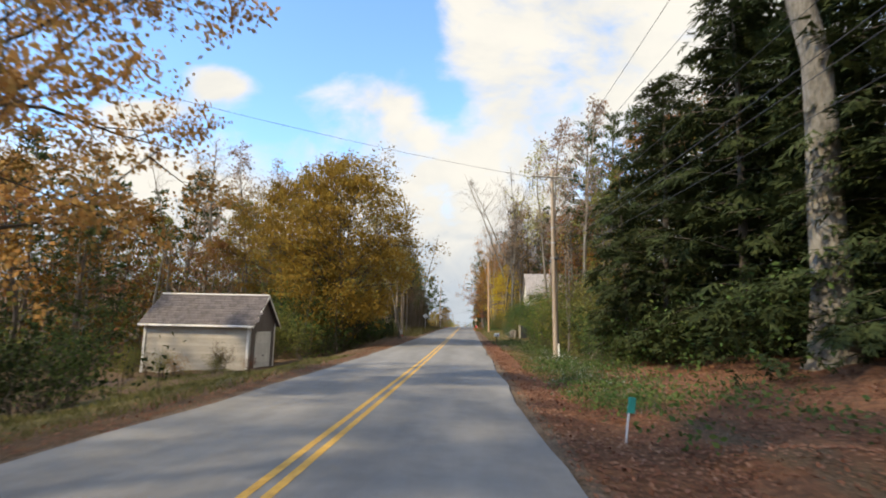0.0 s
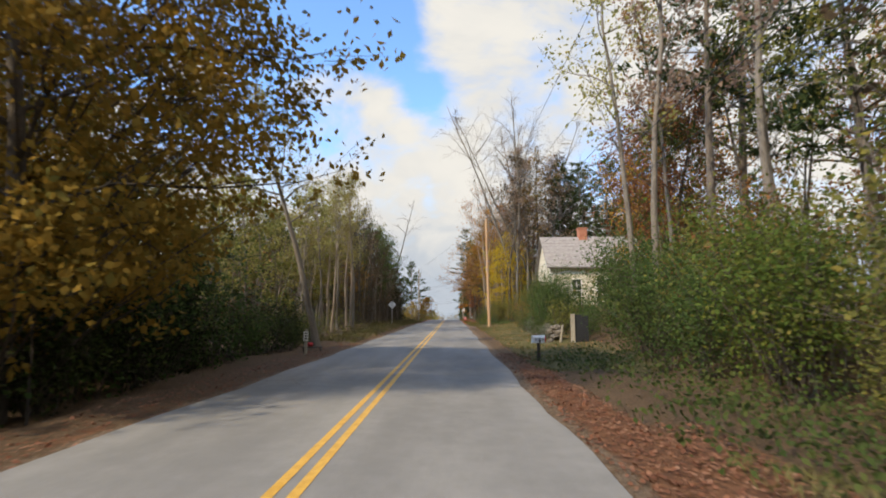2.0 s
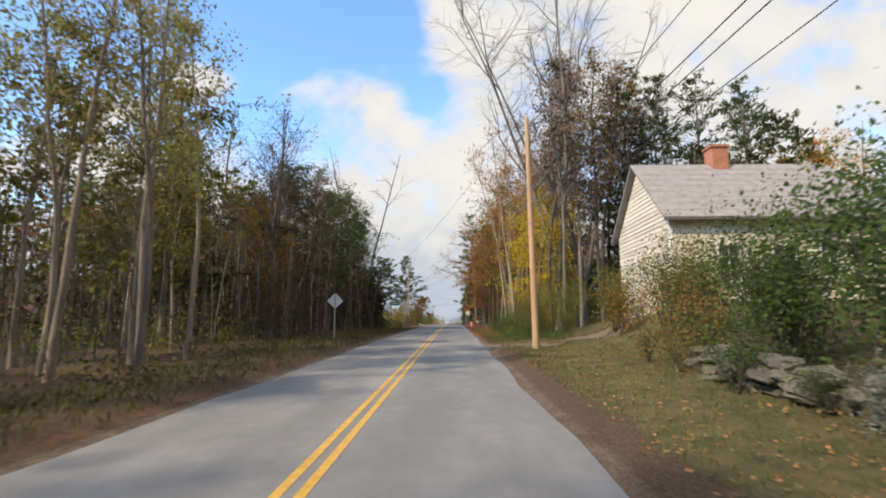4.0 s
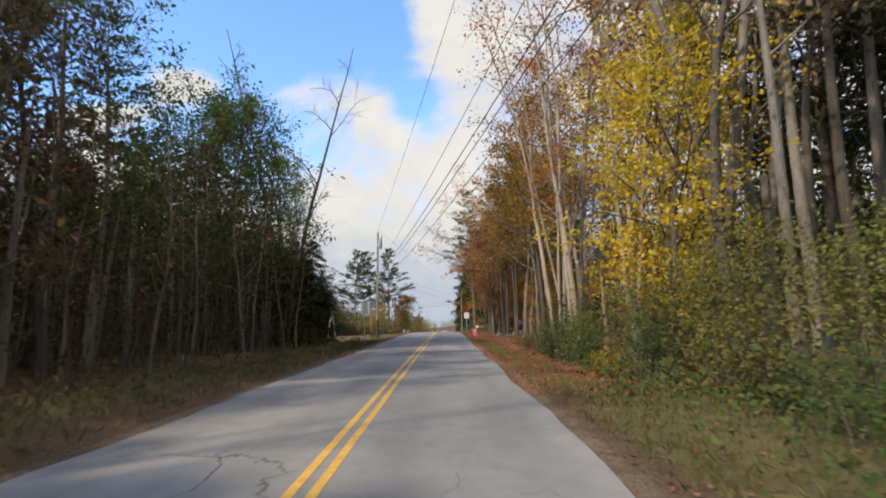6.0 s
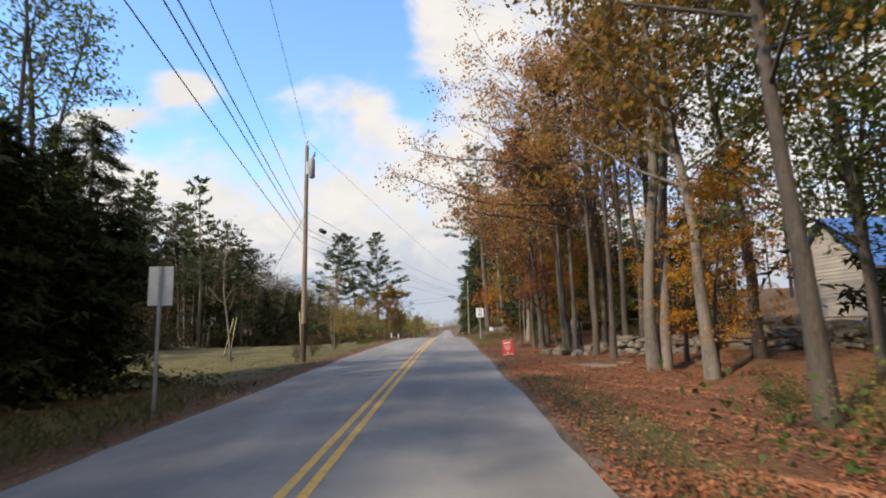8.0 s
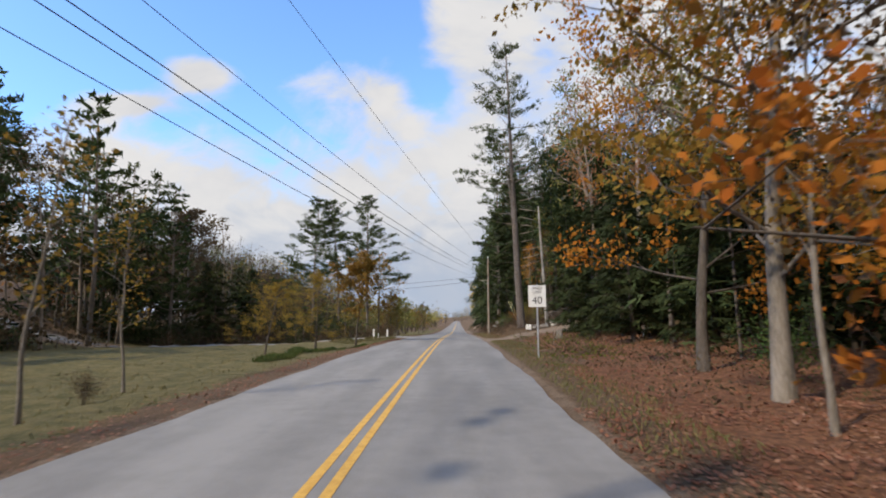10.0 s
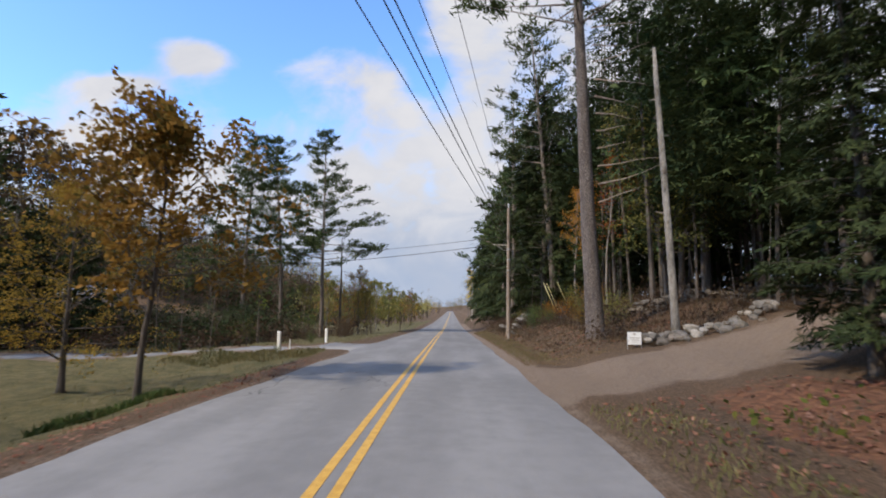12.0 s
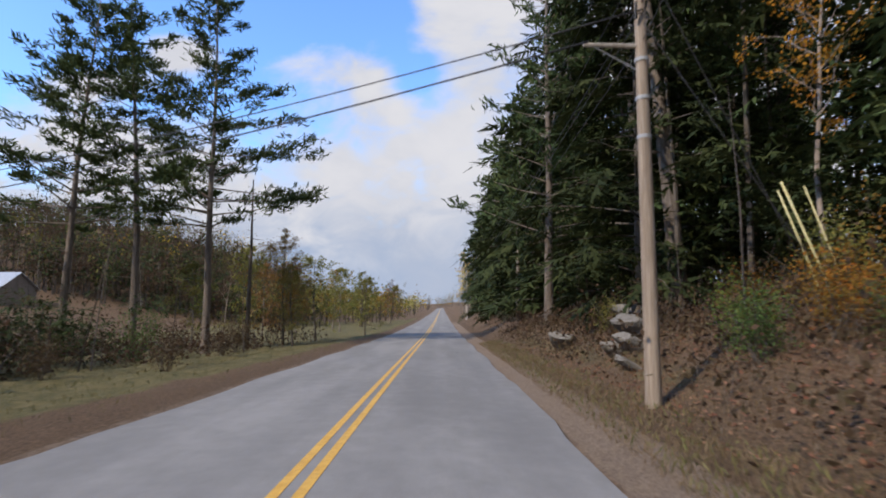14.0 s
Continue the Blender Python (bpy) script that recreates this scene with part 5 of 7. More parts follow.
# mostly hemlock colour, which puts the pines' shade into the scrub
deep_wood(-42, 178, -11, 194, 2.9, 620, ("hemlock", "hemlock", "dead"), 13, "low scrub under the pines, coloured dark for their shade", size=0.17, per=90, trunks=14, spread=0.7)
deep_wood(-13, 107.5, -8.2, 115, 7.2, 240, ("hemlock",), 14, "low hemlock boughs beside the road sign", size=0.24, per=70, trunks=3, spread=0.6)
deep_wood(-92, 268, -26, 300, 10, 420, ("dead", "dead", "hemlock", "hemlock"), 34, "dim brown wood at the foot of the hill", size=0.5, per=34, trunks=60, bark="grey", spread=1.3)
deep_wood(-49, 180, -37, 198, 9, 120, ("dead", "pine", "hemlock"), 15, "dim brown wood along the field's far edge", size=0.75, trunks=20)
def brush(name, x0, y0, x1, y1, clumps, h, leaf, size, per=26, poles=0, pole_h=5.0, seed=1, label="", bark="dark", anywhere=False):
    """A thicket of stems and leaves that nobody could count."""
    g = np.random.default_rng(seed)
    st, cs = Geo(), []
    root = thing(name, (x0 + x1) / 2, (y0 + y1) / 2, 0, label=label, category="undergrowth", kind="stuff")
    off = Vector(((x0 + x1) / 2, (y0 + y1) / 2, 0))
    for i in range(clumps):
        x, y = g.uniform(x0, x1), g.uniform(y0, y1)
        if not (anywhere or clear(x, y)):
            continue
        z = gz(x, y)
        hh = h * g.uniform(0.35, 1.15)
        for k in range(2):
            lean, thick = (0.4, 0.014) if h > 1.25 else (0.16, 0.004)
            top = Vector((x + g.normal(0, lean), y + g.normal(0, lean), z + hh * g.uniform(0.6, 1)))
            st.tube([Vector((x + g.normal(0, 0.1), y + g.normal(0, 0.1), z - 0.1)) - off, top - off], [thick, thick * 0.3], 3, False)
        n = int(0.68 * per * g.uniform(0.5, 1.5))
        c = np.array((x, y, z)) + g.normal(0, 1, (n, 3)) * (0.45, 0.45, 0.3 * hh) + (0, 0, 0.55 * hh)
        c[:, 2] = np.maximum(c[:, 2], z + 0.05)
        cs.append(c)
    for i in range(poles):
        x, y = g.uniform(x0, x1), g.uniform(y0, y1)
        if clear(x, y):
            p = bent((x - off.x, y - off.y, gz(x, y) - 0.1), (g.normal(0, 0.07), g.normal(0, 0.07), 1), pole_h * g.uniform(0.5, 1.2), 4, 0.05, g)
            st.tube(p, [0.032, 0.027, 0.02, 0.014, 0.006], 3, False)
    tagged(part("stem_work", st, BARK[bark], root), kind="stuff")
    tagged(part("foliage", leaf_mesh("foliage", np.concatenate(cs) - np.array(off), size, LEAF[leaf], g), None, root), kind="stuff")


brush("thicket", -17, 26.5, -6.2, 47, 330, 3.0, "green", 0.14, 70, 40, 5, 1, "dark green thicket under the oaks", "dark")
brush("thicket", -22, 46, -6.6, 73, 330, 1.5, "olive", 0.13, 42, 70, 6, 2, "low olive undergrowth among slender trunks", "grey")
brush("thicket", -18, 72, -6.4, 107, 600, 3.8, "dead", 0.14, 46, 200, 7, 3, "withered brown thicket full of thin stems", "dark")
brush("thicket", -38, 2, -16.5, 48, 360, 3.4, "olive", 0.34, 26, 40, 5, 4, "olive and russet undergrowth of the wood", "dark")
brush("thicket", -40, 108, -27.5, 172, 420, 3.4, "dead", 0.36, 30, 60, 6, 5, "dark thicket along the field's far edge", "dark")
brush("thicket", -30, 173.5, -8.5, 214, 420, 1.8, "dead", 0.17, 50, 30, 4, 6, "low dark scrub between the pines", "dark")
brush("thicket", 8.8, 21, 22, 42.5, 360, 3.6, "olive", 0.13, 80, 60, 6, 7, "tangled olive undergrowth behind the pole", "grey")
brush("thicket", 12.5, 82, 36, 112, 360, 2.0, "olive", 0.18, 40, 60, 6, 8, "green undergrowth below the pines", "dark")
brush("thicket", 9.5, 126, 24, 157, 260, 1.4, "dead", 0.26, 20, 30, 5, 9, "sparse brown undergrowth in the dark wood", "dark")
brush("thicket", 6.2, 164, 15, 222, 400, 1.3, "dead", 0.12, 46, 30, 4, 10, "russet low growth on the bank", "dark")
brush("thicket", 4.9, 173, 8.2, 204, 260, 0.7, "dead", 0.12, 28, 0, 1, 17, "russet low growth on the bank", "dark")
brush("weeds", 5.7, 16, 8.6, 31, 190, 0.55, "green", 0.09, 34, 0, 1, 11, "olive weeds on the verge", "dark")
brush("weeds", 4.0, 5, 6.0, 17, 120, 0.35, "green", 0.07, 40, 0, 1, 23, "low green weeds beside the teal marker", "dark")
brush("weeds", 4.4, 8, 6.4, 17, 22, 0.45, "aster", 0.06, 34, 0, 1, 24, "low grey-green weeds on the verge", "grey")
brush("weeds", 5.9, 17, 7.6, 26, 24, 0.55, "aster", 0.08, 30, 0, 1, 22, "grey-green flowering weeds on the verge", "grey")
brush("weeds", 4.0, 76, 8.0, 86, 110, 0.5, "green", 0.10, 34, 0, 1, 21, "dark green weeds beside the dirt drive", "dark")
brush("weeds", 5.0, 79, 7.2, 106, 90, 1.1, "green", 0.12, 34, 0, 1, 12, "green weeds in the ditch", "grey")
brush("weeds", -6.6, 47, -4.4, 113, 240, 0.5, "grass", 0.12, 24, 0, 1, 13, "dry tall grass along the wood's edge", "grey")
brush("weeds", 4.6, 27, 7.4, 40, 110, 0.6, "green", 0.10, 34, 0, 1, 14, "green weeds under the bushes", "dark")
brush("weeds", 4.3, 130, 9.2, 154.4, 150, 0.4, "dead", 0.08, 34, 0, 1, 19, "dry brown weeds on the wooded bank", "dark")
brush("weeds", 4.2, 138, 6.6, 154.6, 50, 0.4, "mid", 0.10, 30, 0, 1, 20, "tufts of green weeds at the road edge", "grey")
brush("weeds", 4.6, 163.5, 8.0, 200, 300, 0.6, "dead", 0.08, 34, 0, 1, 26, "dry brown weeds on the wooded bank", "grey")
brush("thicket", -14.5, -8, -6.4, 9.5, 150, 2.2, "hemlock", 0.17, 40, 0, 1, 15, "dark leafy hedge by the lawn", "dark")


def far_wood(name, spots, seed, label):
    """Crowns and trunks of distant trees, one crude clump of leaves each; spots: x, y, height, leaf."""
    g = np.random.default_rng(seed)
    root = thing(name, 0, 0, 0, label=label, category="woods", kind="stuff")
    by_leaf, st = {}, Geo()
    for x, y, h, leaf in spots:
        z = gz(x, y)
        st.tube([(x, y, z - 0.3), (x + g.normal(0, 0.2), y, z + h * 0.8)], [0.16, 0.05], 3, False)
        n = 50
        c = np.array((x, y, z + h * 0.6)) + g.normal(0, 1, (n, 3)) * (h * 0.14, h * 0.14, h * 0.19)
        by_leaf.setdefault(leaf, []).append(c)
    tagged(part("trunk_work", st, BARK["dark"], root), kind="stuff")
    for leaf, cs in by_leaf.items():
        tagged(part("foliage", leaf_mesh("foliage", np.concatenate(cs), 0.66, LEAF[leaf], g), None, root, f"{LOOK[leaf]} distant leaves"), kind="stuff")


def scatter(x0, y0, x1, y1, n, leaves, lo, hi, seed):
    g = random.Random(seed)
    return [(g.uniform(x0, x1), g.uniform(y0, y1), g.uniform(lo, hi), g.choice(leaves)) for _ in range(n)]


far_wood("far_woods", scatter(-80, -30, -40, 112, 130, ("brown", "olive", "gold", "pine", "dead"), 10, 15, 1), 21, "mixed autumn woods deep behind the road")
far_wood("far_woods", scatter(34, -30, 62, 130, 130, ("pine", "olive", "dead", "pine"), 12, 18, 2) + scatter(24, 130, 60, 270, 130, ("pine", "hemlock", "pine", "dead"), 13, 19, 3), 22, "dark pine woods deep behind the road")
slope = scatter(-78, 208, -34, 345, 300, ("dead", "pine", "dead", "hemlock", "dead"), 7, 11, 13) + scatter(-150, 205, -42, 345, 760, ("dead", "pine", "dead", "hemlock", "dead", "dead"), 7, 11, 10)
slope += scatter(-300, 190, -58, 480, 1100, ("olive", "olive", "dead", "dead", "pine", "dead", "olive"), 8, 13, 4)
slope += scatter(-80, 262, -34, 310, 230, ("dead", "pine", "dead", "hemlock", "dead"), 6, 10, 8) + scatter(-190, 205, -62, 350, 520, ("dead", "pine", "olive", "dead", "dead", "hemlock"), 7, 11, 9)
# open pasture round the barn, woods behind it
far_wood("hillside_woods", [s for s in slope if not (s[0] > -98 and s[1] < 268)], 23, "wooded hillside in muted autumn colours")
far_wood("far_woods", scatter(-42, 262, -10, 420, 150, ("olive", "gold", "pale", "olive", "mid"), 6, 10, 12) + scatter(-90, 300, -8, 620, 120, ("olive", "gold", "yellow", "pale"), 8, 13, 5) + scatter(8, 275, 70, 620, 120, ("pine", "yellow", "gold", "pine"), 11, 16, 6) + scatter(-50, 630, 50, 700, 60, ("olive", "pine", "gold"), 9, 14, 7), 24, "autumn trees far down the road")
brush("weeds", 4.5, 2, 8.0, 20, 150, 0.45, "green", 0.10, 30, 0, 1, 16, "green weeds and grass on the leafy bank", "grey")


# ---- things ----
def on(x, y):
    return gz(x, y)


def bricklike(seed, sx, sy, sz):
    """An uneven stone: a box with pushed corners and cut edges."""
    g = random.Random(seed)
    geo = Geo()
    geo.box(-sx / 2, -sy / 2, 0, sx / 2, sy / 2, sz, min(sx, sy, sz) * 0.28)
    geo.v = [(x + g.uniform(-1, 1) * sx * 0.06, y + g.uniform(-1, 1) * sy * 0.06, max(0, z + g.uniform(-1, 1) * sz * 0.09)) for x, y, z in geo.v]
    return geo


# shed
shed = thing("shed", -9.25, 21.2, -1.13, label="small grey clapboard shed with white trim and shingled roof", category="shed")
W, D, H, RISE = 5.6, 3.45, 2.6, 1.45
geo = Geo()
geo.box(-W, 0.06, -0.1, -0.06, D - 0.06, H)
part("wall_core", geo, CLAP, shed)
for k in range(19):
    z = 0.02 + k * 0.137
    geo = Geo()
    geo.prism([(0.038, z), (0.056, z), (0.06, z + 0.137), (0.05, z + 0.137)], -W + 0.06, -0.1)
    part("clapboard", geo, CLAP, shed)
geo = Geo()
geo.prism([(0.05, -0.1), (D - 0.05, -0.1), (D - 0.05, H), (D / 2, H + RISE - 0.08), (0.05, H)], -0.058, -0.02)
part("gable_wall", geo, GABLE, shed, "dark brown-grey gable wall")
geo = Geo()
geo.prism([(0.05, H), (D - 0.05, H), (D / 2, H + RISE - 0.08)], -W, -W + 0.05)
part("rear_gable", geo, CLAP, shed)
for nm, b in (("corner_board", (-0.17, 0.0, -0.1, 0.0, 0.045, H)), ("corner_board", (-0.035, 0.0, -0.1, 0.0, 0.12, H)), ("corner_board", (-0.035, D - 0.12, -0.1, 0.0, D, H)), ("corner_board", (-W, 0.0, -0.1, -W + 0.12, 0.045, H))):
    geo = Geo()
    geo.box(*b, 0.006)
    part(nm, geo, WHITE, shed, "white corner board")
door = Geo()
door.box(-0.03, 0.86, -0.02, 0.01, 2.62, 2.02, 0.008)
door_ob = part("door", door, WHITE, shed, "white roll-up garage door")
for k in range(4):
    geo = Geo()
    geo.box(0.01, 0.9, 0.04 + k * 0.495, 0.022, 2.58, 0.50 + k * 0.495, 0.008)
    part("door_panel", geo, WHITE, door_ob)
geo = Geo()
geo.box(0.022, 1.7, 0.86, 0.05, 1.86, 0.92, 0.008)
part("handle", geo, BLACK, door_ob, "black door handle")
for y0, y1, z0, z1 in ((0.72, 0.86, -0.05, 2.16), (2.62, 2.76, -0.05, 2.16), (0.72, 2.76, 2.02, 2.16)):
    geo = Geo()
    geo.box(-0.02, y0, z0, 0.03, y1, z1, 0.006)
    part("door_trim", geo, WHITE, shed)
# roof slabs, fascia and shingles
for side in (0, 1):
    geo = Geo()
    ya, yb = (-0.22, D / 2) if side == 0 else (D + 0.22, D / 2)
    slope = RISE / (D / 2)
    za = H - 0.22 * slope
    geo.prism([(ya, za), (yb, H + RISE), (yb, H + RISE + 0.07), (ya, za + 0.07)], -W - 0.2, 0.2)
    part("roof", geo, SHINGLE, shed)
    geo = Geo()
    geo.prism([(ya, za - 0.1), (yb, H + RISE - 0.1), (yb, H + RISE + 0.04), (ya, za + 0.04)], 0.2, 0.235)
    part("rake_board", geo, WHITE, shed, "white rake board")
geo = Geo()
geo.box(-W - 0.2, -0.25, H - 0.23, 0.2, -0.222, H - 0.13)
part("fascia_board", geo, WHITE, shed, "white fascia under the eave")
slope = RISE / (D / 2)
run = math.hypot(1.95, 1.95 * slope)
shingle_mesh = []
for k in range(4):
    geo = Geo()
    wdt = (0.2, 0.24, 0.27, 0.22)[k]
    geo.prism([(0, 0.0), (0.2, 0.002), (0.2, 0.010), (0, 0.018)], -wdt / 2, wdt / 2)
    shingle_mesh.append(geo.mesh("shingle", SHINGLE))
rr = random.Random(4)
tilt = math.degrees(math.atan(slope))
for row in range(12):
    x = -W - 0.18 + (row % 2) * 0.11
    while x < 0.14:
        k = rr.randrange(4)
        w = (0.2, 0.24, 0.27, 0.22)[k]
        ob = new("shingle", shingle_mesh[k])
        s = row / 12 * 1.94
        ob.matrix_basis = pose(x + w / 2, -0.225 + s, H - 0.225 * slope + s * slope + 0.073, tilt + rr.uniform(-0.6, 1.2), 0, 0)
        ob.parent = shed
        x += w + 0.006
geo = Geo()
geo.box(-W - 0.2, D / 2 - 0.09, H + RISE + 0.03, 0.2, D / 2 + 0.09, H + RISE + 0.1, 0.02)
part("ridge_cap", geo, WHITE, shed, "pale ridge cap")


def gabled_house(name, x, y, z, w, d, h, rise, wall_m, roof_m, label, windows, chimney=None, porch=False):
    """A low house whose ridge runs across the road's direction; its long front faces back down the road."""
    hs = thing(name, x, y, z, label=label, category="house")
    geo = Geo()
    geo.prism([(0.05, -0.6), (d - 0.05, -0.6), (d - 0.05, h), (d / 2, h + rise - 0.15), (0.05, h)], 0.05, w - 0.05)
    part("wall", geo, wall_m, hs)
    n = int(h / 0.2)
    for k in range(n):
        geo = Geo()
        zb = k * h / n
        geo.prism([(0.0, zb), (0.05, zb), (0.05, zb + h / n), (0.03, zb + h / n)], 0.06, w - 0.06)
        part("clapboard", geo, wall_m, hs)
    for k in range(int((h + rise) / 0.2)):
        zb = 0.2 * k
        inset = max(0.0, (zb + 0.2 - h) / rise * d / 2) + 0.06
        if inset < d / 2 - 0.1:
            geo = Geo()
            geo.prism([(0.0, zb), (0.05, zb), (0.05, zb + 0.2), (0.03, zb + 0.2)], inset, d - inset, "y")
            part("clapboard", geo, wall_m, hs)
    for x0 in (0.0, w - 0.14):
        geo = Geo()
        geo.box(x0, -0.02, -0.3, x0 + 0.14, 0.1, h, 0.006)
        part("corner_board", geo, WHITE, hs)
    sl = rise / (d / 2)
    for ya, yb in ((-0.35, d / 2), (d + 0.35, d / 2)):
        geo = Geo()
        geo.prism([(ya, h - 0.35 * sl), (yb, h + rise), (yb, h + rise + 0.12), (ya, h - 0.35 * sl + 0.12)], -0.3, w + 0.3)
        part("roof", geo, roof_m, hs)
    for k in range(1, 9):
        geo = Geo()
        s = k / 9 * (d / 2 + 0.3)
        geo.box(-0.3, -0.35 + s, h - 0.35 * sl + s * sl + 0.115, w + 0.3, -0.33 + s, h - 0.35 * sl + s * sl + 0.14)
        part("roof_course", geo, roof_m, hs)
    geo = Geo()
    geo.box(-0.3, -0.39, h - 0.35 * sl - 0.02, w + 0.3, -0.352, h - 0.35 * sl + 0.1)
    part("gutter_board", geo, SHINGLE, hs, "dark gutter under the eave")
    for wx, wz, ww, wh, dark in windows:
        win = part("window", GeoBox(wx - ww / 2, -0.012, wz, wx + ww / 2, 0.02, wz + wh), GLASS, hs, "dark window pane behind white bars")
        for b in ((wx - ww / 2 - 0.09, wz - 0.09, wx + ww / 2 + 0.09, wz), (wx - ww / 2 - 0.09, wz + wh, wx + ww / 2 + 0.09, wz + wh + 0.11),
                  (wx - ww / 2 - 0.09, wz, wx - ww / 2, wz + wh), (wx + ww / 2, wz, wx + ww / 2 + 0.09, wz + wh)):
            part("frame", GeoBox(b[0], -0.05, b[1], b[2], 0.01, b[3]), WHITE, win)
        part("mullion", GeoBox(wx - 0.02, -0.03, wz, wx + 0.02, -0.012, wz + wh), WHITE, win)
        for k in (1, 2):
            part("mullion", GeoBox(wx - ww / 2, -0.03, wz + wh * k / 3 - 0.02, wx + ww / 2, -0.012, wz + wh * k / 3 + 0.02), WHITE, win)
        if dark:
            for sx in (-1, 1):
                c = wx + sx * (ww / 2 + 0.25)
                part("shutter", GeoBox(c - 0.15, -0.045, wz, c + 0.15, -0.01, wz + wh), DARK_BOARD, hs, "black shutter")
    if chimney:
        ch = part("chimney", GeoBox(chimney - 0.4, d / 2 - 0.4, h + rise - 0.6, chimney + 0.4, d / 2 + 0.4, h + rise + 1.0, 0.02), BRICK, hs, "red brick chimney")
        part("chimney_cap", GeoBox(chimney - 0.47, d / 2 - 0.47, h + rise + 0.86, chimney + 0.47, d / 2 + 0.47, h + rise + 0.98, 0.02), BRICK, ch)
    return hs


def GeoBox(*b):
    g = Geo()
    g.box(*b)
    return g


hz = on(15.5, 73)
gabled_house("farmhouse", 10.4, 69.8, hz, 8.8, 6.6, 3.8, 3.0, CREAM, HOUSE_ROOF, "cream clapboard house with pale shingled roof behind bushes",
             ((2.4, 0.95, 0.8, 1.5, False), (4.7, 0.5, 0.85, 1.95, False), (6.5, 1.15, 0.62, 1.5, False), (7.75, 1.15, 0.62, 1.5, False)), 3.9)
# low side wing with a porch
wing = thing("house_wing", 19.3, 71.2, hz, label="low side wing with white porch posts beside the house", category="house")
part("wall", GeoBox(0, 1.6, -0.5, 6, 5, 2.4), CREAM, wing)
g_ = Geo()
g_.prism([(-0.2, 2.3), (3.2, 3.9), (6.0, 2.6), (6.0, 2.45), (3.2, 3.75), (-0.2, 2.15)], -0.1, 6.2)
part("roof", g_, HOUSE_ROOF, wing)
for k in range(7):
    part("porch_post", GeoBox(0.1 + k * 0.95, 0.0, -0.5, 0.22 + k * 0.95, 0.12, 2.25, 0.01), WHITE, wing)
part("porch_rail", GeoBox(0.1, 0.03, 0.5, 5.9, 0.09, 0.6), WHITE, wing)

gabled_house("blue_roofed_house", 22.0, 123.5, on(20, 124) + 0.3, 9, 5.6, 2.6, 2.6, CLAP, BLUE_ROOF, "pale grey house with bright blue metal roof among trees",
             ((2.2, 1.0, 0.9, 1.3, False), (4.6, 1.0, 0.9, 1.3, False), (7.0, 1.0, 0.9, 1.3, False)))
gabled_house("barn", -80, 253, on(-73, 257) - 0.5, 11, 8, 2.6, 2.6, GABLE, STEEL, "low barn with pale metal roof beyond the scrub", ((3, 1.0, 1, 1, False), (7, 1.0, 1, 1, False)))


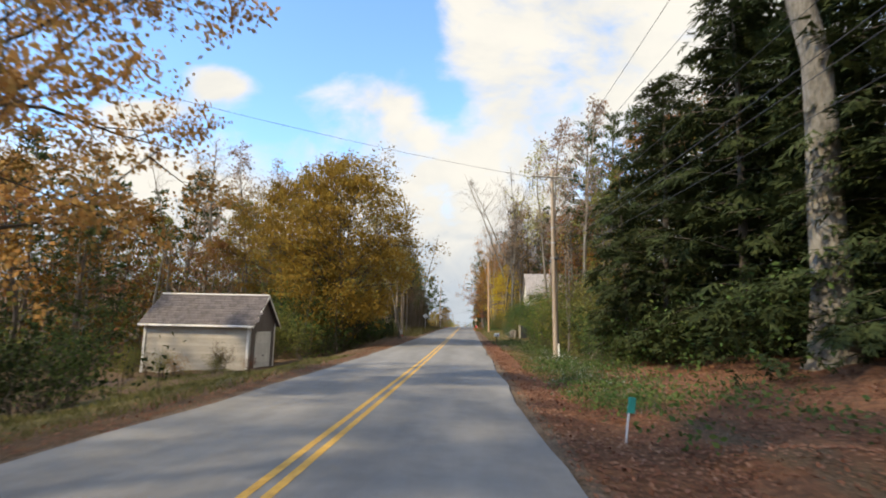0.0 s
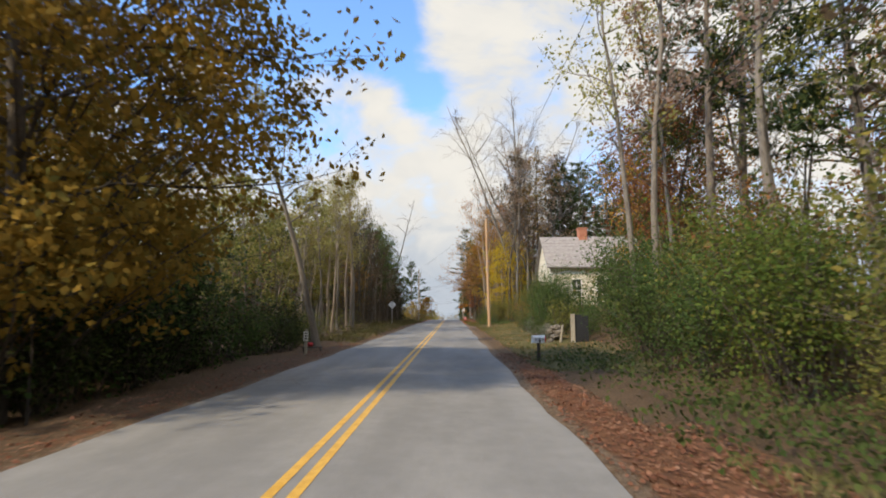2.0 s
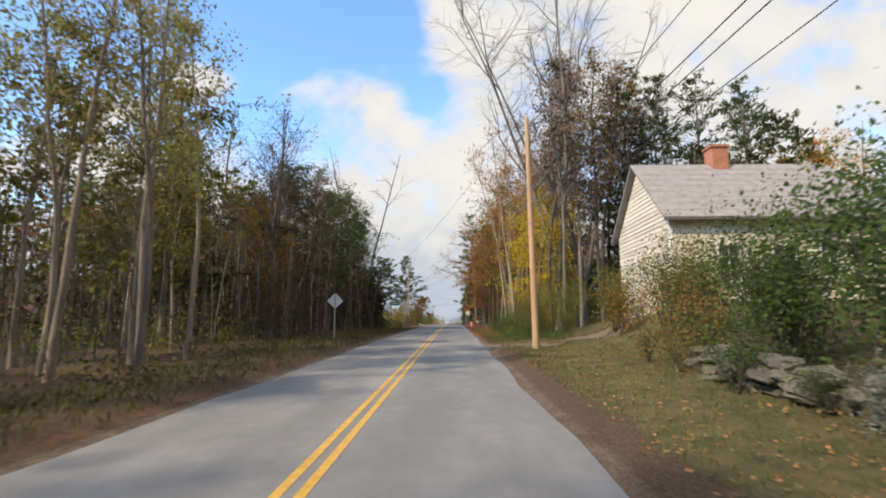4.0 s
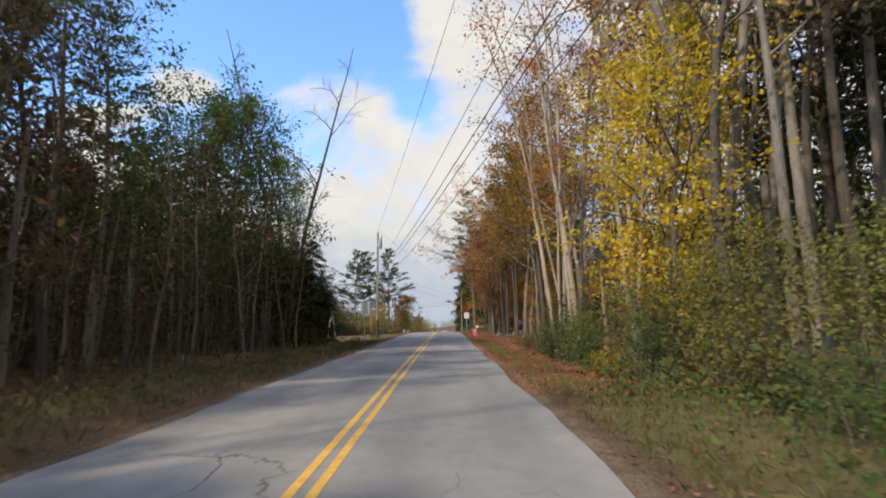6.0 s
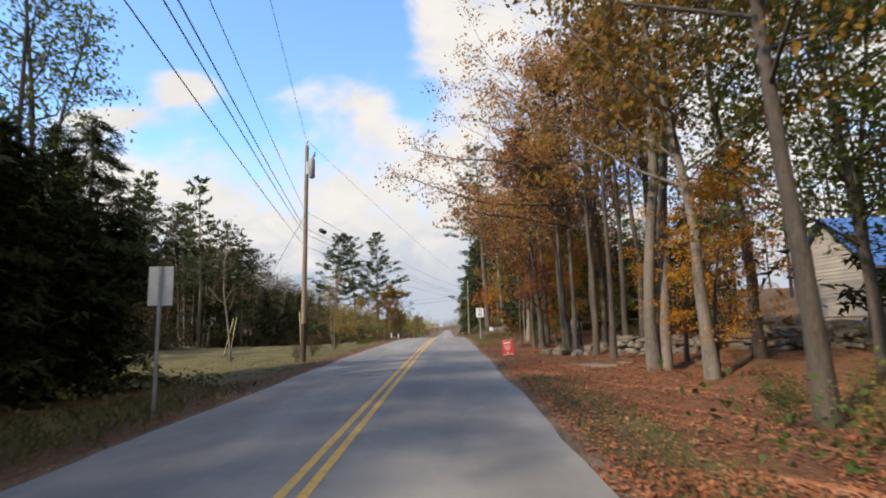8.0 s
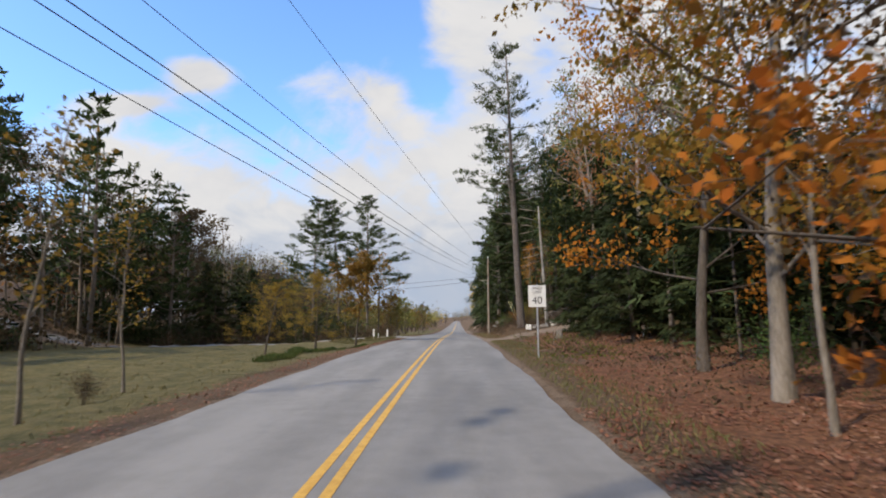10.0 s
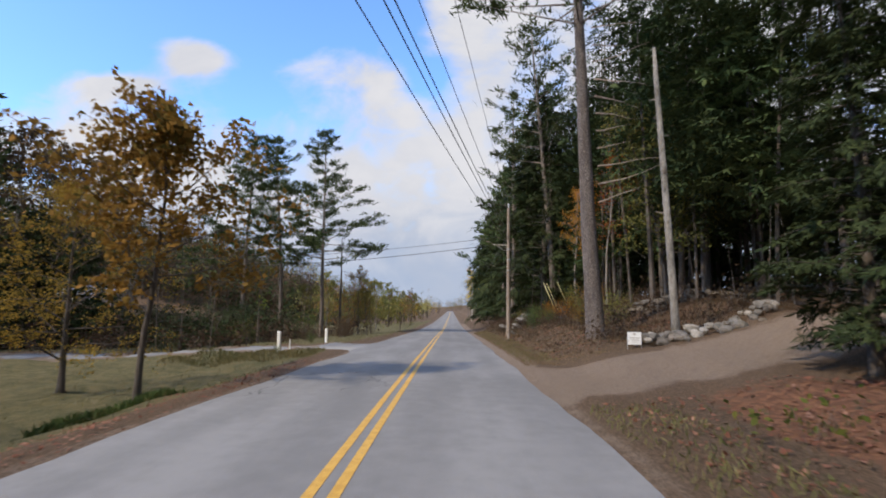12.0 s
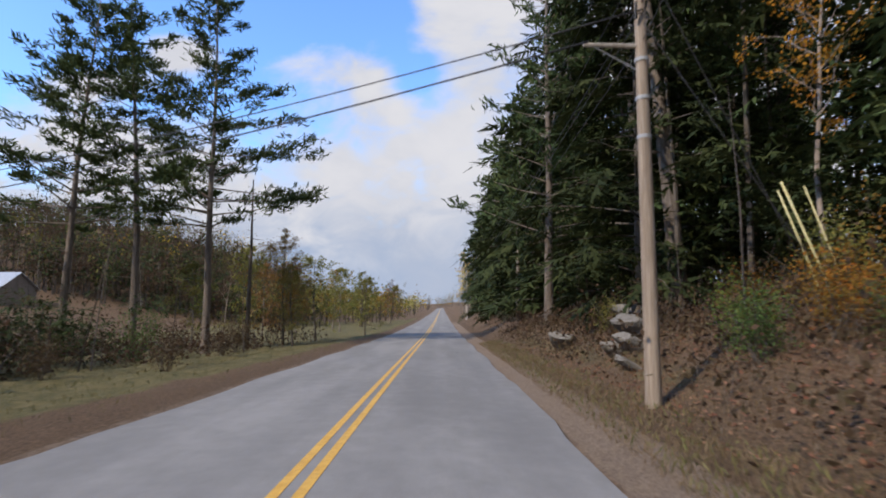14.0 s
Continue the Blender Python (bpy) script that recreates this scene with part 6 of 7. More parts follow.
# utility poles and wires
def utility_pole(x, y, h, wood, label, lean=(0, 0), arm=None, stain=False, guard=False, can=None, bracket=None, pad=(), fat=0.9):
    z = on(x, y)
    p = thing("utility_pole", x, y, z, label=label, category="utility pole", group="roadside utility poles")
    top = Vector((lean[0], lean[1], h))
    at = lambda s: top * s
    g = Geo()
    g.tube([at(-0.06), at(0), at(0.33), at(0.66), at(0.985), at(1.0)], [fat * q for q in (0.165, 0.16, 0.145, 0.125, 0.11, 0.08)], 14)
    part("pole", g, wood, p, smooth_shade=True)
    if stain:
        g = Geo()
        g.tube([at(-0.02), at(0.02), at(0.10), at(0.17)], [fat * q for q in (0.166, 0.167, 0.162, 0.155)], 14, False)
        part("stained_butt", g, CREOSOTE_AND_SHADE, p, "dark creosote-stained foot", True)
    if arm:
        s, half, ang = arm
        c = at(s)
        d = Vector((math.cos(radians(ang)), math.sin(radians(ang)), 0))
        g = Geo()
        g.tube([c - d * half + Vector((0, -0.16, 0)), c + d * half + Vector((0, -0.16, 0))], [0.06, 0.06], 4)
        a_ = part("crossarm", g, POLE_GREY, p, "weathered wooden crossarm")
        for k in (-0.95, -0.45, 0.45, 0.95):
            q = c + d * half * k + Vector((0, -0.16, 0.05))
            g = Geo()
            g.tube([q, q + Vector((0, 0, 0.08)), q + Vector((0, 0, 0.12)), q + Vector((0, 0, 0.22))], [0.02, 0.02, 0.055, 0.035], 8)
            part("insulator", g, SIGN_BACK, a_, "grey insulator")
        for sgn in (-1, 1):
            g = Geo()
            g.tube([c + d * half * 0.55 * sgn + Vector((0, -0.17, -0.03)), c + Vector((0, -0.15, -0.7))], [0.015, 0.015], 4)
            part("brace", g, STEEL, a_)
    else:
        g = Geo()
        g.tube([at(1.0), at(1.0) + Vector((0, 0, 0.1)), at(1.0) + Vector((0, 0, 0.14)), at(1.0) + Vector((0, 0, 0.26))], [0.025, 0.025, 0.06, 0.04], 8)
        part("insulator", g, SIGN_BACK, p, "grey insulator")
    if guard:
        g = Geo()
        g.tube([Vector((0.16, -0.1, -0.05)), Vector((0.16, -0.1, 0.85))], [0.045, 0.045], 8)
        part("cable_guard", g, SIGN_WHITE, p, "white plastic cable guard at the foot")
        g = Geo()
        g.tube([Vector((0.14, -0.1, 0.85)), Vector((0.12, -0.09, 2.0)), Vector((0.1, -0.08, h * 0.55))], [0.03, 0.022, 0.02], 6)
        part("riser_cable", g, WIRE, p, "black riser cable")
    if can:
        q = at(can) + Vector((0.27, -0.08, 0))
        g = Geo()
        g.tube([q - Vector((0, 0, 0.48)), q - Vector((0, 0, 0.45)), q + Vector((0, 0, 0.40)), q + Vector((0, 0, 0.48))], [0.10, 0.13, 0.13, 0.08], 14)
        t_ = part("transformer", g, CAN_PAINT, p, "grey transformer can", True)
        g = Geo()
        g.tube([q + Vector((0.05, 0, 0.46)), q + Vector((0.1, 0, 0.62)), q + Vector((0.12, 0, 0.75))], [0.03, 0.05, 0.03], 8)
        part("bushing", g, BLACK, t_)
        g = Geo()
        g.box(q.x - 0.28, q.y - 0.04, q.z - 0.3, q.x - 0.15, q.y + 0.04, q.z + 0.3)
        part("mount", g, STEEL, t_)
    if bracket:
        s, dx = bracket
        g = Geo()
        g.tube([at(s), at(s) + Vector((dx, 0, 0.02))], [0.04, 0.035], 6)
        b_ = part("bracket", g, POLE_GREY, p, "short side bracket")
        g = Geo()
        g.tube([at(s) + Vector((dx * 0.8, 0, -0.02)), at(s) + Vector((0, 0, -0.45))], [0.012, 0.012], 4)
        part("brace", g, STEEL, b_)
    for s in pad:
        g = Geo()
        q = at(s)
        g.tube([q + Vector((-0.12, -0.12, 0)), q + Vector((-0.14, -0.2, 0.25))], [0.03, 0.02], 6)
        part("cutout", g, BLACK, p)
    for s in (0.52, 0.60, 0.68):
        g = Geo()
        q = at(s)
        g.tube([q - Vector((0, 0, 0.03)), q + Vector((0, 0, 0.03))], [0.148 * fat, 0.148 * fat], 12, False)
        part("strap", g, CAN_PAINT, p)
    return Vector((x, y, z)), top


PA = utility_pole(6.72, 24.7, 10.9, POLE_WOOD, "brown weathered utility pole with wooden crossarm", (-0.12, 0.0), (0.955, 1.25, 8), guard=True, pad=(0.87,))
PB = utility_pole(4.78, 70.0, 10.1, POLE_NEW, "fresh orange-brown utility pole by the lawn", (-0.15, 0.2))
PC = utility_pole(-4.97, 121.2, 9.9, POLE_WOOD, "brown utility pole with transformer can and dark foot", (0.03, 0.1), stain=True, can=0.885, fat=0.76)
PD = utility_pole(4.47, 178.4, 8.1, POLE_WOOD, "pale grey utility pole with short bracket", (0.02, 0.1), bracket=(0.71, -0.95), pad=(0.76,), fat=0.78)
PE = utility_pole(5.6, 262, 9.2, POLE_GREY, "distant grey utility pole", (0, 0))
PZ_ = utility_pole(8.6, -24, 10.5, POLE_WOOD, "brown utility pole back along the road", (0, 0), (0.95, 1.2, 0))


def wire(a, b, sag, r=0.008, label="thin black overhead wire between poles"):
    a, b = Vector(a), Vector(b)
    g = Geo()
    mid = (a + b) / 2
    n = 22
    g.tube([a.lerp(b, k / n) - Vector((0, 0, 4 * sag * (k / n) * (1 - k / n))) - mid for k in range(n + 1)], [r] * (n + 1), 5)
    ob = new("overhead_wire", g.mesh("overhead_wire", WIRE, True))
    ob.location = mid
    return tagged(ob, label, "wire", "overhead wires")


def spot(pole, s, dx=0.0, dy=-0.14):
    o, t = pole
    return o + t * s + Vector((dx, dy, 0))


for a, b, sa, sb in ((PZ_, PA, 0.955, 0.955), (PA, PB, 0.955, 0.99)):
    wire(spot(a, sa, -1.1), spot(b, sb, -0.1), 0.5)
    wire(spot(a, sa, 1.1), spot(b, sb - 0.03, 0.1), 0.5)
for a, b in ((PZ_, PA), (PA, PB), (PB, PC), (PC, PD), (PD, PE)):
    up_a, up_b = (0.2 if q in (PD, PE) else 0.0 for q in (a, b))
    wire(spot(a, 0.68 + up_a), spot(b, 0.68 + up_b), 0.5, 0.008)
    wire(spot(a, 0.60 + up_a), spot(b, 0.60 + up_b), 0.55, 0.011, "thick black telephone cable between poles")
    wire(spot(a, 0.575 + up_a), spot(b, 0.575 + up_b), 0.6, 0.010, "thick black telephone cable between poles")
    wire(spot(a, 0.52 + up_a), spot(b, 0.52 + up_b), 0.65, 0.008)
for a, b in ((PB, PC), (PC, PD), (PD, PE)):
    wire(spot(a, 1.02), spot(b, 1.02), 0.45)
wire(spot(PA, 0.955, -1.15), (-24, 4, 11.5), 0.7)
wire(spot(PD, 0.71, -0.9), (-34, 196, 6.6), 0.9, 0.018)
wire(spot(PD, 0.78), (-34, 196, 7.4), 0.9, 0.014)
wire(spot(PD, 0.9), (7.9, 179.2, 2.1), 0.0, 0.010, "thin steel guy wire down to its anchor")
wire(spot(PD, 0.75), (7.6, 178.4, 2.2), 0.0, 0.010, "thin steel guy wire down to its anchor")
wire(spot(PC, 0.66), (-11.1, 127.2, 1.0), 0.0, 0.010, "thin steel guy wire down to its anchor")


def splice_case(p, d, size=0.55):
    g = Geo()
    d = Vector(d).normalized()
    g.tube([Vector(p) - d * size / 2, Vector(p) - d * size * 0.46, Vector(p) + d * size * 0.46, Vector(p) + d * size / 2], [0.07, 0.11, 0.11, 0.07], 8)
    tagged(new("splice_case", g.mesh("splice_case", BLACK)), "black cable splice case hanging on the wire", "cable box", "splice cases")


def hang(a, b, s, k, sag):
    p, q = spot(a, s), spot(b, s)
    return p.lerp(q, k) - Vector((0, 0, 4 * sag * k * (1 - k) + 0.1)), q - p


splice_case(*hang(PA, PB, 0.52, 0.012, 0.65))
splice_case(*hang(PZ_, PA, 0.52, 0.985, 0.65))
splice_case(*hang(PC, PD, 0.645, 0.035, 0.65))
splice_case(*hang(PC, PD, 0.66, 0.075, 0.6))
splice_case(*hang(PC, PD, 0.69, 0.085, 0.55))


def stake(x, y, h, lean, mat, label, r=0.015):
    g = Geo()
    g.tube([(0, 0, -0.15), (lean[0] * 0.5, lean[1] * 0.5, h * 0.5), (lean[0], lean[1], h)], [r, r, r * 0.9], 7)
    ob = new("guy_guard", g.mesh("guy_guard", mat, True))
    ob.location = (x, y, on(x, y))
    tagged(ob, label, "guard rod", "guy wire guards")


stake(7.9, 179.2, 2.2, (-1.0, -0.25), GUY_YELLOW, "pale yellow plastic guard on a guy wire")
stake(7.6, 178.5, 2.3, (-1.0, -0.1), GUY_YELLOW, "pale yellow plastic guard on a guy wire")
stake(8.6, 179.6, 2.2, (-1.0, -0.3), GUY_YELLOW, "pale yellow plastic guard on a guy wire")
stake(-11.1, 127.2, 2.3, (0.62, -0.1), GUY_YELLOW, "pale yellow plastic guard on a guy wire")
stake(-11.0, 127.9, 2.3, (0.35, 0.0), GUY_YELLOW, "pale yellow plastic guard on a guy wire")
stake(-5.9, 124.2, 2.2, (-0.1, 0.0), GUY_YELLOW, "pale yellow plastic guard on a guy wire")


# signs
def sign_post(root, h, mat=STEEL):
    g = Geo()
    g.box(-0.03, -0.02, -0.3, 0.03, 0.02, h, 0.008)
    part("post", g, mat, root)


def plate(poly, y0=-0.026, y1=-0.022):
    g = Geo()
    g.prism(poly, y0, y1, "y")
    return g


def bars(root, rows, mat, y=-0.031, name="text_bar"):
    for x0, x1, z, hgt in rows:
        g = Geo()
        g.box(x0, y, z - hgt / 2, x1, y + 0.003, z + hgt / 2)
        part(name, g, mat, root)


def lettering(root, text, x, z, size, mat, y=-0.032):
    cu_ = bpy.data.curves.new("lettering", "FONT")
    cu_.body, cu_.size, cu_.align_x, cu_.align_y, cu_.extrude = text, size, "CENTER", "CENTER", 0.0015
    tmp = bpy.data.objects.new("lettering", cu_)
    me_ = bpy.data.meshes.new_from_object(tmp)
    bpy.data.objects.remove(tmp)
    me_.materials.clear()
    me_.materials.append(mat)
    ob = new("lettering", me_)
    ob.parent = root
    ob.matrix_basis = pose(x, y, z, 90, 0, 0)


z0 = on(-4.7, 74.9)
dia = thing("diamond_sign", -4.7, 74.9, z0, 4, "bare metal back of a diamond road sign on a post", "road sign")
sign_post(dia, 2.42)
g = Geo()
g.prism([(0, 1.52), (0.41, 1.93), (0, 2.34), (-0.41, 1.93)], 0.024, 0.028, "y")
g.v = [(x, y, z + 0.1) for x, y, z in g.v]
plate_ob = part("plate", g, SIGN_BACK, dia, "scuffed aluminium diamond plate")
for zz in (1.75, 2.35):
    part("bolt", GeoBox(-0.012, 0.006, zz - 0.012, 0.012, 0.024, zz + 0.012), STEEL, dia)

rs = thing("rectangular_sign", -4.1, 108.1, on(-4.1, 108.1), 4, "grey back of a rectangular road sign on a post", "road sign")
sign_post(rs, 2.78)
g = Geo()
g.prism([(-0.23, 2.05), (0.23, 2.05), (0.23, 2.8), (-0.23, 2.8)], 0.024, 0.028, "y")
part("plate", g, SIGN_BACK, rs, "pale aluminium plate")
part("stiffener", GeoBox(-0.035, 0.004, 2.05, 0.035, 0.024, 2.8), STEEL, rs)

sp = thing("speed_limit_sign", 3.95, 140.6, on(3.95, 140.6), -3, "white speed limit sign on a steel post", "road sign")
sign_post(sp, 2.55)
part("plate", plate([(-0.30, 1.75), (0.30, 1.75), (0.30, 2.5), (-0.30, 2.5)]), SIGN_WHITE, sp, "white reflective plate")
lettering(sp, "SPEED", 0, 2.39, 0.13, INK)
lettering(sp, "LIMIT", 0, 2.25, 0.13, INK)
lettering(sp, "40", 0, 1.97, 0.36, INK)

rd = thing("yard_sign", 3.85, 119.9, on(3.85, 119.9) - 0.18, -6, "small red yard sign with white print", "yard sign")
rd.matrix_basis = rd.matrix_basis @ pose(0, 0, 0, 0, -5, 0) @ Matrix.Diagonal((0.92, 0.92, 0.92, 1))
for x in (-0.2, 0.22):
    g = Geo()
    g.tube([(x, 0, -0.15), (x, 0, 0.95 if x > 0 else 0.7)], [0.012, 0.012], 6)
    part("wire_leg", g, OLD_WOOD if x > 0 else STEEL, rd)
part("plate", plate([(-0.24, 0.28), (0.24, 0.28), (0.24, 0.92), (-0.24, 0.92)]), SIGN_RED, rd, "red plastic panel")
bars(rd, [(-0.225, 0.225, 0.905, 0.012), (-0.225, 0.225, 0.295, 0.012), (-0.16, 0.16, 0.80, 0.05)] + [(-0.15 + 0.02 * (k % 3), 0.15 - 0.03 * (k % 2), 0.70 - k * 0.05, 0.014) for k in range(5)] + [(-0.03, 0.03, 0.37, 0.05)], SIGN_WHITE)

ws = thing("yard_sign", 6.6, 162.8, on(6.6, 162.8), -8, "small white yard sign with faint print", "yard sign")
for x in (-0.2, 0.2):
    g = Geo()
    g.tube([(x, 0, -0.15), (x, 0, 0.5)], [0.01, 0.01], 6)
    part("wire_leg", g, STEEL, ws)
part("plate", plate([(-0.20, 0.14), (0.20, 0.14), (0.20, 0.52), (-0.20, 0.52)]), SIGN_WHITE, ws, "white plastic panel")
bars(ws, [(-0.035, 0.035, 0.46, 0.06), (-0.15, 0.15, 0.34, 0.02), (-0.13, 0.13, 0.28, 0.018), (-0.08, 0.08, 0.22, 0.015)], POLE_GREY)

# address marker, mailbox, plaque post
mk = thing("driveway_marker", 4.25, 3.2, on(4.25, 3.2), 10, "small teal marker plate on a pale stake", "marker")
g = Geo()
g.tube([(-0.06, 0, -0.2), (0.0, 0, 0.3), (0.06, 0, 0.62)], [0.018, 0.018, 0.016], 6)
part("stake", g, SIGN_BACK, mk)
part("plate", plate([(-0.02, 0.42), (0.10, 0.405), (0.13, 0.64), (0.01, 0.655)], -0.03, -0.022), TEAL, mk, "teal plate")

mb = thing("mailbox", 4.3, 39.35, on(4.3, 39.35) - 0.37, 8, "white rounded mailbox on a dark post", "mailbox")
g = Geo()
g.box(-0.05, 0.2, -0.3, 0.05, 0.3, 1.0, 0.01)
part("post", g, CREOSOTE_AND_SHADE, mb)
g = Geo()
arch = [(-0.11, 0.98), (0.11, 0.98)] + [(0.11 * math.cos(a * math.pi / 8), 1.12 + 0.11 * math.sin(a * math.pi / 8)) for a in range(0, 9)]
g.prism([(0.25 + a * 1.0, b) for a, b in arch], -0.21, 0.21)
body = part("body", g, SIGN_WHITE, mb, "white sheet-metal box")
bars(body, [(-0.16, -0.07, 1.10, 0.1), (-0.04, 0.05, 1.10, 0.1), (0.08, 0.15, 1.10, 0.1)], STEEL, 0.128, "number_bar")
part("latch", GeoBox(-0.02, 0.12, 1.0, 0.04, 0.136, 1.08), INK, body)
part("flag", GeoBox(0.18, 0.118, 1.02, 0.21, 0.13, 1.2), SIGN_RED, body)

pl = thing("plaque_post", -4.15, 41.9, on(-4.15, 41.9), 4, "grey post with a small white plaque", "post")
part("post", GeoBox(-0.05, -0.05, -0.2, 0.05, 0.05, 0.95, 0.01), OLD_WOOD, pl)
part("plaque", plate([(-0.09, 0.5), (0.09, 0.5), (0.09, 0.85), (-0.09, 0.85)], -0.06, -0.052), SIGN_WHITE, pl)
bars(pl, [(-0.05, 0.05, 0.78, 0.05), (-0.05, 0.05, 0.68, 0.05), (-0.05, 0.05, 0.58, 0.05)], INK, -0.064, "number_bar")
bn = thing("bench", -4.2, 43.0, on(-4.2, 43.0), 10, "low weathered plank bench at the road's edge", "bench")
part("plank", GeoBox(-0.4, -0.13, 0.17, 0.4, 0.13, 0.22, 0.01), BARK["dark"], bn)
for x in (-0.35, 0.3):
    part("leg", GeoBox(x, -0.11, -0.1, x + 0.06, 0.11, 0.17), BARK["dark"], bn)
g = Geo()
for k in range(9):
    a0 = k / 9 * math.tau
    g.tube([(0.13 * math.cos(a0) * s, 0.13 * math.sin(a0) * s, 0.02 + 0.2 * u) for s, u in ((0.25, 0), (0.9, 0.25), (1, 0.5), (0.8, 0.85), (0.2, 1))], [0.03, 0.06, 0.065, 0.055, 0.02], 6)
fl = new("red_gourd", g.mesh("red_gourd", SIGN_RED, True))
fl.location = (-4.28, 43.0, on(-4.2, 43.0) + 0.22)
fl.scale = (0.7, 0.7, 0.7)
tagged(fl, "red ribbed gourd lying on the bench", "gourd")

# gate post with a black board, and a leaning rail
gp = thing("board_gate", 6.75, 45.4, on(6.75, 45.4), -6, "pale wooden gate post with a black board panel", "gate")
part("post", GeoBox(-0.09, -0.09, -0.3, 0.09, 0.09, 1.25, 0.015), OLD_WOOD, gp, "pale weathered post")
for k in range(2):
    part("board", GeoBox(0.10 + k * 0.29, -0.02, 0.02, 0.385 + k * 0.29, 0.02, 1.22 - 0.05 * k, 0.004), DARK_BOARD, gp, "black painted board")
g = Geo()
g.tube([(6.25, 45.9, on(6.25, 45.9) - 0.2), (6.42, 45.95, on(6.4, 45.9) + 0.75)], [0.06, 0.05], 6)
tagged(new("leaning_post", g.mesh("leaning_post", OLD_WOOD)), "short leaning wooden post by the stone wall", "post")

# bollards at the side road, tank, stump
for x, y, lean in ((-6.35, 169.2, 0.0), (-6.2, 177.1, 0.02), (-6.0, 169.6, 0.3)):
    g = Geo()
    hgt, half = (0.95, 0.07) if lean < 0.1 else (0.42, 0.022)
    g.box(-half, -half, -0.2, half, half, hgt, half * 0.28)
    ob = new("white_bollard", g.mesh("white_bollard", WHITE))
    ob.location = (x, y, on(x, y))
    tagged(ob, "square white wooden post at the side road", "post", "white posts")

tk = thing("gas_tank", 9.2, 131.0, on(9.2, 131.0), 60, "white rounded gas tank on low feet", "tank")
g = Geo()
g.tube([(-0.8, 0, 0.62), (-0.74, 0, 0.62), (-0.55, 0, 0.62), (0.55, 0, 0.62), (0.74, 0, 0.62), (0.8, 0, 0.62)], [0.05, 0.27, 0.40, 0.40, 0.27, 0.05], 18)
part("shell", g, TANK, tk, smooth_shade=True)
g = Geo()
g.tube([(0, 0, 1.0), (0, 0, 1.15)], [0.13, 0.11], 12)
part("dome_lid", g, TANK, tk)
for x in (-0.4, 0.4):
    part("foot", GeoBox(x - 0.06, -0.3, -0.05, x + 0.06, 0.3, 0.28), STONE, tk)

g = Geo()
g.tube([(0, 0, -0.1), (0, 0, 0.08), (0.02, 0, 0.25), (0.04, 0, 0.42)], [0.29, 0.21, 0.155, 0.14], 11)
g.v = [(x * (1 + 0.15 * math.sin(5 * math.atan2(y, x))), y * (1 + 0.15 * math.sin(5 * math.atan2(y, x))), z + 0.03 * math.sin(9 * x)) for x, y, z in g.v]
st_ = new("tree_stump", g.mesh("tree_stump", BARK["grey"]))
st_.location = (6.6, 150.6, on(6.6, 150.6))
tagged(st_, "pale grey sawn tree stump on the leafy bank", "stump")

# dead snag and fallen pole
g = Geo()
sg = np.random.default_rng(5)
trunk_pts = bent((0, 0, -0.2), (0.01, 0, 1), 11.2, 9, 0.012, sg)
g.tube(trunk_pts, [0.17 - 0.015 * k for k in range(10)], 8)
sn = thing("dead_snag", -11.2, 204, on(-11.2, 204), label="tall dead tree trunk with a few stubs", category="tree")
part("trunk", g, BARK["dark"], sn, smooth_shade=True)
for k in range(9):
    p, _ = along(trunk_pts, 0.5 + 0.05 * k)
    g = Geo()
    g.tube(bent(p, (math.cos(k * 2.3), math.sin(k * 2.3), 0.1), 0.5 + 0.1 * (k % 4), 2, 0.1, sg), [0.03, 0.018, 0.006], 4)
    part("stub", g, BARK["dark"], sn)
g = Geo()
dead_pts = bent((0, 0, -0.2), (-0.03, 0, 1), 9.8, 9, 0.004, sg)
g.tube(dead_pts, [0.17, 0.125, 0.12, 0.115, 0.11, 0.105, 0.10, 0.09, 0.08, 0.05], 9)
dt = thing("dead_tree", 8.1, 163.3, on(8.1, 163.3), label="pale barkless dead trunk with broken top", category="tree")
part("trunk", g, BARK["ash"], dt, smooth_shade=True)
for k in range(5):
    p, _ = along(dead_pts, 0.3 + 0.13 * k)
    g = Geo()
    g.tube(bent(p, (math.cos(k * 2.1), math.sin(k * 2.1), 0.2), 0.3 + 0.15 * (k % 3), 2, 0.1, sg), [0.03, 0.02, 0.006], 4)
    part("stub", g, BARK["pale"], dt)
for x, y, a, L in ((6.3, 128.2, 25, 3.0),):
    g = Geo()
    g.tube(bent((0, 0, 0.08), (1, 0, 0.02), L, 5, 0.03, sg), [0.11, 0.11, 0.1, 0.09, 0.08, 0.06], 8)
    ob = new("fallen_log", g.mesh("fallen_log", BARK["dark"], True))
    ob.matrix_basis = pose(x, y, on(x, y), 0, 0, a)
    tagged(ob, "grey fallen log lying in the leaves", "log", "fallen logs")
# dead lower limbs of the old pine
pz = on(6.55, 166.9)
dl = np.random.default_rng(8)
for k in range(13):
    zz = 5.2 + k * 0.72
    g = Geo()
    pts = bent((0.36, 0, zz), (1, dl.uniform(-0.6, 0.2), dl.uniform(-0.15, 0.25)), dl.uniform(1.2, 2.6), 5, 0.1, dl)
    g.tube(pts, [0.035, 0.028, 0.02, 0.015, 0.01, 0.004], 5)
    ob = part("dead_limb", g, BARK["pale"], old_pine, "bare grey dead limb")
    ob.matrix_basis = old_pine.matrix_basis.inverted() @ pose(6.55, 166.9, pz)
old_pine.matrix_basis = old_pine.matrix_basis @ pose(0, 0, 0, 0, 1.5, 0)

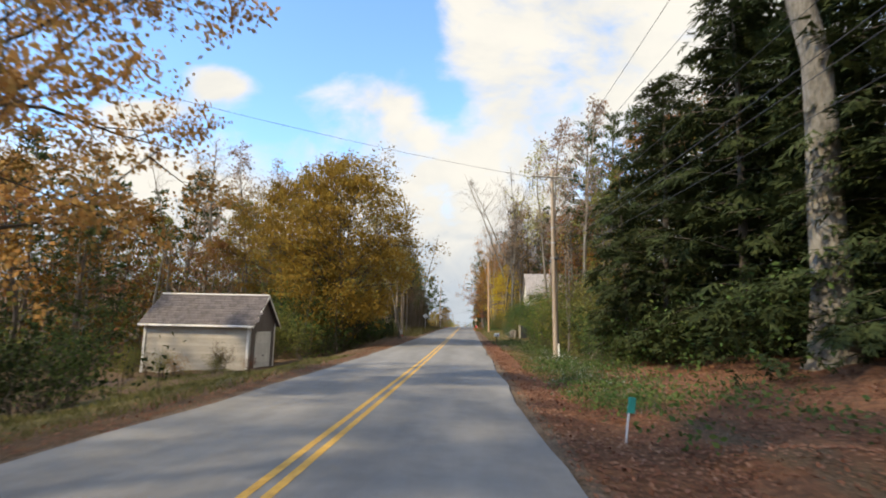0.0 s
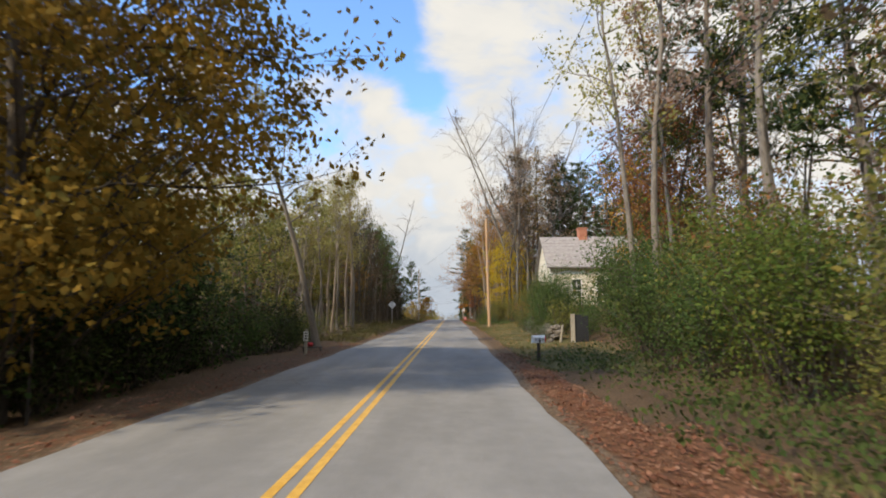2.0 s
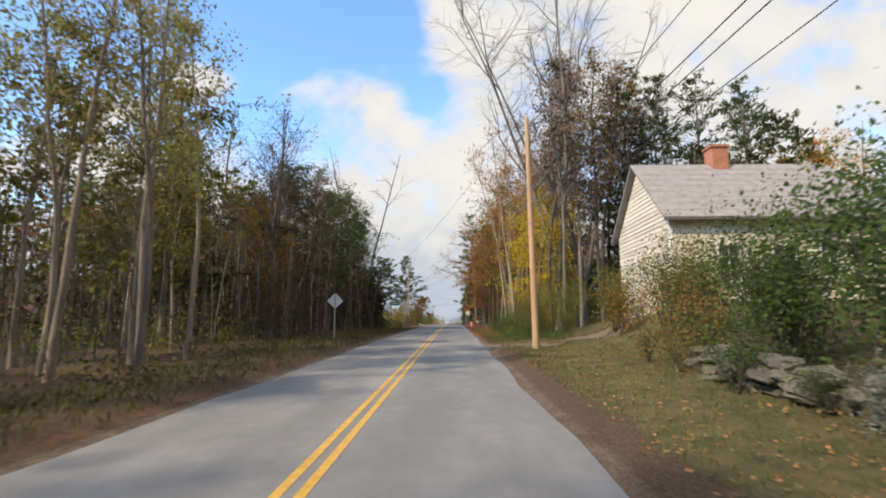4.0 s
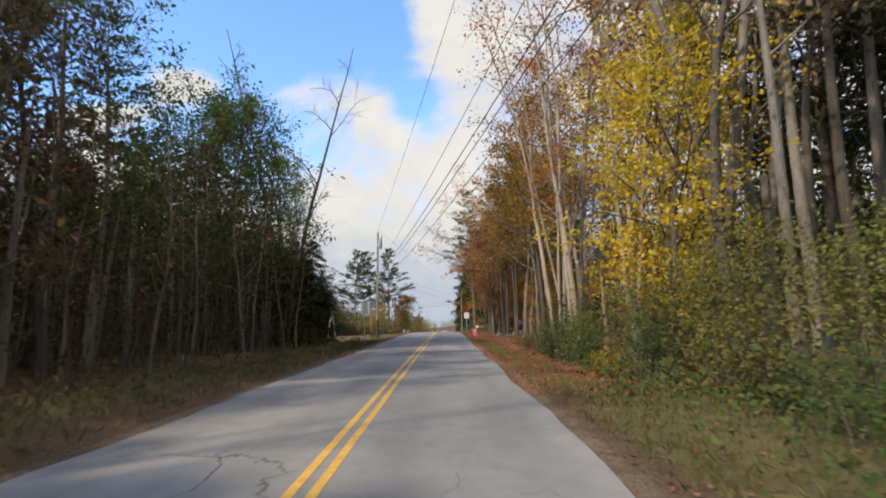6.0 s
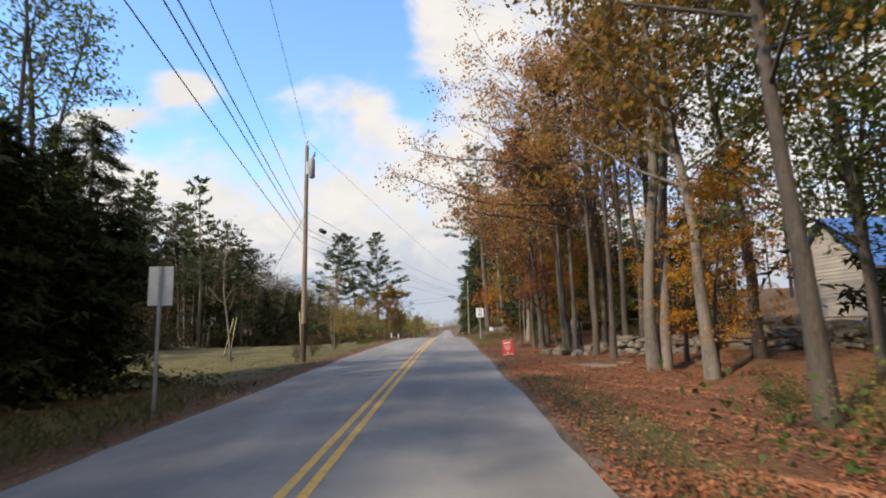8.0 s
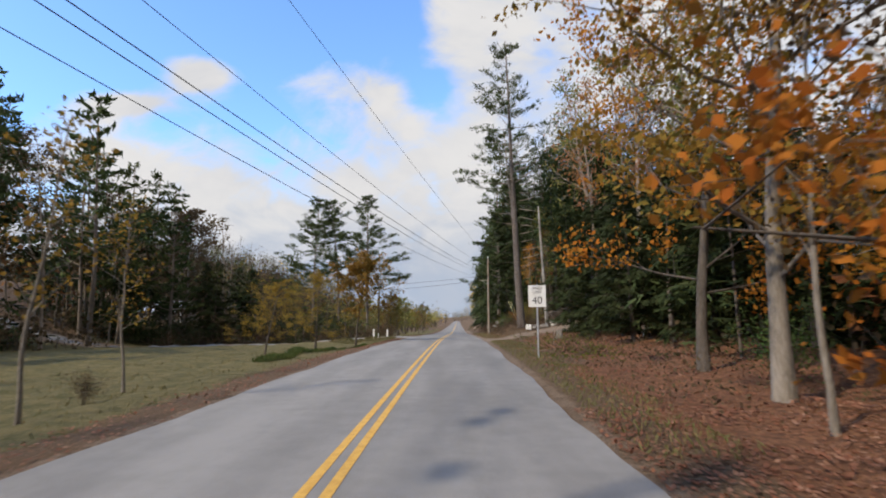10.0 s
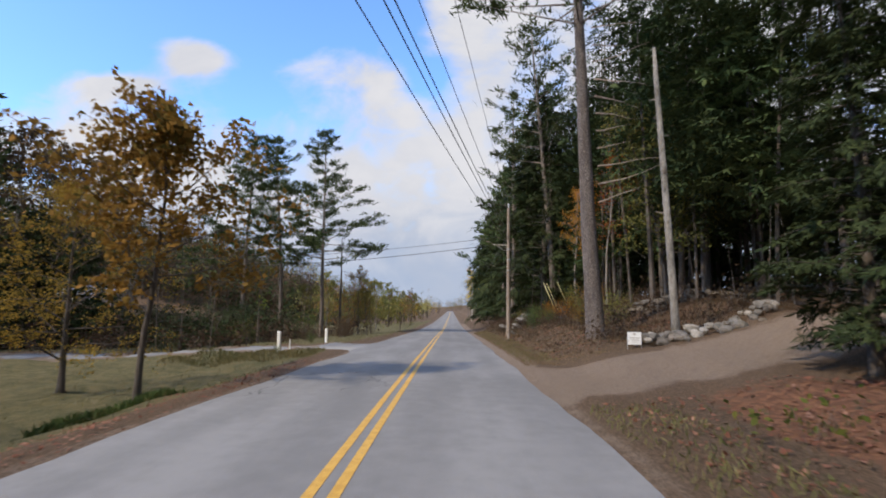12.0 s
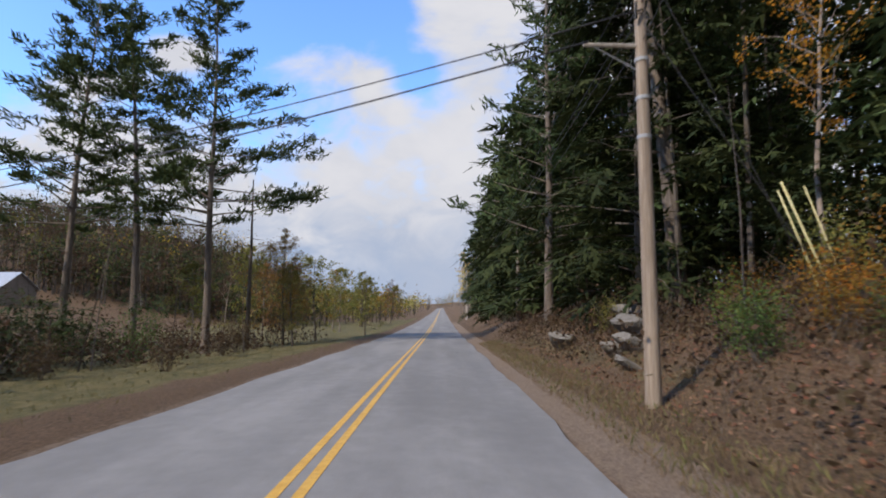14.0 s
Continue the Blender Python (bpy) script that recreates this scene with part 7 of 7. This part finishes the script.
# stone walls: each stone a piece
stone_meshes = [bricklike(k, *s).mesh("stone", STONE) for k, s in enumerate(((0.42, 0.32, 0.15), (0.3, 0.28, 0.18), (0.52, 0.36, 0.13), (0.26, 0.25, 0.12), (0.36, 0.3, 0.2), (0.58, 0.38, 0.16)))]


def stone_wall(name, pts, height, n, seed, label):
    g = random.Random(seed)
    w = thing(name, pts[0][0], pts[0][1], 0, label=label, category="stone wall")
    total = sum(math.dist(a, b) for a, b in zip(pts, pts[1:]))
    for k in range(n):
        s = g.uniform(0, total)
        for a, b in zip(pts, pts[1:]):
            L = math.dist(a, b)
            if s <= L:
                break
            s -= L
        x, y = a[0] + (b[0] - a[0]) * s / L, a[1] + (b[1] - a[1]) * s / L
        lay = g.random() ** 1.1
        x += g.gauss(0, 0.13 * (1.3 - lay))
        ob = new("stone", g.choice(stone_meshes))
        ob.parent = w
        ob.matrix_basis = pose(x - pts[0][0], y - pts[0][1], on(x, y) - 0.06 + lay * height, g.uniform(-9, 9), g.uniform(-9, 9), math.degrees(math.atan2(b[1] - a[1], b[0] - a[0])) + g.uniform(-25, 25))


stone_wall("stone_wall", ((6.3, 46.3), (6.5, 52.0), (6.9, 60.0)), 0.6, 150, 1, "low dry stone wall of grey field stones")
stone_wall("stone_wall", ((8.3, 119.8), (9.7, 117.2), (11.6, 115.6), (13.6, 113.5)), 0.6, 210, 2, "tumbled dry stone wall behind the maples")
stone_wall("stone_wall", ((8.6, 22.5), (9.4, 28.5)), 0.45, 60, 3, "old stone wall half hidden in weeds")
stone_wall("stone_wall", ((9.2, 170.5), (14, 171.5), (20, 173)), 0.45, 110, 4, "long low stone wall at the wood's edge")


LEDGE = grained("mossy_ledge_rock", (0.085, 0.078, 0.068), (0.21, 0.19, 0.165), 4, rough=0.95, rough_bump=0.9, wear=(0.07, 0.08, 0.045), dist=0.03)


def boulder(x, y, size, seed, mat=PALE_STONE, label="pale boulder half sunk in fallen leaves", squash=0.7, lift=0.0, tip=0.0):
    bm = bmesh.new()
    edge = 0.74 if size > 0.33 else 0.92
    bmesh.ops.create_icosphere(bm, subdivisions=2 if size < 0.45 else 3, radius=1)
    for v in bm.verts:
        n = noise.noise(v.co * 1.1 + Vector((seed * 3.7, 0, 0))) * 0.45 + noise.noise(v.co * 3 + Vector((0, seed, 0))) * 0.12
        v.co *= 1 + n
        v.co = Vector([max(-edge, min(edge, c)) for c in v.co])
    me_ = bpy.data.meshes.new("boulder")
    bm.to_mesh(me_)
    bm.free()
    me_.materials.append(mat)
    ob = new("boulder", me_)
    ob.matrix_basis = pose(x, y, on(x, y) + size * 0.22 + lift, 0, tip, seed * 47 if tip == 0 else seed * 9) @ Matrix.Diagonal((size, size * 0.8, size * squash, 1))
    tagged(ob, label, "boulder", "boulders")


for k, (x, y, s) in enumerate(((6.1, 120.7, 0.40), (6.9, 120.8, 0.32), (7.5, 121.5, 0.34), (6.6, 122.4, 0.34), (8.1, 121.3, 0.3), (6.9, 128.6, 0.4), (5.6, 121.0, 0.24), (6.5, 121.3, 0.36), (6.6, 120.2, 0.2), (7.2, 120.4, 0.22), (7.9, 120.7, 0.28))):
    boulder(x, y, s, k + 1, PALE_STONE if k == 5 else STONE)
heap = random.Random(14)
for k in range(60):
    x = 6.8 + 4.6 * heap.random()
    side = heap.uniform(-0.5, 1.0)
    boulder(x, 162.7 + side + 0.22 * max(0, x - 8), heap.uniform(0.11, 0.22) * (1.35 if k % 7 == 0 else 1), k + 11, PALE_STONE if k % 5 == 0 else LEDGE if k % 2 else STONE, "weathered stone in the heap beside the drive", lift=0.3 * max(0, 0.6 - abs(side - 0.3)))
for k, (x, y, s) in enumerate(((5.15, 181.2, 0.42), (5.6, 182.2, 0.62), (6.2, 183.5, 0.8), (5.5, 183.0, 0.5), (6.9, 185.4, 0.9), (5.3, 187.6, 0.7))):
    boulder(x, y, s, k + 21, LEDGE, "sloping grey ledge rock jutting from the bank", 0.26, tip=-34)

# bushes along the road; some under the oaks take hemlock colour as their shade
random.seed(9)
for k, (x, y, h, lf) in enumerate((
        (7.6, 31.5, 3.6, "mid"), (8.2, 33.2, 4.0, "mid"), (7.4, 34.8, 3.0, "green"), (9.4, 35.5, 3.8, "olive"), (8.6, 37.2, 3.2, "green"), (9.3, 30.4, 3.2, "olive"), (7.7, 29.6, 1.5, "olive"),
        (8.3, 26.8, 0.9, "olive"), (6.4, 26.2, 0.5, "aster"), (7.2, 21.5, 0.8, "olive"), (7.6, 38.6, 3.2, "green"), (8.7, 40.4, 3.8, "green"), (7.3, 36.6, 2.4, "green"), (9.9, 38.8, 4.4, "olive"), (10.6, 36.0, 4.4, "brown"), (9.0, 33.8, 3.6, "green"), (8.8, 24.6, 3.0, "green"), (9.4, 27.5, 3.4, "green"), (8.4, 21.4, 2.6, "green"), (8.0, 18.0, 1.7, "green"),
        (8.0, 47.5, 1.4, "green"), (8.4, 49.0, 1.7, "green"), (8.9, 51.6, 1.9, "green"), (9.7, 54.0, 1.9, "green"), (7.6, 46.8, 1.1, "green"), (9.4, 48.6, 1.6, "olive"), (10.6, 52.6, 1.6, "green"), (8.8, 45.8, 2.4, "green"), (9.6, 46.4, 2.6, "green"), (-5.5, 45.0, 1.7, "hemlock"), (-6.2, 43.8, 2.2, "hemlock"), (-5.3, 47.0, 1.3, "green"), (-6.6, 46.4, 2.4, "hemlock"), (-5.2, 43.6, 1.2, "green"), (-6.4, 49.4, 1.6, "green"), (-7.2, 44.4, 2.6, "hemlock"), (7.3, 55.0, 3.6, "green"), (8.6, 56.5, 4.0, "green"), (9.6, 55.0, 1.6, "olive"), (8.8, 64, 3.0, "olive"), (9.1, 67, 3.4, "olive"), (8.6, 70.5, 2.6, "gold"), (9.0, 73.0, 3.0, "olive"), (7.4, 62, 2.2, "brown"), (8.8, 50.0, 1.6, "green"), (8.0, 53.0, 2.6, "green"), (9.0, 56.0, 2.3, "green"), (8.4, 59.0, 3.0, "green"), (9.6, 61.5, 2.6, "green"), (8.2, 63.5, 2.8, "olive"), 
        (6.2, 48.9, 0.95, "green"), (6.1, 50.1, 0.9, "green"), (6.3, 55.5, 0.9, "green"), (6.6, 62.5, 1.0, "olive"), (9.2, 44.6, 4.2, "green"), (10.4, 46.5, 5.0, "green"), (8.7, 42.0, 2.6, "olive"),
        (6.2, 81.5, 2.2, "olive"), (6.9, 83.9, 3.4, "olive"), (7.6, 85.5, 2.6, "olive"), (6.0, 86.2, 2.2, "green"), (8.4, 82.3, 3.2, "olive"), (5.9, 79.6, 1.2, "green"), (7.2, 88.6, 3.0, "olive"), (8.2, 79.8, 1.5, "green"),
        (17, 93, 2.2, "pale"), (19, 95, 2.4, "green"), (21.5, 94, 2.0, "pale"), (15.5, 96, 1.8, "green"), (24, 93, 2.6, "green"),
        (6.4, 93.5, 2.3, "mid"), (6.5, 95.5, 2.7, "green"), (5.9, 97.0, 2.0, "green"), (6.2, 98.6, 1.6, "green"), (6.1, 101.0, 1.3, "brown"), (6.9, 94.4, 2.2, "green"), (5.6, 101.5, 0.9, "green"), (5.8, 90.6, 1.3, "green"), (7.0, 103.0, 1.0, "green"), (5.6, 87.8, 1.0, "yellow"),
        (6.6, 106.5, 1.0, "green"), (6.4, 121.0, 0.7, "green"), (7.2, 105.2, 1.3, "olive"), (6.3, 126.2, 1.0, "green"), (7.6, 133.0, 1.6, "green"),
        (5.95, 178.1, 1.2, "green"), (6.3, 178.9, 1.3, "mid"), (6.9, 177.8, 1.2, "gold"), (7.5, 178.2, 1.3, "orange"), (8.2, 179.2, 1.6, "gold"), (8.9, 180.2, 1.9, "olive"), (7.4, 180.8, 1.4, "gold"), (9.6, 178.6, 2.0, "gold"), (6.6, 176.2, 1.0, "green"), (9.2, 176.4, 1.6, "brown"), (8.2, 175.0, 1.2, "olive"), (7.4, 172.5, 1.4, "gold"), (6.2, 185.6, 1.2, "olive"), (8.4, 170.5, 1.6, "olive"),
        (-11.5, 18.6, 1.1, "brown"), (-10.0, 20.0, 1.4, "dead"), (-12.6, 19.2, 1.3, "olive"), (-13.4, 18.2, 1.5, "olive"), (-12.2, 17.6, 0.9, "dead"), (-9.6, 18.4, 0.9, "olive"), (-14.3, 19.3, 1.5, "olive"), (-8.9, 20.4, 0.7, "brown"),
        (-7.6, 5.6, 2.3, "hemlock"), (-8.0, 7.6, 2.4, "green"), (-7.2, 3.4, 2.2, "hemlock"), (-9.4, 8.6, 2.2, "green"), (9.0, 22.4, 4.6, "olive"), (9.6, 25.2, 5.0, "olive"), (8.9, 28.0, 4.4, "olive"), (10.4, 29.6, 5.0, "green"), (6.2, 51.8, 1.3, "green"), (6.4, 57.6, 1.5, "green"), (6.3, 54.2, 1.1, "aster"), (6.5, 60.2, 1.3, "olive"), (-8.4, 27.0, 2.6, "olive"), (-10.4, 27.8, 3.2, "olive"), (-7.3, 28.8, 2.2, "hemlock"), (-7.0, 32.5, 2.4, "hemlock"), (-6.8, 36.0, 2.2, "hemlock"), (-7.4, 38.6, 2.6, "hemlock"), (-6.4, 42.5, 1.8, "green"), (-8.6, 35.0, 3.2, "hemlock"), (-9.6, 38.0, 3.6, "hemlock"), (-6.6, 48.6, 1.5, "olive"), (-7.8, 45.5, 2.6, "green"),
        (9.6, 45.4, 3.2, "dead"), (10.7, 47.0, 4.0, "olive"), (9.4, 43.9, 2.2, "dead"), (10.1, 44.5, 2.8, "green"), (11.5, 48.6, 4.0, "dead"), (6.0, 47.6, 0.8, "aster"), (6.4, 51.2, 1.9, "green"), (7.1, 49.9, 2.2, "olive"), (7.6, 58.2, 3.4, "green"),
        (-5.6, 122.4, 0.8, "dead"), (-9.5, 124.5, 0.5, "dead"), (-6.0, 132.4, 0.7, "dead"), (-5.4, 124.6, 1.2, "dead"), (-7.5, 178.5, 0.7, "green"), (-6.3, 168.9, 0.4, "green"),
        (-9.5, 184.5, 1.4, "dead"), (-7.2, 186.5, 1.6, "dead"), (-13, 182, 1.8, "olive"), (-16, 185, 2.2, "green"), (-19, 188, 2.4, "dead"), (-12.4, 194, 2.6, "green"), (-17, 196, 2.6, "green"), (-9.6, 198, 2.2, "dead"), (-8.2, 193, 1.4, "dead"), (-21, 183, 2.2, "dead"))):
    bush(x, y, h, lf, k)
for k, (x, y, h) in enumerate(((-6.9, 88, 7), (-7.2, 91, 8), (-6.8, 94.5, 7.5), (-7.4, 97, 8.5), (-6.7, 99.4, 6.5), (-7.0, 102.5, 7), (-7.9, 86, 7.5), (-7.1, 82.5, 7), (-6.9, 78.5, 6.5), (7.9, 27.2, 8.0), (8.4, 28.8, 8.6), (9.8, 25.8, 9.0), (5.4, 127.5, 6.5), (5.9, 129.2, 7.0))):
    sapling(x, y, h, "dead", "grey", k)

# fallen leaves and grass on the verges
def litter(name, rects, n, leaf, size, seed, label, flat=0.75, lift=0.02):
    g = np.random.default_rng(seed)
    areas = np.array([(c - a) * (d - b) for a, b, c, d in rects])
    pick = g.choice(len(rects), n, p=areas / areas.sum())
    r = np.array(rects)[pick]
    x, y = g.uniform(r[:, 0], r[:, 2]), g.uniform(r[:, 1], r[:, 3])
    keep = (0.5 + 0.5 * np.sin(1.3 * x + 0.5 * y) * np.sin(0.8 * y - x) + g.uniform(0, 0.9, n)) > 0.5
    x, y = x[keep], y[keep]
    z = ground_z(x, y, True) + lift + g.uniform(0, 0.02, len(x))
    me_ = leaf_mesh(name, np.stack([x, y, z], 1), size, LEAF[leaf], g, 0.75, flat)
    tagged(new(name, me_), label, "ground cover", kind="stuff")


litter("fallen_leaves", [(3.0, -4, 5.2, 30), (4.5, -4, 10, 14), (3.0, 30, 4.2, 42)], 30000, "litter", 0.065, 1, "russet fallen leaves drifted along the road edge")
# one leaf cover: its sunlit stretch coloured bright, the shaded stretch beyond coloured dull
litter("fallen_leaves", [(2.85, 84, 8.5, 104), (3.0, 102, 9.5, 116)], 44000, "fresh", 0.06, 2, "orange fallen leaves under the maples, coloured bright for the sun")
litter("fallen_leaves", [(3.0, 114, 9.5, 131)], 26000, "litter", 0.06, 8, "russet fallen leaves between the trunks, coloured dull for the shade")
litter("fallen_leaves", [(3.6, 130, 9, 156), (4.6, 164, 9.5, 192)], 12000, "litter", 0.08, 3, "brown fallen leaves on the wooded bank")
litter("fallen_leaves", [(-4.6, -4, -3.05, 48), (-5.0, 92, -3.1, 118), (-4.4, 118, -3.1, 164)], 11000, "litter", 0.06, 4, "scattered fallen leaves on the verge")


def grass(name, rects, n, h, seed, label, leaf="grass"):
    g = np.random.default_rng(seed)
    areas = np.array([(c - a) * (d - b) for a, b, c, d in rects])
    r = np.array(rects)[g.choice(len(rects), n, p=areas / areas.sum())]
    x, y = g.uniform(r[:, 0], r[:, 2]), g.uniform(r[:, 1], r[:, 3])
    z = ground_z(x, y, True)
    dirs = np.stack([g.normal(0, 0.35, n), g.normal(0, 0.35, n), np.ones(n)], 1)
    me_ = leaf_mesh(name, np.stack([x, y, z + h * 0.4], 1), h, LEAF[leaf], g, 0.075 if leaf == "straw" else 0.13, 0.0, dirs)
    tagged(new(name, me_), label, "grass", kind="stuff")


grass("verge_grass", [(-6.5, -4, -3.7, 21), (4.2, 6, 6.2, 28), (-12, 9, -6.5, 20.5)], 15000, 0.16, 1, "rough green and straw grass on the verge")
grass("verge_grass", [(3.7, 36, 6.6, 70), (3.6, 62, 8, 75)], 11000, 0.12, 2, "short green lawn grass in front of the wall")
grass("verge_grass", [(7, 75, 24, 92), (5.5, 75, 10, 82)], 9000, 0.13, 6, "thin green and straw grass of the side lawn")
grass("verge_grass", [(3.3, 76, 8, 86)], 5000, 0.15, 7, "short green grass beside the dirt drive")
litter("fallen_leaves", [(3.1, 70, 8, 86), (8, 66, 22, 84)], 5000, "litter", 0.08, 5, "scattered fallen leaves on the drive and lawn")
litter("fallen_leaves", [(3.6, 40, 8, 70)], 3000, "fresh", 0.07, 6, "scattered fallen leaves on the lawn")
grass("verge_grass", [(-5.8, 48, -3.4, 112)], 9000, 0.22, 3, "dry straw-coloured grass along the wood")
grass("verge_grass", [(3.2, 84, 4.8, 112), (3.2, 128, 4.6, 155.6), (3.4, 164, 4.6, 200)], 12000, 0.12, 4, "thin dry grass at the road edge")
grass("verge_grass", [(-12, 114, -3.8, 165), (-12, 172, -3.6, 200)], 9000, 0.11, 5, "mown olive grass of the roadside field")
grass("verge_grass", [(3.3, 162.6, 4.3, 200)], 12000, 0.12, 8, "short dry grass along the bank's foot", "straw")
grass("verge_grass", [(4.0, 162.5, 8.5, 196)], 26000, 0.13, 9, "thin dry russet grass on the bank", "straw")
grass("verge_grass", [(-6.2, 141, -5.4, 146.5), (-6.0, 148, -5.3, 153), (-5.8, 150.5, -5.2, 152), (-5.7, 155, -5.1, 159)], 4200, 0.24, 10, "tall dark green grass in the field ditch", "green")
litter("fallen_leaves", [(4.2, 163.5, 9.5, 186)], 6000, "litter", 0.06, 7, "brown fallen leaves thick on the bank")
grass("verge_grass", [(-9.5, 165.4, -4.2, 168.7)], 2600, 0.20, 27, "rough olive grass beside the lane")
grass("verge_grass", [(6.5, 163, 13, 178)], 9000, 0.22, 28, "dull brown low growth on the wood's edge", "dead")

# flat slabs over a dry stone culvert, and pale rubble on the terrace
cul = thing("stone_culvert", 6.3, 116.3, on(6.3, 116.3) - 0.06, label="flat stone slabs laid over a dark culvert in the leaves", category="culvert")
for k, (x0, x1, y0, y1, z0, z1) in enumerate(((-0.75, 0.72, -0.35, 0.5, 0.10, 0.19), (0.85, 1.95, -0.3, 0.5, 0.06, 0.16), (0.9, 1.8, -0.25, 0.45, 0.165, 0.25))):
    part("slab", GeoBox(x0, y0, z0, x1, y1, z1, 0.03), LEDGE, cul, "weathered flat slab")
for x0, x1 in ((-0.8, -0.5), (0.45, 0.85), (1.5, 1.9)):
    part("footing", GeoBox(x0, -0.28, -0.25, x1, 0.42, 0.10, 0.04), LEDGE, cul)
# solid dark block in place of the shade below the slab
part("recess", GeoBox(-0.5, 0.1, -0.2, 0.45, 0.4, 0.095), CREOSOTE_AND_SHADE, cul, "dark block standing for the shade in the hollow")
pile = random.Random(31)
for k in range(9):
    boulder(13.0 + 2.0 * pile.random(), 118.6 + 1.0 * pile.random(), pile.uniform(0.22, 0.42), k + 71, PALE_STONE, "pale stone in the rubble on the terrace", lift=0.15 * (k % 2))

# thin dead saplings leaning on the bank
sd = np.random.default_rng(77)
for x, y, h, lx in ((5.7, 147.4, 1.1, 0.12), (7.3, 174.2, 1.4, -0.4)):
    g = Geo()
    g.tube(bent((0, 0, -0.1), (lx, sd.uniform(-0.2, 0.2), 1), h, 4, 0.06, sd), [0.02, 0.018, 0.015, 0.011, 0.006], 5)
    ob = new("dead_sapling", g.mesh("dead_sapling", BARK["pale"], True))
    ob.location = (x, y, on(x, y))
    tagged(ob, "thin pale dead sapling leaning on the bank", "sapling", "dead saplings")

# long limbs of the wide maple reaching over the road
lg = np.random.default_rng(21)
limb_geo, tips = Geo(), []
for z, aim, L in ((6.6, (-1, -0.25, 0.30), 8.2), (8.2, (-1, 0.15, 0.36), 7.4), (5.6, (-0.9, -0.6, 0.34), 6.4)):
    main = bent((0, 0, z), aim, L, 9, 0.11, lg)
    limb_geo.tube(main, [0.06 * (1 - 0.09 * k) for k in range(10)], 6)
    for j in range(26):
        q, d = along(main, 0.25 + 0.75 * j / 26)
        tw = bent(q, d * 0.8 + Vector(lg.normal(0, 0.6, 3)) + Vector((0, 0, 0.1)), lg.uniform(0.6, 1.7), 4, 0.2, lg)
        limb_geo.tube(tw[::2], [0.014, 0.009, 0.003], 4, False)
        for k in range(3):
            c, _ = along(tw, 0.35 + 0.3 * k)
            tips.append(np.array(c) + lg.normal(0, 1, (9, 3)) * (0.2, 0.2, 0.12))
there = wide_maple.matrix_basis.inverted() @ pose(6.9, 121.2, gz(6.9, 121.2))
ob = part("overhanging_limb", limb_geo, BARK["dark"], wide_maple, "long dark limb over the road", True)
ob.matrix_basis = there
ob = part("limb_foliage", leaf_mesh("limb_foliage", np.concatenate(tips), 0.13, LEAF["rust"], lg), None, wide_maple)
ob.matrix_basis = there
tagged(ob, kind="stuff")
